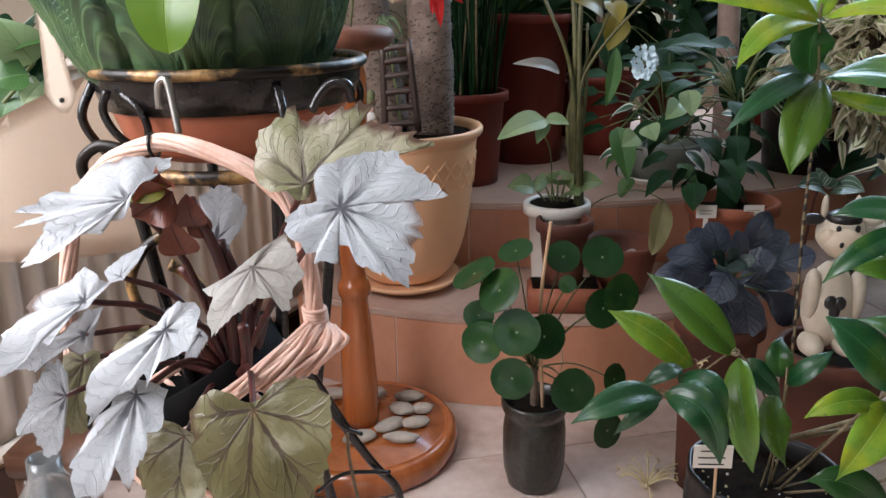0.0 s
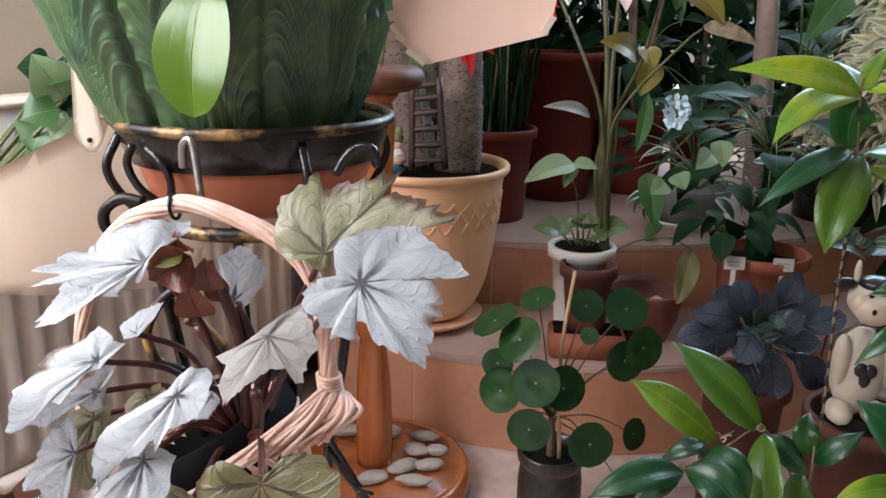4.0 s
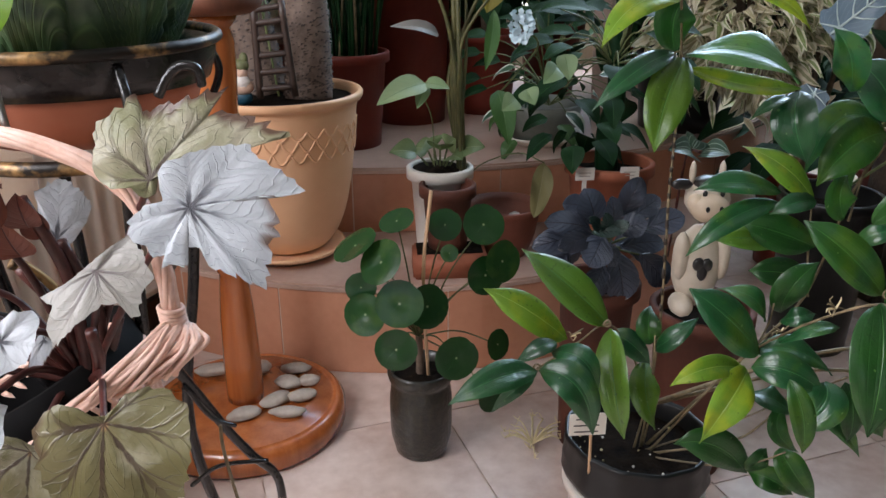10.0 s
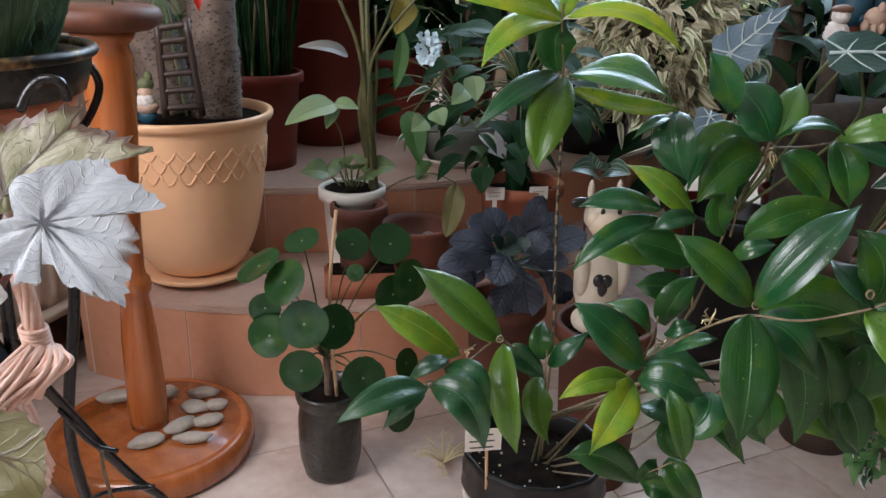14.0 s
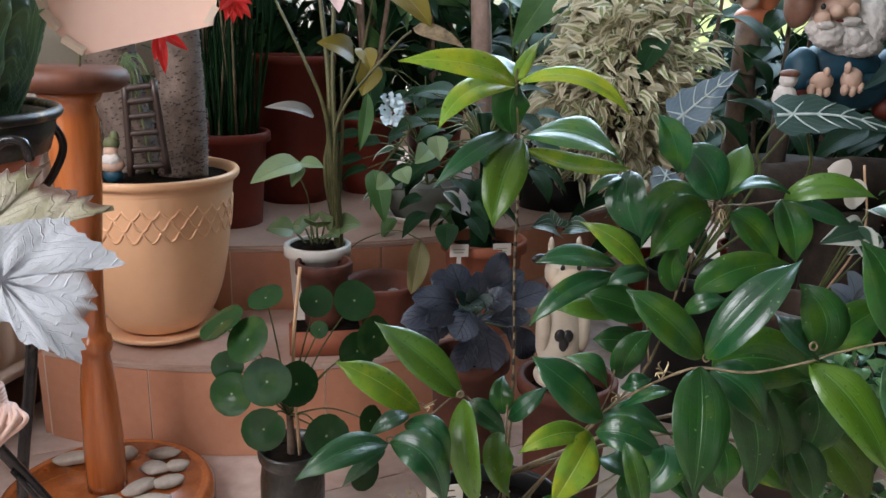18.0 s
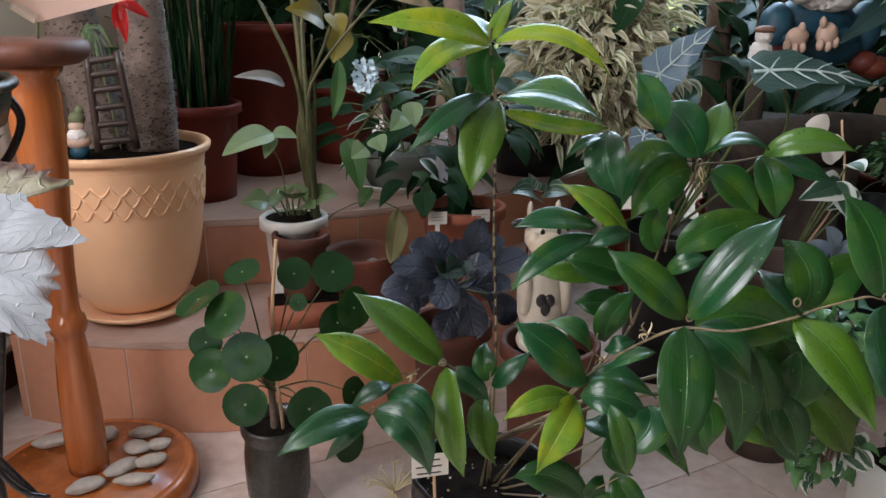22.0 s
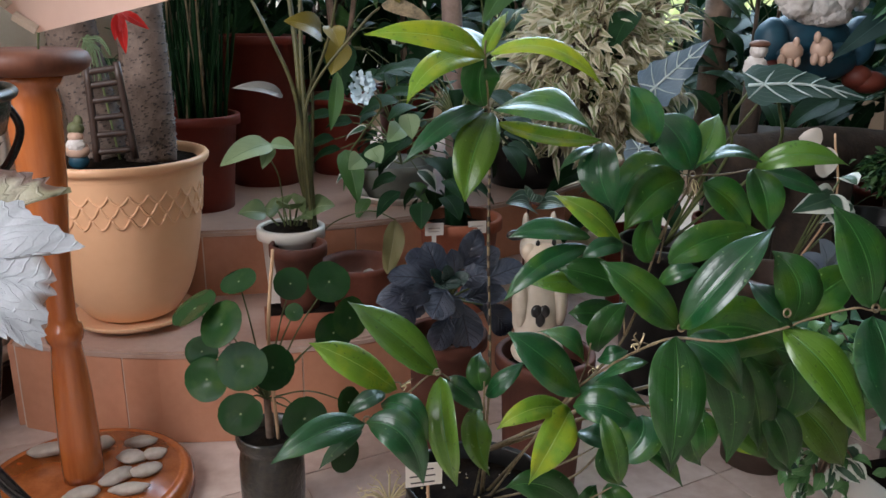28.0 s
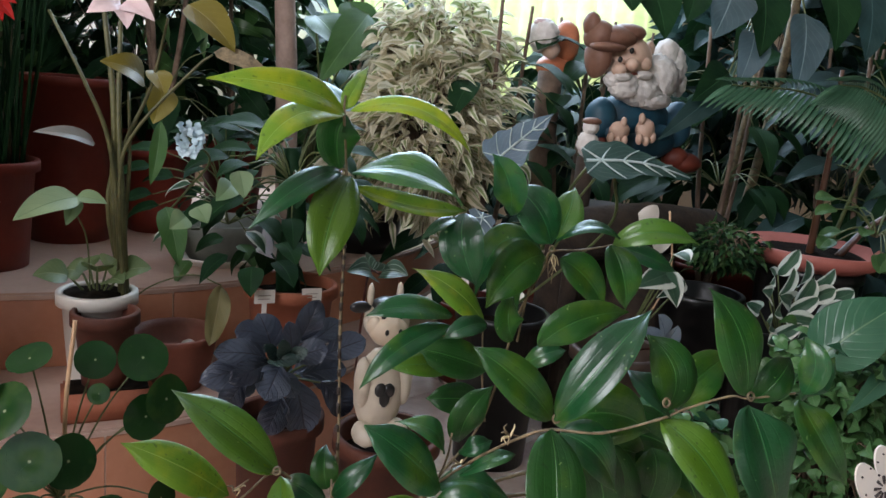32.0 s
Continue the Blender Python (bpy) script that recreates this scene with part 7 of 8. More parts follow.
# arrow-leaved plants with pale veins
aloc = thing("arrow_leaf_plant", (0.90, 1.33, 0.0), "arrow shaped dark leaves with bold pale veins", "plant")
plant_pot("dark_pot", (0.90, 1.33, 0.0), 0.085, 0.07, 0.30, BLACKP, "black plastic pot of the arrow-leaved plant")


def arrow(v):
    return (1.0 - v ** 1.5 if v > 0.12 else 0.60 + 3.3 * v) * (1 + 0.09 * math.sin(24 * v))


def arrow_leaf(p, q, w, face, mat=ALOC):
    """A scalloped arrow-shaped blade with raised pale ribs and a pale rim towards its tip."""
    leaf(p, q, w, mat, 0.08, face, arrow, aloc, 0.06, "leaf", 0.03, 24)
    b, t = Vector(p), Vector(q)
    axis, up = (t - b).normalized(), Vector(face)
    up = (up - axis * up.dot(axis)).normalized()
    across, length = axis.cross(up), (t - b).length

    def at(v, u):
        return b + axis * (v * length) + up * (math.sin(math.pi * v) * 0.08 * length + 0.0022 + 0.02 * abs(u) * w) + across * (u * w * 0.5)
    ribs = tube([at(v, 0) for v in (0.02, 0.3, 0.6, 0.97)], w * 0.030, w * 0.012, 6, 5)
    for v, reach in ((0.14, 0.16), (0.32, 0.17), (0.50, 0.15), (0.68, 0.12)):
        for side in (-1, 1):
            edge = arrow(min(0.98, v + reach)) * 0.97
            tube([at(v, 0), at(v + reach * 0.4, side * edge * 0.5), at(v + reach, side * edge)], w * 0.020, w * 0.009, 5, 4, 0.0, ribs)
    for side in (-1, 1):
        tube([at(0.14, 0), at(0.06, side * 0.35), at(0.0, side * 0.62)], w * 0.022, w * 0.010, 5, 4, 0.0, ribs)
    under(aloc, part("leaf_ribs", ribs, RIBPALE))
    under(aloc, part("stalk", tube([(0.90, 1.33, 0.29), (0.92, 1.25, 0.45), Vector(p).lerp(Vector(q), 0.2) + Vector((0, 0.01, -0.01))], 0.003, 0.002, 6), STEM_GRN))


RIBPALE = solid("pale_leaf_rib", (0.34, 0.42, 0.40), (0.50, 0.58, 0.56), 0.4, 0, 30, 120, 0.1)
arrow_leaf((0.752, 1.17, 0.596), (0.823, 1.12, 0.682), 0.074, (-0.4, -0.9, 0.3), ALOCB)
arrow_leaf((0.912, 1.15, 0.608), (1.100, 1.1, 0.590), 0.098, (-0.1, -0.6, 0.8))
arrow_leaf((0.762, 1.2, 0.513), (0.715, 1.15, 0.44), 0.05, (-0.3, -0.9, 0.2), ALOCB)
for pts in ([(0.927, 1.2, 0.483), (0.91, 1.18, 0.549), (0.919, 1.15, 0.599)], [(1.014, 1.2, 0.482), (0.962, 1.13, 0.593)]):
    under(aloc, part("stalk", tube([(0.90, 1.33, 0.29)] + pts, 0.003, 0.0025, 6), STEM_GRN))

# large gnome on a log
GN = Vector((1.234, 1.5, 0.641))
SKIN = solid("painted_skin", (0.52, 0.33, 0.24), (0.64, 0.44, 0.34), 0.5, 0, 25, 90, 0.1)
BEARD = solid("painted_white_beard", (0.60, 0.54, 0.50), (0.75, 0.70, 0.66), 0.6, 0, 60, 140, 0.9)
BLUEC = solid("painted_blue_coat", (0.005, 0.034, 0.058), (0.013, 0.068, 0.105), 0.55, 0, 25, 90, 0.15)
HATB = solid("painted_brown_hat", (0.15, 0.065, 0.04), (0.24, 0.12, 0.08), 0.6, 0, 25, 90, 0.3)
REDC = solid("painted_red_boots", (0.085, 0.012, 0.006), (0.14, 0.024, 0.010), 0.6, 0, 25, 90, 0.1)
figure("garden_gnome", (
       ((0.048, 0.000, 0.034), (0.0897, 0.0523, 0.0548), BLUEC), ((0.076, 0.000, -0.016), (0.0883, 0.0568, 0.0454), BLUEC), ((-0.054, -0.020, 0.023), (0.0337, 0.0337, 0.0481), BLUEC), ((0.155, -0.020, 0.023), (0.0330, 0.0355, 0.0532), BLUEC),
       ((-0.031, -0.040, 0.002), (0.0312, 0.0216, 0.0192), BLUEC), ((0.091, -0.040, 0.004), (0.0347, 0.0223, 0.0198), BLUEC), ((-0.005, -0.025, 0.152), (0.0490, 0.0478, 0.0514), SKIN), ((-0.032, -0.075, 0.141), (0.0139, 0.0139, 0.0139), SKIN),
       ((-0.054, -0.063, 0.128), (0.0162, 0.0151, 0.0139), SKIN), ((0.008, -0.063, 0.145), (0.0165, 0.0153, 0.0141), SKIN), ((0.044, -0.030, 0.180), (0.0108, 0.0108, 0.0156), SKIN), ((-0.048, -0.025, 0.192), (0.0494, 0.0470, 0.0259), HATB),
       ((-0.084, -0.020, 0.193), (0.0292, 0.0374, 0.0327), HATB), ((-0.101, -0.015, 0.214), (0.0174, 0.0209, 0.0256), HATB), ((-0.080, -0.020, 0.152), (0.0247, 0.0353, 0.0447), HATB), ((-0.018, -0.030, 0.206), (0.0354, 0.0401, 0.0189), HATB),
       ((-0.078, -0.048, 0.171), (0.0393, 0.0347, 0.0104), HATB), ((0.023, -0.040, 0.091), (0.0542, 0.0361, 0.0337), BEARD), ((0.074, -0.035, 0.119), (0.0439, 0.0366, 0.0512), BEARD), ((0.118, -0.025, 0.144), (0.0247, 0.0321, 0.0445), BEARD),
       ((0.100, -0.020, 0.173), (0.0246, 0.0295, 0.0319), BEARD), ((-0.025, -0.048, 0.097), (0.0355, 0.0284, 0.0284), BEARD), ((0.051, -0.045, 0.074), (0.0509, 0.0291, 0.0218), BEARD), ((-0.051, -0.045, 0.107), (0.0200, 0.0212, 0.0176), BEARD),
       ((-0.048, -0.070, 0.114), (0.0209, 0.0104, 0.0093), BEARD), ((0.006, -0.070, 0.122), (0.0235, 0.0106, 0.0094), BEARD), ((0.140, -0.025, 0.112), (0.0150, 0.0199, 0.0274), BEARD), ((-0.061, -0.071, 0.148), (0.0048, 0.0046, 0.0063), BLACKG),
       ((-0.035, -0.071, 0.168), (0.0049, 0.0046, 0.0064), BLACKG), ((-0.017, -0.072, 0.123), (0.0128, 0.0035, 0.0030), REDC), ((-0.039, -0.070, 0.005), (0.0236, 0.0177, 0.0200), SKIN), ((0.028, -0.070, 0.011), (0.0216, 0.0180, 0.0240), SKIN),
       ((-0.067, -0.080, -0.010), (0.0076, 0.0082, 0.0117), SKIN), ((-0.049, -0.080, -0.016), (0.0076, 0.0082, 0.0117), SKIN), ((-0.032, -0.080, -0.013), (0.0077, 0.0082, 0.0118), SKIN), ((0.008, -0.080, -0.009), (0.0077, 0.0083, 0.0119), SKIN),
       ((0.026, -0.080, -0.011), (0.0078, 0.0084, 0.0120), SKIN), ((0.042, -0.080, -0.004), (0.0078, 0.0084, 0.0120), SKIN), ((0.008, -0.080, 0.034), (0.0065, 0.0071, 0.0118), SKIN), ((-0.038, -0.080, 0.024), (0.0064, 0.0070, 0.0105), SKIN),
       ((-0.055, -0.030, -0.034), (0.0265, 0.0289, 0.0241), REDC), ((0.186, -0.030, -0.060), (0.040, 0.034, 0.024), REDC), ((0.160, -0.026, -0.050), (0.030, 0.030, 0.026), REDC), ((0.016, -0.038, 0.043), (0.0061, 0.0048, 0.0061), HATB), ((0.010, -0.038, 0.059), (0.0060, 0.0048, 0.0060), HATB)),
       "large painted garden gnome with white beard, blue coat, brown cap", "garden gnome", GN)
tagged(part("log", tube([GN + Vector((-0.20, -0.16, -0.20)), GN + Vector((0, -0.155, -0.185)), GN + Vector((0.19, -0.13, -0.20))], 0.055, 0.050, 16, 8, 0.04), LOGBARK), "rough brown log before the gnome", "log")
tagged(part("stump", tube([(GN.x, GN.y - 0.15, 0.0), (GN.x, GN.y - 0.15, GN.z - 0.235)], 0.07, 0.065, 16, 6, 0.04), LOGBARK), "dark tree stump carrying the log", "stump")
stump = tagged(part("stump", tube([(GN.x, GN.y + 0.03, 0.0), (GN.x, GN.y + 0.03, GN.z - 0.172)], 0.12, 0.11, 20, 8, 0.04), LOGBARK), "dark tree stump under the gnome", "stump")
ORANGEC = solid("painted_orange_coat", (0.42, 0.12, 0.05), (0.55, 0.19, 0.09), 0.5, 0, 25, 90, 0.1)
figure("small_gnome", (((-0.038, -0.010, 0.024), (0.0361, 0.0375, 0.0402), BEARD), ((-0.023, -0.025, -0.006), (0.0241, 0.0187, 0.0214), SKIN), ((0.038, 0.010, 0.016), (0.0344, 0.0385, 0.0523), ORANGEC), ((0.029, 0.020, -0.044), (0.0555, 0.0417, 0.0305), ORANGEC), ((0.039, -0.010, -0.064), (0.0330, 0.0165, 0.0138), BEARD), ((-0.048, -0.010, 0.054), (0.0186, 0.0160, 0.0106), PINKF)),
       "small pale and orange painted figurine on a post", "figurine", (1.218, 1.75, 0.815))
postp = Vector((1.218, 1.75, 0.815))
tagged(part("post", tube([(postp.x, postp.y, 0.306), (postp.x, postp.y, postp.z - 0.055)], 0.03, 0.03, 12), BARK), "dark wooden post among the plants", "post")
figure("white_figurine", (((0, 0, 0), (0.022, 0.02, 0.026), BEARD), ((0, -0.004, 0.034), (0.016, 0.016, 0.016), BEARD), ((0.0, -0.006, 0.046), (0.02, 0.018, 0.008), HATB)), "tiny white bearded figurine beside the gnome", "figurine", (1.097, 1.400, 0.617))
tagged(part("post", tube([(1.097, 1.400, 0.0), (1.097, 1.400, 0.591)], 0.022, 0.018, 10), LOGBARK), "thin dark post under the tiny figurine", "post")

# white stakes and patterned leaves at the edge
wl = thing("white_label", (0.926, 0.97, 0.513), "white butterfly shaped plant stake on a stick", "plant label")
plant_pot("grey_pot", (0.935, 1.03, 0.0), 0.07, 0.055, 0.33, solid("dull_brown_plastic", (0.05, 0.030, 0.022), (0.09, 0.055, 0.04), 0.5), "dull plastic pot of the white-edged plant")
wc = Vector((0.918, 0.97, 0.539))
for dx, dz, w in ((-0.016, 0.010, 0.046), (0.012, -0.026, 0.042), (0.004, -0.008, 0.034)):
    leaf(wc + Vector((0.004, 0.0, 0.0)), wc + Vector((dx * 2, 0, dz * 1.6)), w, WHITEP, 0.05, (0, -1, 0.2), blunt, wl)
under(wl, part("stick", tube([(0.946, 0.972, 0.559), (0.969, 0.98, 0.45), (0.935, 1.03, 0.31)], 0.0016, 0.0016, 6), STICK))
wv = thing("white_edged_plant", (0.935, 1.03, 0.32), "plant with green leaves edged in white", "plant")
for p, q, w in (((0.963, 0.97, 0.466), (0.861, 0.93, 0.458), 0.046), ((0.935, 0.96, 0.473), (0.948, 0.93, 0.423), 0.046), ((0.966, 0.97, 0.495), (0.969, 0.94, 0.49), 0.042), ((0.994, 0.97, 0.452), (0.925, 0.95, 0.434), 0.026)):
    leaf(p, q, w, WHITEVAR, 0.1, (0, -0.8, 0.5), ovate, wv)
    under(wv, part("stalk", tube([(0.935, 1.03, 0.32), p], 0.0016), STEM_GRN))
SILV2 = leaf_mat("grey_silver_leaf", (0.20, 0.23, 0.27), (0.34, 0.38, 0.42), (0.06, 0.07, 0.09), 0.4, "mid", 6, 0.03)
for p, q, w in (((0.94, 0.95, 0.357), (0.887, 0.9, 0.426), 0.038), ((0.94, 0.95, 0.357), (0.945, 0.92, 0.401), 0.034), ((0.94, 0.95, 0.357), (0.88, 0.92, 0.399), 0.030)):
    leaf(p, q, w, SILV2, 0.1, (0, -0.9, 0.4), blunt, wv)
    under(wv, part("stalk", tube([(0.935, 1.03, 0.32), p], 0.0016), STEM_RED))
clump = thing("white_striped_plant", (1.19, 0.93, 0.30), "clump of cupped leaves edged in white", "plant")
plant_pot("clump_pot", (1.19, 0.93, 0.0), 0.09, 0.07, 0.34, BLACKP, "black plastic pot of the white-striped clump")
rw = random.Random(3)
for k in range(22):
    a, r = 2.399963 * k, 0.088 * math.sqrt((k + 0.5) / 22)
    q = Vector((1.165 + r * math.cos(a) * 1.15, 0.905 + 0.3 * r * math.sin(a), 0.425 + r * math.sin(a) * 0.75))
    way = Vector((math.cos(a) * 0.7 + rw.uniform(-0.6, 0.6), -0.35, math.sin(a) * 0.4 + 0.45 + rw.uniform(-0.4, 0.3))).normalized()
    leaf(q - way * 0.024, q + way * 0.026, rw.uniform(0.024, 0.034), WHITEVAR, 0.12, (rw.uniform(-0.6, 0.4) - 0.2, -0.9, rw.uniform(0, 0.6)), blunt, clump, 0.3)
    under(clump, part("stalk", tube([(1.19, 0.93, 0.32), q - way * 0.024], 0.0015, 0.0012, 5, 3), STEM_GRN))

# fern, red saucer pot and shrubs on the right
plant_pot("fern_pot", (1.27, 1.21, 0.0), 0.08, 0.065, 0.36, BLACKP, "black plastic pot of the fern")
mass("fern", (1.27, 1.17, 0.455), (0.095, 0.08, 0.055), 900, 0.022, 0.007, (MIDLEAF, DARKLEAF), 61, "fluffy fine-leaved green fern", "fern", lance, 0.2)
rp = thing("red_rim_pot", (1.50, 1.16, 0.0), "black pot topped by a pinkish red saucer", "plant pot")
part("wall", lathe(pot_profile(0.10, 0.08, 0.42, 0.004)), BLACKP, rp)
part("saucer", lathe([(0, 0.421), (0.10, 0.421), (0.135, 0.440), (0.14, 0.458), (0.135, 0.460), (0.11, 0.443), (0, 0.440)], 48), solid("pink_red_plastic", (0.36, 0.10, 0.075), (0.46, 0.15, 0.12), 0.5), rp)
part("soil", soil_disc(0.10, 0.445, (0, 0)), SOIL, rp)
shrub = thing("small_shrub", (1.50, 1.14, 0.44), "small shrub with round dark green leaves on dark stems", "plant")
for pts in ([(1.47, 1.14, 0.44), (1.46, 1.13, 0.55), (1.45, 1.12, 0.68), (1.44, 1.12, 0.80)], [(1.52, 1.12, 0.44), (1.56, 1.08, 0.52), (1.62, 1.02, 0.58)]):
    under(shrub, part("stem", tube(pts, 0.008, 0.004, 8), BROWNWOOD))
spray(shrub, (1.53, 1.05, 0.50), 22, 0.11, 0.045, 0.032, MIDLEAF, 71, (-0.3, 0.8), blunt, 0.4, (1.2, 0.8, 1.0), 0.1, STEM_GRN)
FROND = leaf_mat("frond_leaflet", (0.026, 0.085, 0.040), (0.075, 0.175, 0.095), (0.16, 0.27, 0.17), 0.3, "mid", 5, 0.04)
palm = thing("frond_plant", (1.62, 1.25, 0.0), "plant with long feathered dark green fronds", "plant")
plant_pot("palm_pot", (1.62, 1.25, 0.0), 0.10, 0.08, 0.30, BLACKP, "black plastic pot of the frond plant")
for ends in (((1.470, 1.030, 0.690), (1.269, 1.030, 0.747), (1.086, 1.030, 0.750)), ((1.468, 1.000, 0.718), (1.364, 1.000, 0.763), (1.288, 1.000, 0.767))):
    line = smooth_line(ends, 14)
    under(palm, part("frond_rib", tube([(1.62, 1.25, 0.28), Vector((1.63, 1.18, 0.6)), *ends], 0.004, 0.0012, 6), STEM_GRN))
    for k, p in enumerate(line[1:]):
        f = 1 - k / len(line)
        for sgn in (-1, 1):
            way = Vector((-0.030 - 0.02 * (1 - f), -0.012 * sgn, (0.040 if sgn > 0 else -0.062) * (0.35 + 0.8 * f) - 0.012))
            leaf(p, p + way, 0.0085, FROND, 0.14, (-0.3, -0.8, 0.6), lance, palm, 0.25, "leaflet", 0.0, 6)
BIGLEAF = leaf_mat("big_blue_green_leaf", (0.030, 0.110, 0.055), (0.075, 0.19, 0.11), (0.14, 0.25, 0.13), 0.28, "mid", 9, 0.02)
big = thing("large_leaf_plant", (1.15, 0.80, 0.0), "plant with large glossy dark green leaves", "plant")
plant_pot("large_leaf_pot", (1.17, 0.74, 0.0), 0.09, 0.07, 0.25, BLACKP, "black plastic pot of the large-leaved plant")
for p, q, w in (((0.986, 0.72, 0.419), (1.074, 0.68, 0.504), 0.085), ((1.141, 0.72, 0.362), (0.975, 0.7, 0.445), 0.06), ((1.112, 0.7, 0.404), (0.978, 0.66, 0.372), 0.03), ((1.097, 0.72, 0.43), (1.147, 0.7, 0.401), 0.06)):
    leaf(p, q, w, BIGLEAF, 0.08, (-0.2, -0.6, 0.8), ovate, big)
    under(big, part("stalk", tube([(1.15, 0.76, 0.22), p], 0.003), STEM_GRN))

# small ivy spilling over a white trough
trough = thing("white_trough", (1.06, 0.74, 0.0), "white plastic flower trough on the floor", "planter")
part("wall", box((-0.15, -0.07, 0), (0.30, 0.07, 0.13), 0.006), WHITEP, trough)
part("soil", box((-0.143, -0.063, 0.1305), (0.293, 0.063, 0.133), 0.0005), SOIL, trough)
IVY = leaf_mat("ivy_leaf", (0.060, 0.170, 0.050), (0.17, 0.33, 0.13), (0.18, 0.30, 0.13), 0.35, "mid", 5, 0.03)
mass("trailing_ivy", (1.05, 0.72, 0.25), (0.20, 0.10, 0.15), 1000, 0.024, 0.021, (IVY, MIDLEAF, IVY), 81, "trailing bright green small-leaved ivy in the trough", "plant", ovate, 0.5)
mass("trailing_ivy", (1.12, 0.74, 0.36), (0.20, 0.09, 0.12), 900, 0.024, 0.021, (IVY, MIDLEAF, IVY), 83, "upper shoots of bright green small-leaved ivy", "plant", ovate, 0.4)
mass("trailing_ivy", (1.04, 0.66, 0.10), (0.10, 0.05, 0.09), 200, 0.034, 0.026, (WHITEVAR, IVY), 82, "white-patched ivy hanging over the trough", "plant", ovate, 0.8)
mass("trailing_ivy", (0.743, 0.67, 0.237), (0.045, 0.03, 0.05), 60, 0.026, 0.020, (WHITEVAR, IVY), 84, "white-patched ivy shoots at the end of the trough", "plant", ovate, 0.7)
mass("trailing_ivy", (0.787, 0.74, 0.331), (0.08, 0.05, 0.06), 200, 0.026, 0.024, (IVY, IVY, BIGLEAF), 85, "bluish green ivy shoots above the trough", "plant", blunt, 0.4)
heart = thing("heart_tag", (0.703, 0.4, 0.412), "white heart shaped tag with a pierced flower pattern", "plant tag")
hp, hq = Vector((0.656, 0.42, 0.487)), Vector((0.71, 0.41, 0.414))
hd = (hp - hq).normalized()
hn = Vector((-0.2, -1, 0.2))
hn = (hn - hd * hn.dot(hd)).normalized()
hs = hd.cross(hn)
hlen = (hp - hq).length * 0.94
hb = bmesh.new()
rimv = []
for k in range(48):
    g = 2 * math.pi * k / 48
    x, y = 0.50 * 0.5 * math.sin(g) ** 3 * 16 / 17, (13 * math.cos(g) - 5 * math.cos(2 * g) - 2 * math.cos(3 * g) - math.cos(4 * g) + 17) / 29
    rimv.append(hq + hd * (hlen * y) + hs * (hlen * x))
fr, bk = [hb.verts.new(v) for v in rimv], [hb.verts.new(v - hn * 0.0016) for v in rimv]
hb.faces.new(fr)
hb.faces.new(bk[::-1])
for k in range(48):
    hb.faces.new((fr[k], bk[k], bk[(k + 1) % 48], fr[(k + 1) % 48]))
bmesh.ops.recalc_face_normals(hb, faces=hb.faces)
hblade = under(heart, part("blade", hb, WHITEP, None, "", False))
hm = hq + hd * (hlen * 0.62) + hn * 0.0006
for k in range(10):
    a = 2 * math.pi * k / 10
    e = hs * math.cos(a) + hd * math.sin(a)
    sub(hblade, part("cutout", tube([hm + e * 0.0035, hm + e * 0.0100], 0.0006, 0.0013, 6, 2), INK))
for k in range(14):
    v = hm.lerp(rimv[(k * 48 // 14 + 2) % 48], 0.80) + hn * 0.0005
    sub(hblade, part("cutout", tube([v, v + hd * 0.0008], 0.0007, 0.0007, 6, 1), INK))
under(heart, part("stick", tube([hq, hq + Vector((0.01, 0.02, -0.12)), (hq.x + 0.02, hq.y + 0.2, 0.13)], 0.0016), STICK))

# big bluish leaves, some with sky sheen coloured in, and stems overhead on the right
rub = thing("rubber_plant", (1.75, 1.65, 0.0), "tall plant with large drooping dark blue green leaves", "plant")
plant_pot("rubber_pot", (1.75, 1.65, 0.0), 0.13, 0.10, 0.30, DARKRED, "large dark red pot of the tall plant")
DUSKY = leaf_mat("dusky_leaf", (0.014, 0.036, 0.032), (0.040, 0.080, 0.074), (0.07, 0.12, 0.11), 0.4, "mid", 9, 0.02, spec=0.25)
# DUSKY lightened to pale blue: reflected sky is put into the base colour
SHEENLEAF = leaf_mat("sky_sheen_leaf", (0.050, 0.080, 0.085), (0.11, 0.15, 0.165), (0.22, 0.28, 0.28), 0.28, "mid", 9, 0.02)
for x in (1.72, 1.80):
    under(rub, part("stem", tube([(x, 1.65, 0.28), (x + 0.02, 1.60, 0.8), (x - 0.02, 1.55, 1.3)], 0.014, 0.010, 10), STEM_TAN))
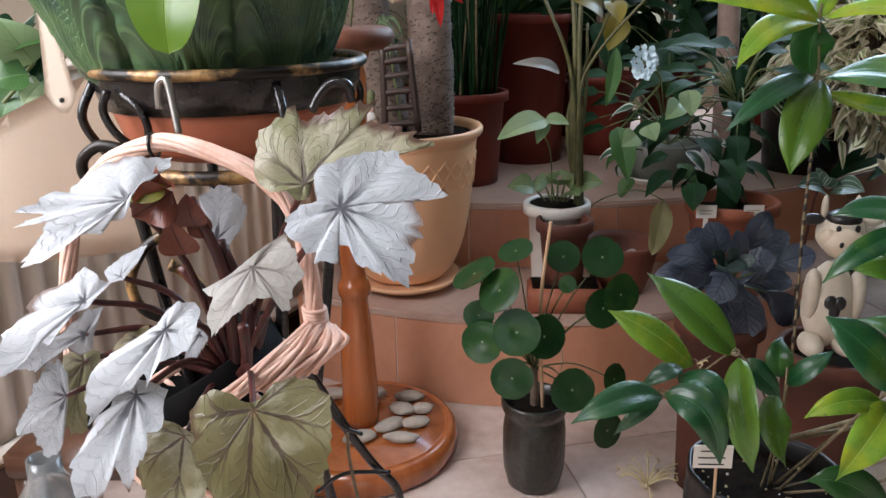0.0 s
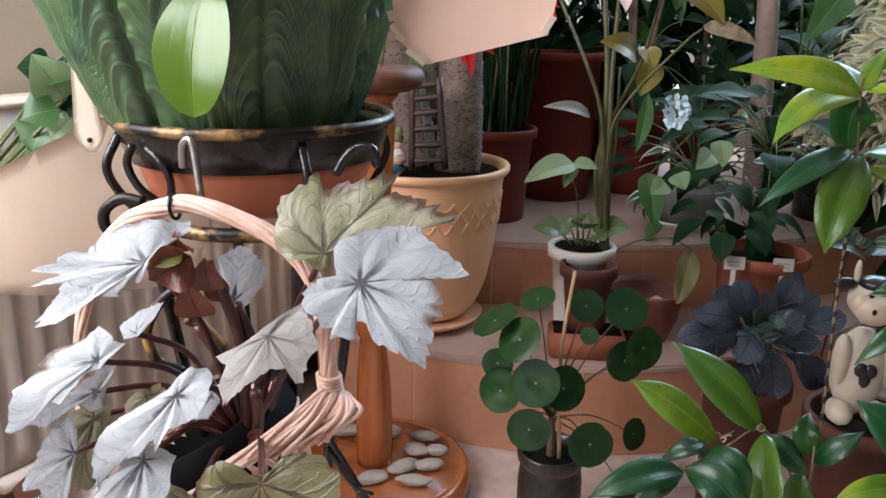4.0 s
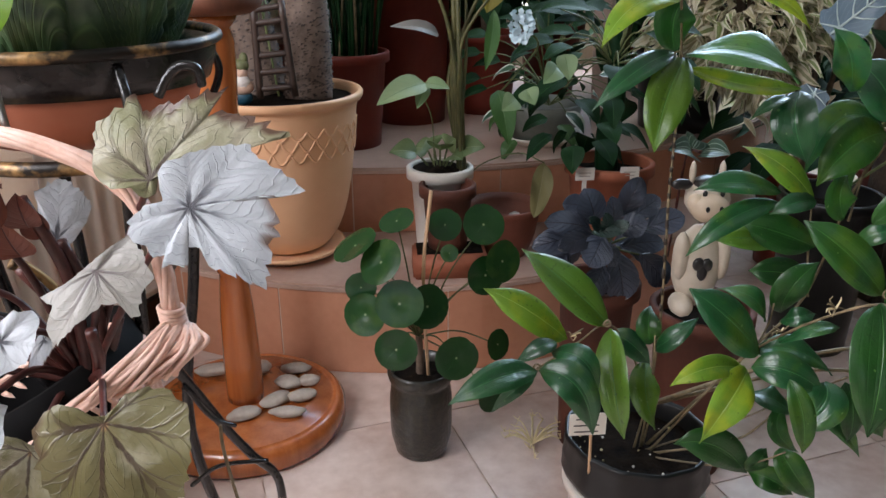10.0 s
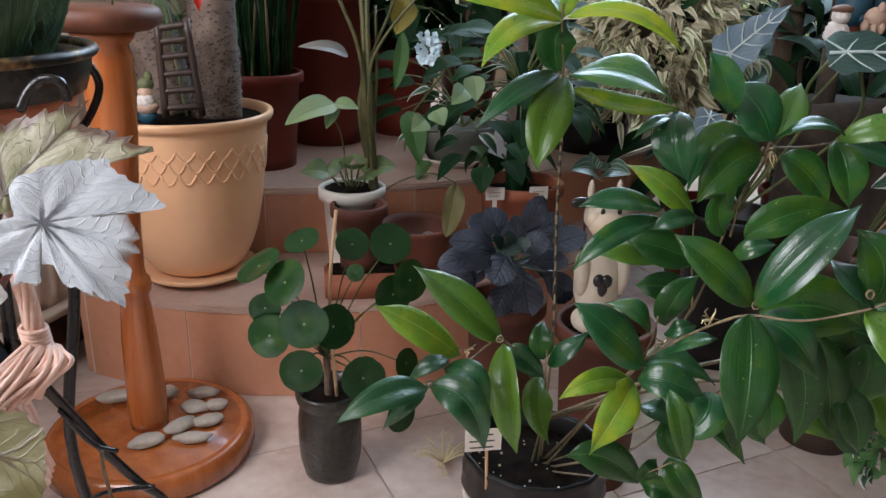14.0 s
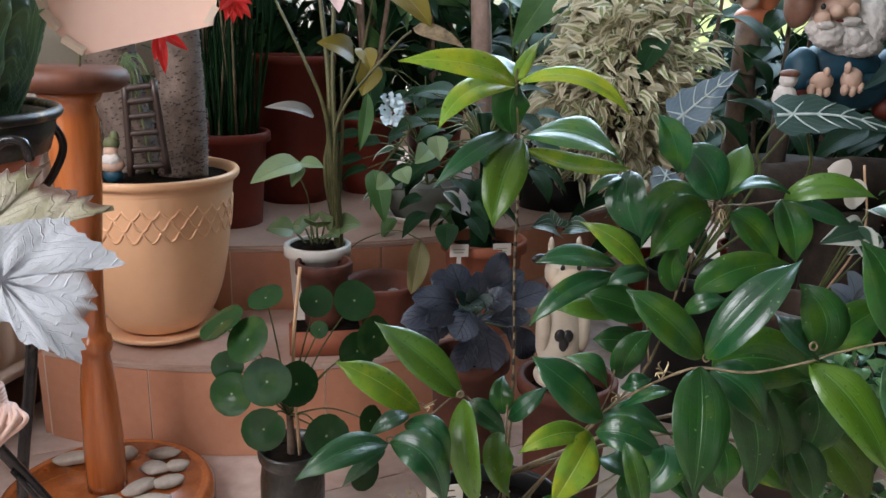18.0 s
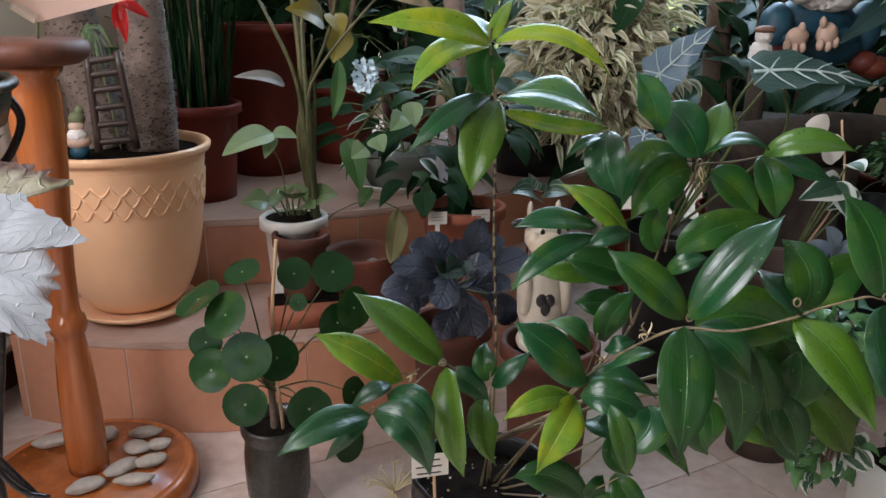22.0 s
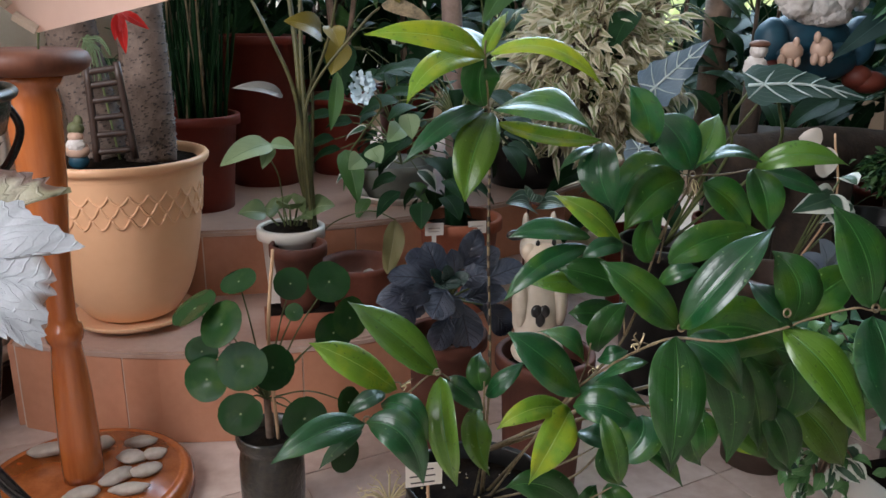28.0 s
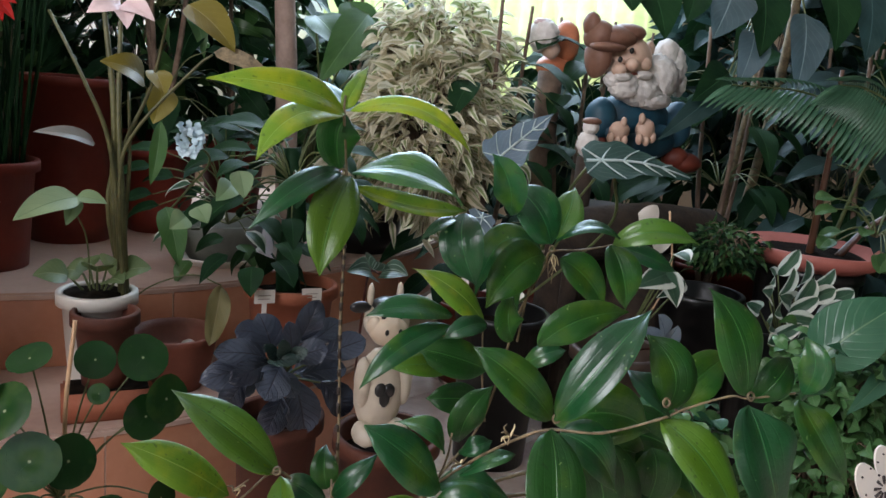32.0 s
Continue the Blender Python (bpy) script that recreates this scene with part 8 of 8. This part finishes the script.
for p, q, w, mt in (((1.341, 1.320, 0.948), (1.260, 1.270, 0.839), 0.105, SHEENLEAF),
                    ((1.548, 1.320, 0.918), (1.503, 1.270, 0.758), 0.092, SHEENLEAF),
                    ((1.133, 1.320, 0.926), (1.146, 1.270, 0.827), 0.088, DARKLEAF),
                    ((1.371, 1.320, 0.761), (1.161, 1.270, 0.642), 0.057, DUSKY),
                    ((1.416, 1.320, 0.864), (1.342, 1.270, 0.757), 0.073, SHEENLEAF),
                    ((1.415, 1.320, 0.963), (1.388, 1.270, 0.817), 0.097, DARKLEAF),
                    ((1.615, 1.320, 0.989), (1.596, 1.270, 0.848), 0.095, DARKLEAF),
                    ((1.243, 1.320, 0.930), (1.190, 1.270, 0.860), 0.065, DARKLEAF),
                    ((1.363, 1.320, 0.781), (1.232, 1.270, 0.719), 0.080, DARKLEAF),
                    ((1.069, 1.320, 0.918), (1.064, 1.270, 0.866), 0.072, DARKLEAF),
                    ((1.730, 1.320, 0.992), (1.692, 1.270, 0.834), 0.098, DUSKY)):
    leaf(p, q, w, mt, 0.08, (-0.2, -0.9, 0.5), ovate, rub)
    under(rub, part("stalk", tube([(1.74, 1.58, 1.15), p], 0.003, 0.002, 6, 3), STEM_GRN))


# dark leafy plants that fill the back of the podium
def back_plant(centre, n, reach, size, mat, seed, label):
    ob = thing("background_plant", centre, label, "plant", "dark plants at the back")
    c = Vector(centre)
    under(ob, part("pot", lathe(pot_profile(0.09, 0.07, 0.2), 24, c), DARKRED, None, "dark plastic pot"))
    for k in range(3):
        e = Vector((0.05 * math.cos(2.1 * k), 0.05 * math.sin(2.1 * k), 0))
        under(ob, part("stem", tube([c + Vector((0, 0, 0.19)), c + e + Vector((0, 0, 0.5)), c + e * 1.6 + Vector((0, 0, 0.9))], 0.008, 0.004, 6), BARK))
    for h in (0.30, 0.52, 0.72):
        spray(ob, c + Vector((0, 0, h)), n, reach, size, size * 0.55, mat, seed + int(h * 100), (-0.4, 0.9), ovate, 0.6, (1, 0.8, 1), 0.12, STEM_GRN)
    return ob


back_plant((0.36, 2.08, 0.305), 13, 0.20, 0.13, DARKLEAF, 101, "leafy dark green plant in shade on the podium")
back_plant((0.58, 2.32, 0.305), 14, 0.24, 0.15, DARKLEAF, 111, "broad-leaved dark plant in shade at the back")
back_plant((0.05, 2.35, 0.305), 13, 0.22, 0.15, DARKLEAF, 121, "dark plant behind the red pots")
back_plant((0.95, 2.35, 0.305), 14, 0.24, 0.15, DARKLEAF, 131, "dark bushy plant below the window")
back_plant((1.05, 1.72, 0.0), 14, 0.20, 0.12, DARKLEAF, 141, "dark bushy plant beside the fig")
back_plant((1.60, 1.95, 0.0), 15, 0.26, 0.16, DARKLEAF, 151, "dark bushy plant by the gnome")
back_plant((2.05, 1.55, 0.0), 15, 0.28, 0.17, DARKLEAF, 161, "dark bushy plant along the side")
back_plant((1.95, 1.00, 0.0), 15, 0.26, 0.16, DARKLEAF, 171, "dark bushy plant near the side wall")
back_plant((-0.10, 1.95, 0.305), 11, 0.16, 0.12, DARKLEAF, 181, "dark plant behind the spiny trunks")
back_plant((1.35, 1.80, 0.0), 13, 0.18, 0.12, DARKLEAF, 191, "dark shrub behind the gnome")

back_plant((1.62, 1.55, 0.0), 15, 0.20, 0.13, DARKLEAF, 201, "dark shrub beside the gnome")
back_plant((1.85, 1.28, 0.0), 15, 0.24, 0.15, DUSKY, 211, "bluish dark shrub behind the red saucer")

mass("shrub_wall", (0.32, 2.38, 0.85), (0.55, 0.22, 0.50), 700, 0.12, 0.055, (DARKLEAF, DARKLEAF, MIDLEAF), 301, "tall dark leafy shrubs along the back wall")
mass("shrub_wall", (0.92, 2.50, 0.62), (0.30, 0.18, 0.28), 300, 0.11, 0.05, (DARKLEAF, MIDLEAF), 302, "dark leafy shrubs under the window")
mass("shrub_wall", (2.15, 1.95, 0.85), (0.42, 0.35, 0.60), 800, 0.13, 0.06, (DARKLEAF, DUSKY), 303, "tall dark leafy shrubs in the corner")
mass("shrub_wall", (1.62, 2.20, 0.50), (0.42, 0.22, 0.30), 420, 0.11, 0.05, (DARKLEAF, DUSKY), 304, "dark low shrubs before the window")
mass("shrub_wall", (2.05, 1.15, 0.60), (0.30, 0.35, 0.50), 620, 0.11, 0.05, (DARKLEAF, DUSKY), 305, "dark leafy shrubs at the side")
for x, y, h in ((0.32, 2.38, 0.6), (0.92, 2.50, 0.5), (2.15, 1.95, 0.5), (1.62, 2.20, 0.35), (2.05, 1.15, 0.35)):
    plant_pot("shrub_pot", (x, y, 0.305 if x < 1.2 else 0.0), 0.11, 0.09, 0.22, DARKRED, "large dark red pot of a tall shrub")

# curtain before the window
cur = bmesh.new()
rows = []
for i in range(181):
    x = 0.95 + 1.5 * i / 180
    rows.append([cur.verts.new((x, 2.76 + 0.022 * math.sin(i * 0.62) + 0.008 * math.sin(i * 0.23), z)) for z in (0.35, 0.75, 1.10)])
for p, q in zip(rows, rows[1:]):
    for i in range(2):
        cur.faces.new((p[i], q[i], q[i + 1], p[i + 1]))
CURT = leaf_mat("green_curtain", (0.34, 0.38, 0.15), (0.50, 0.53, 0.26), (0.5, 0.5, 0.35), 0.9, "mid", 3, 0.0, thin=0.6)
tagged(part("curtain", cur, CURT), "pale yellow green curtain hanging in folds at the window", "curtain")

# ---- left side: bag planter, sign, flowers ----
bag = thing("leather_planter", (-0.447, 0.8, 0.349), "beige leather hanging planter bag with a riveted strap", "planter bag")
bagbm = bmesh.new()
rows = []
BL, BR = Vector((-0.676, 0.8, 0.478)), Vector((-0.275, 0.83, 0.468))
for i in range(25):
    f = i / 24
    x, y = BL.x + (BR.x - BL.x) * f, 0.84 - 0.10 * math.sin(math.pi * f) + 0.02 * f
    top = 0.572 + min(0.066, max(0.0, f - 0.51) * 0.21)
    low = 0.455 + 0.012 * math.cos(math.pi * f)
    rows.append([bagbm.verts.new((x, y, low + (top - low) * k / 8)) for k in range(9)])
for p, q in zip(rows, rows[1:]):
    for i in range(8):
        bagbm.faces.new((p[i], q[i], q[i + 1], p[i + 1]))
bmesh.ops.solidify(bagbm, geom=bagbm.faces, thickness=0.004)
under(bag, part("front_panel", bagbm, BAGFELT))
backbm = box((BL.x, 0.86, 0.46), (BR.x, 0.866, 0.57), 0.002)
under(bag, part("back_panel", backbm, BAGFELT), part("bottom", box((BL.x, 0.835, 0.448), (BR.x, 0.866, 0.454), 0.002), BAGFELT))
s0, s1 = Vector((-0.331, 0.735, 0.61)), Vector((-0.341, 0.74, 0.799))
strap = bmesh.new()
rows = []
for k in range(21):
    f = k / 20
    c = s0.lerp(s1, f)
    w = 0.0165 - 0.009 * min(1, f * 2.2) if f > 0.12 else 0.0160 * math.sin(math.pi / 2 * min(1, (f + 0.02) / 0.13))
    rows.append([strap.verts.new(c + Vector((w * u, -0.002, 0))) for u in (-1, -0.5, 0, 0.5, 1)])
for p, q in zip(rows, rows[1:]):
    for i in range(4):
        strap.faces.new((p[i], p[i + 1], q[i + 1], q[i]))
bmesh.ops.solidify(strap, geom=strap.faces, thickness=0.004)
strapob = part("strap", strap, BAGFELT)
rv = bmesh.new()
bmesh.ops.create_icosphere(rv, subdivisions=2, radius=0.0026, matrix=Matrix.Translation(s0 + Vector((0, -0.003, 0.012))))
under(bag, strapob)
sub(strapob, part("rivet", rv, IRON))
bagp = thing("bag_plant", (-0.62, 0.81, 0.46), "leafy green plant growing in the leather planter", "plant")
for p, q, w, mt in (((-0.403, 0.82, 0.65), (-0.421, 0.8, 0.696), 0.05, PALELEAF), ((-0.4, 0.84, 0.678), (-0.413, 0.8, 0.663), 0.05, MIDLEAF), ((-0.399, 0.8, 0.64), (-0.43, 0.78, 0.632), 0.05, MIDLEAF), ((-0.396, 0.83, 0.632), (-0.411, 0.8, 0.609), 0.04, PALELEAF), ((-0.425, 0.82, 0.627), (-0.435, 0.8, 0.594), 0.05, MIDLEAF), ((-0.418, 0.86, 0.689), (-0.399, 0.84, 0.7), 0.05, WHITEVAR), ((-0.399, 0.85, 0.659), (-0.407, 0.82, 0.627), 0.05, DARKLEAF), ((-0.44, 0.86, 0.671), (-0.465, 0.84, 0.679), 0.05, DARKLEAF), ((-0.402, 0.85, 0.677), (-0.438, 0.82, 0.642), 0.05, WHITEVAR), ((-0.41, 0.84, 0.637), (-0.435, 0.81, 0.654), 0.045, WHITEVAR), ((-0.412, 0.85, 0.624), (-0.45, 0.83, 0.581), 0.05, WHITEVAR), ((-0.441, 0.85, 0.605), (-0.477, 0.84, 0.586), 0.05, MIDLEAF)):
    leaf(p, q, w, mt, 0.12, (0.1, -0.7, 0.6), ovate, bagp)
    under(bagp, part("stalk", tube([(-0.62, 0.83, 0.46), p], 0.002), STEM_GRN))

SALMON = solid("salmon_card", (0.84, 0.56, 0.45), (0.89, 0.62, 0.51), 0.6, 0, 4, 120, 0.05)
sign = thing("salmon_sign", (0.032, 0.6, 0.722), "salmon pink card sign with pale notched edge tabs", "sign")
corners = [(-0.018, 0.6, 0.735), (-0.017, 0.6, 0.725), (0.005, 0.6, 0.707), (0.091, 0.6, 0.729), (0.099, 0.6, 0.769), (-0.021, 0.6, 0.767)]
sb = bmesh.new()
fr = [sb.verts.new(p) for p in corners]
bk = [sb.verts.new(Vector(p) + Vector((0, 0.004, 0))) for p in corners]
sb.faces.new(fr)
sb.faces.new(bk[::-1])
for k in range(6):
    sb.faces.new((fr[k], bk[k], bk[(k + 1) % 6], fr[(k + 1) % 6]))
bmesh.ops.recalc_face_normals(sb, faces=sb.faces)
board = under(sign, part("board", sb, SALMON, None, "", False))
CARDT = solid("cream_card", (0.70, 0.55, 0.42), (0.76, 0.62, 0.50), 0.6)
for a, b in (((-0.02, 0.598, 0.744), (-0.018, 0.598, 0.737)), ((-0.019, 0.598, 0.735), (-0.01, 0.598, 0.724)), ((-0.008, 0.598, 0.718), (0.005, 0.598, 0.709)), ((0.087, 0.598, 0.73), (0.094, 0.598, 0.742))):
    a, b = Vector(a), Vector(b)
    sub(board, part("edge_tab", tube([a, b], 0.0034, 0.0034, 4, 1), CARDT, None, "", False))
under(sign, part("thread", tube([(0.01, 0.602, 0.765), (0.03, 0.60, 2.6)], 0.0006, 0.0006, 5), STEEL))
REDF = leaf_mat("red_petal", (0.55, 0.012, 0.010), (0.70, 0.035, 0.025), (0.62, 0.10, 0.12), 0.4, "mid", 4, 0.03, thin=0.35)
redf = thing("red_flowers", (0.026, 0.9, 0.74), "scarlet tubular hanging flowers on a thin stem", "flower")
for base, tips in (((0.018, 0.88, 0.717), ((0.045, 0.87, 0.701), (0.021, 0.87, 0.677), (0.012, 0.87, 0.69), (0.028, 0.865, 0.709))), ((0.09, 0.9, 0.756), ((0.082, 0.89, 0.731), (0.09, 0.89, 0.729), (0.099, 0.89, 0.733), (0.108, 0.89, 0.735), (0.11, 0.89, 0.749), (0.076, 0.89, 0.741)))):
    for q in tips:
        leaf(base, q, 0.011, REDF, 0.15, (0, -0.9, 0.4), lance, redf, 0.3, "petal", 0.0, 6)
    under(redf, part("stem", tube([base, Vector(base) + Vector((-0.005, 0.03, 0.05)), Vector(base) + Vector((-0.03, 0.12, 0.09)), (-0.09, 1.10, 0.80), (-0.12, 1.13, 0.668)], 0.0012), STEM_GRN))
hair = thing("hairy_tuft", (-0.095, 1.4, 0.652), "soft grey green tuft of thread-like leaves", "plant")
rh = random.Random(2)
ho = Vector((-0.119, 1.42, 0.669))
for k in range(40):
    q = ho + Vector((rh.uniform(-0.015, 0.045), rh.uniform(-0.02, 0.01), rh.uniform(-0.075, -0.01)))
    under(hair, part("thread", tube([ho, ho.lerp(q, 0.5) + Vector((0.005, 0, 0.012)), q], 0.0008, 0.0004, 4, 3), PALELEAF))
under(hair, part("stem", tube([ho, (ho.x + 0.01, 1.46, ho.z - 0.05), (ho.x + 0.03, 1.46, 0.455)], 0.002), STEM_GRN))
GREENH = solid("painted_green_cap", (0.09, 0.10, 0.04), (0.15, 0.16, 0.07), 0.6)
figure("tiny_gnome", (((0, 0, 0), (0.016, 0.012, 0.014), BLUEC), ((0, -0.003, 0.018), (0.020, 0.014, 0.014), SKIN), ((0, -0.008, 0.026), (0.014, 0.010, 0.013), BEARD), ((0, -0.004, 0.040), (0.012, 0.011, 0.010), SKIN), ((0.001, 0, 0.052), (0.013, 0.012, 0.012), GREENH), ((0.006, 0, 0.064), (0.007, 0.007, 0.010), GREENH)),
       "tiny painted gnome in a green cap in the cream pot", "figurine", (-0.138, 1.37, 0.48))

# iron leg and wires in front of the base
ironleg = thing("iron_rods", (-0.025, 0.66, 0.24), "bent black iron rod and thin wires beside the stand", "iron rod")
under(ironleg, part("rod", tube([(-0.08, 0.58, 0.426), (-0.068, 0.6, 0.384), (-0.05, 0.62, 0.331), (-0.033, 0.635, 0.291), (-0.015, 0.65, 0.253), (-0.014, 0.655, 0.19)], 0.0042, 0.0042, 8), IRON),
      part("wire", tube([(-0.073, 0.59, 0.395), (-0.057, 0.6, 0.357), (-0.04, 0.61, 0.341)], 0.002, 0.002, 6), IRON),
      part("wire", tube([(-0.053, 0.61, 0.342), (-0.052, 0.61, 0.31), (-0.042, 0.62, 0.217)], 0.0015, 0.0015, 6), STEM_TAN),
      part("wire", tube([(-0.087, 0.62, 0.273), (-0.06, 0.62, 0.293), (-0.019, 0.63, 0.289)], 0.002, 0.002, 6), IRON))
sprig = thing("dried_sprig", (0.309, 1.034, 0), "pale dried starry sprig lying on the floor", "dried plant")
rs = random.Random(12)
sc = Vector((0.309, 1.031, 0.004))
for k in range(18):
    a = rs.uniform(0, 6.28)
    e = Vector((math.cos(a), math.sin(a), 0))
    q = sc + e * rs.uniform(0.02, 0.055) + Vector((0, 0, rs.uniform(0.002, 0.03)))
    under(sprig, part("twig", tube([sc, sc.lerp(q, 0.6) + Vector((0, 0, 0.008)), q], 0.0016, 0.0009, 5, 3), STRAW))
    for j in range(3):
        under(sprig, part("twig", tube([q, q + Vector((rs.uniform(-0.01, 0.01), rs.uniform(-0.01, 0.01), rs.uniform(0, 0.01)))], 0.0008, 0.0006, 4, 2), STRAW))

# low stool and bottle at the foot of the begonia
stool = thing("wooden_stool", (-0.36, 0.80, 0.0), "low dark brown wooden stool beside the radiator", "stool")
part("seat", box((-0.11, -0.07, 0.20), (0.11, 0.07, 0.235), 0.006), BROWNWOOD, stool)
for dx in (-0.09, 0.09):
    for dy in (-0.05, 0.05):
        part("leg", box((dx - 0.014, dy - 0.014, 0), (dx + 0.014, dy + 0.014, 0.199), 0.003), BROWNWOOD, stool)
NAVY = solid("navy_cloth", (0.012, 0.016, 0.035), (0.03, 0.035, 0.065), 0.85)
tagged(part("cloth_bundle", box((-0.36, 0.745, 0.2355), (-0.27, 0.80, 0.285), 0.015), NAVY), "folded dark navy cloth on the stool", "cloth")
PLASTIC = bpy.data.materials.new("clear_plastic")
pn, pl, pp = nodes_of(PLASTIC)
pp.inputs["Transmission Weight"].default_value, pp.inputs["Roughness"].default_value, pp.inputs["Base Color"].default_value = 0.9, 0.08, (0.85, 0.88, 0.88, 1)
bottle = thing("plastic_bottle", (-0.345, 0.62, 0.0), "clear ribbed plastic bottle on the floor", "bottle")
part("body", lathe([(0, 0.0), (0.038, 0.0)] + [(0.042 + 0.0018 * math.sin(k * 1.57), 0.006 + 0.009 * k) for k in range(26)] + [(0.030, 0.262), (0.016, 0.285), (0.015, 0.305), (0.013, 0.305), (0.013, 0.285), (0.028, 0.26), (0.039, 0.236), (0.039, 0.01), (0, 0.004)], 40), PLASTIC, bottle)
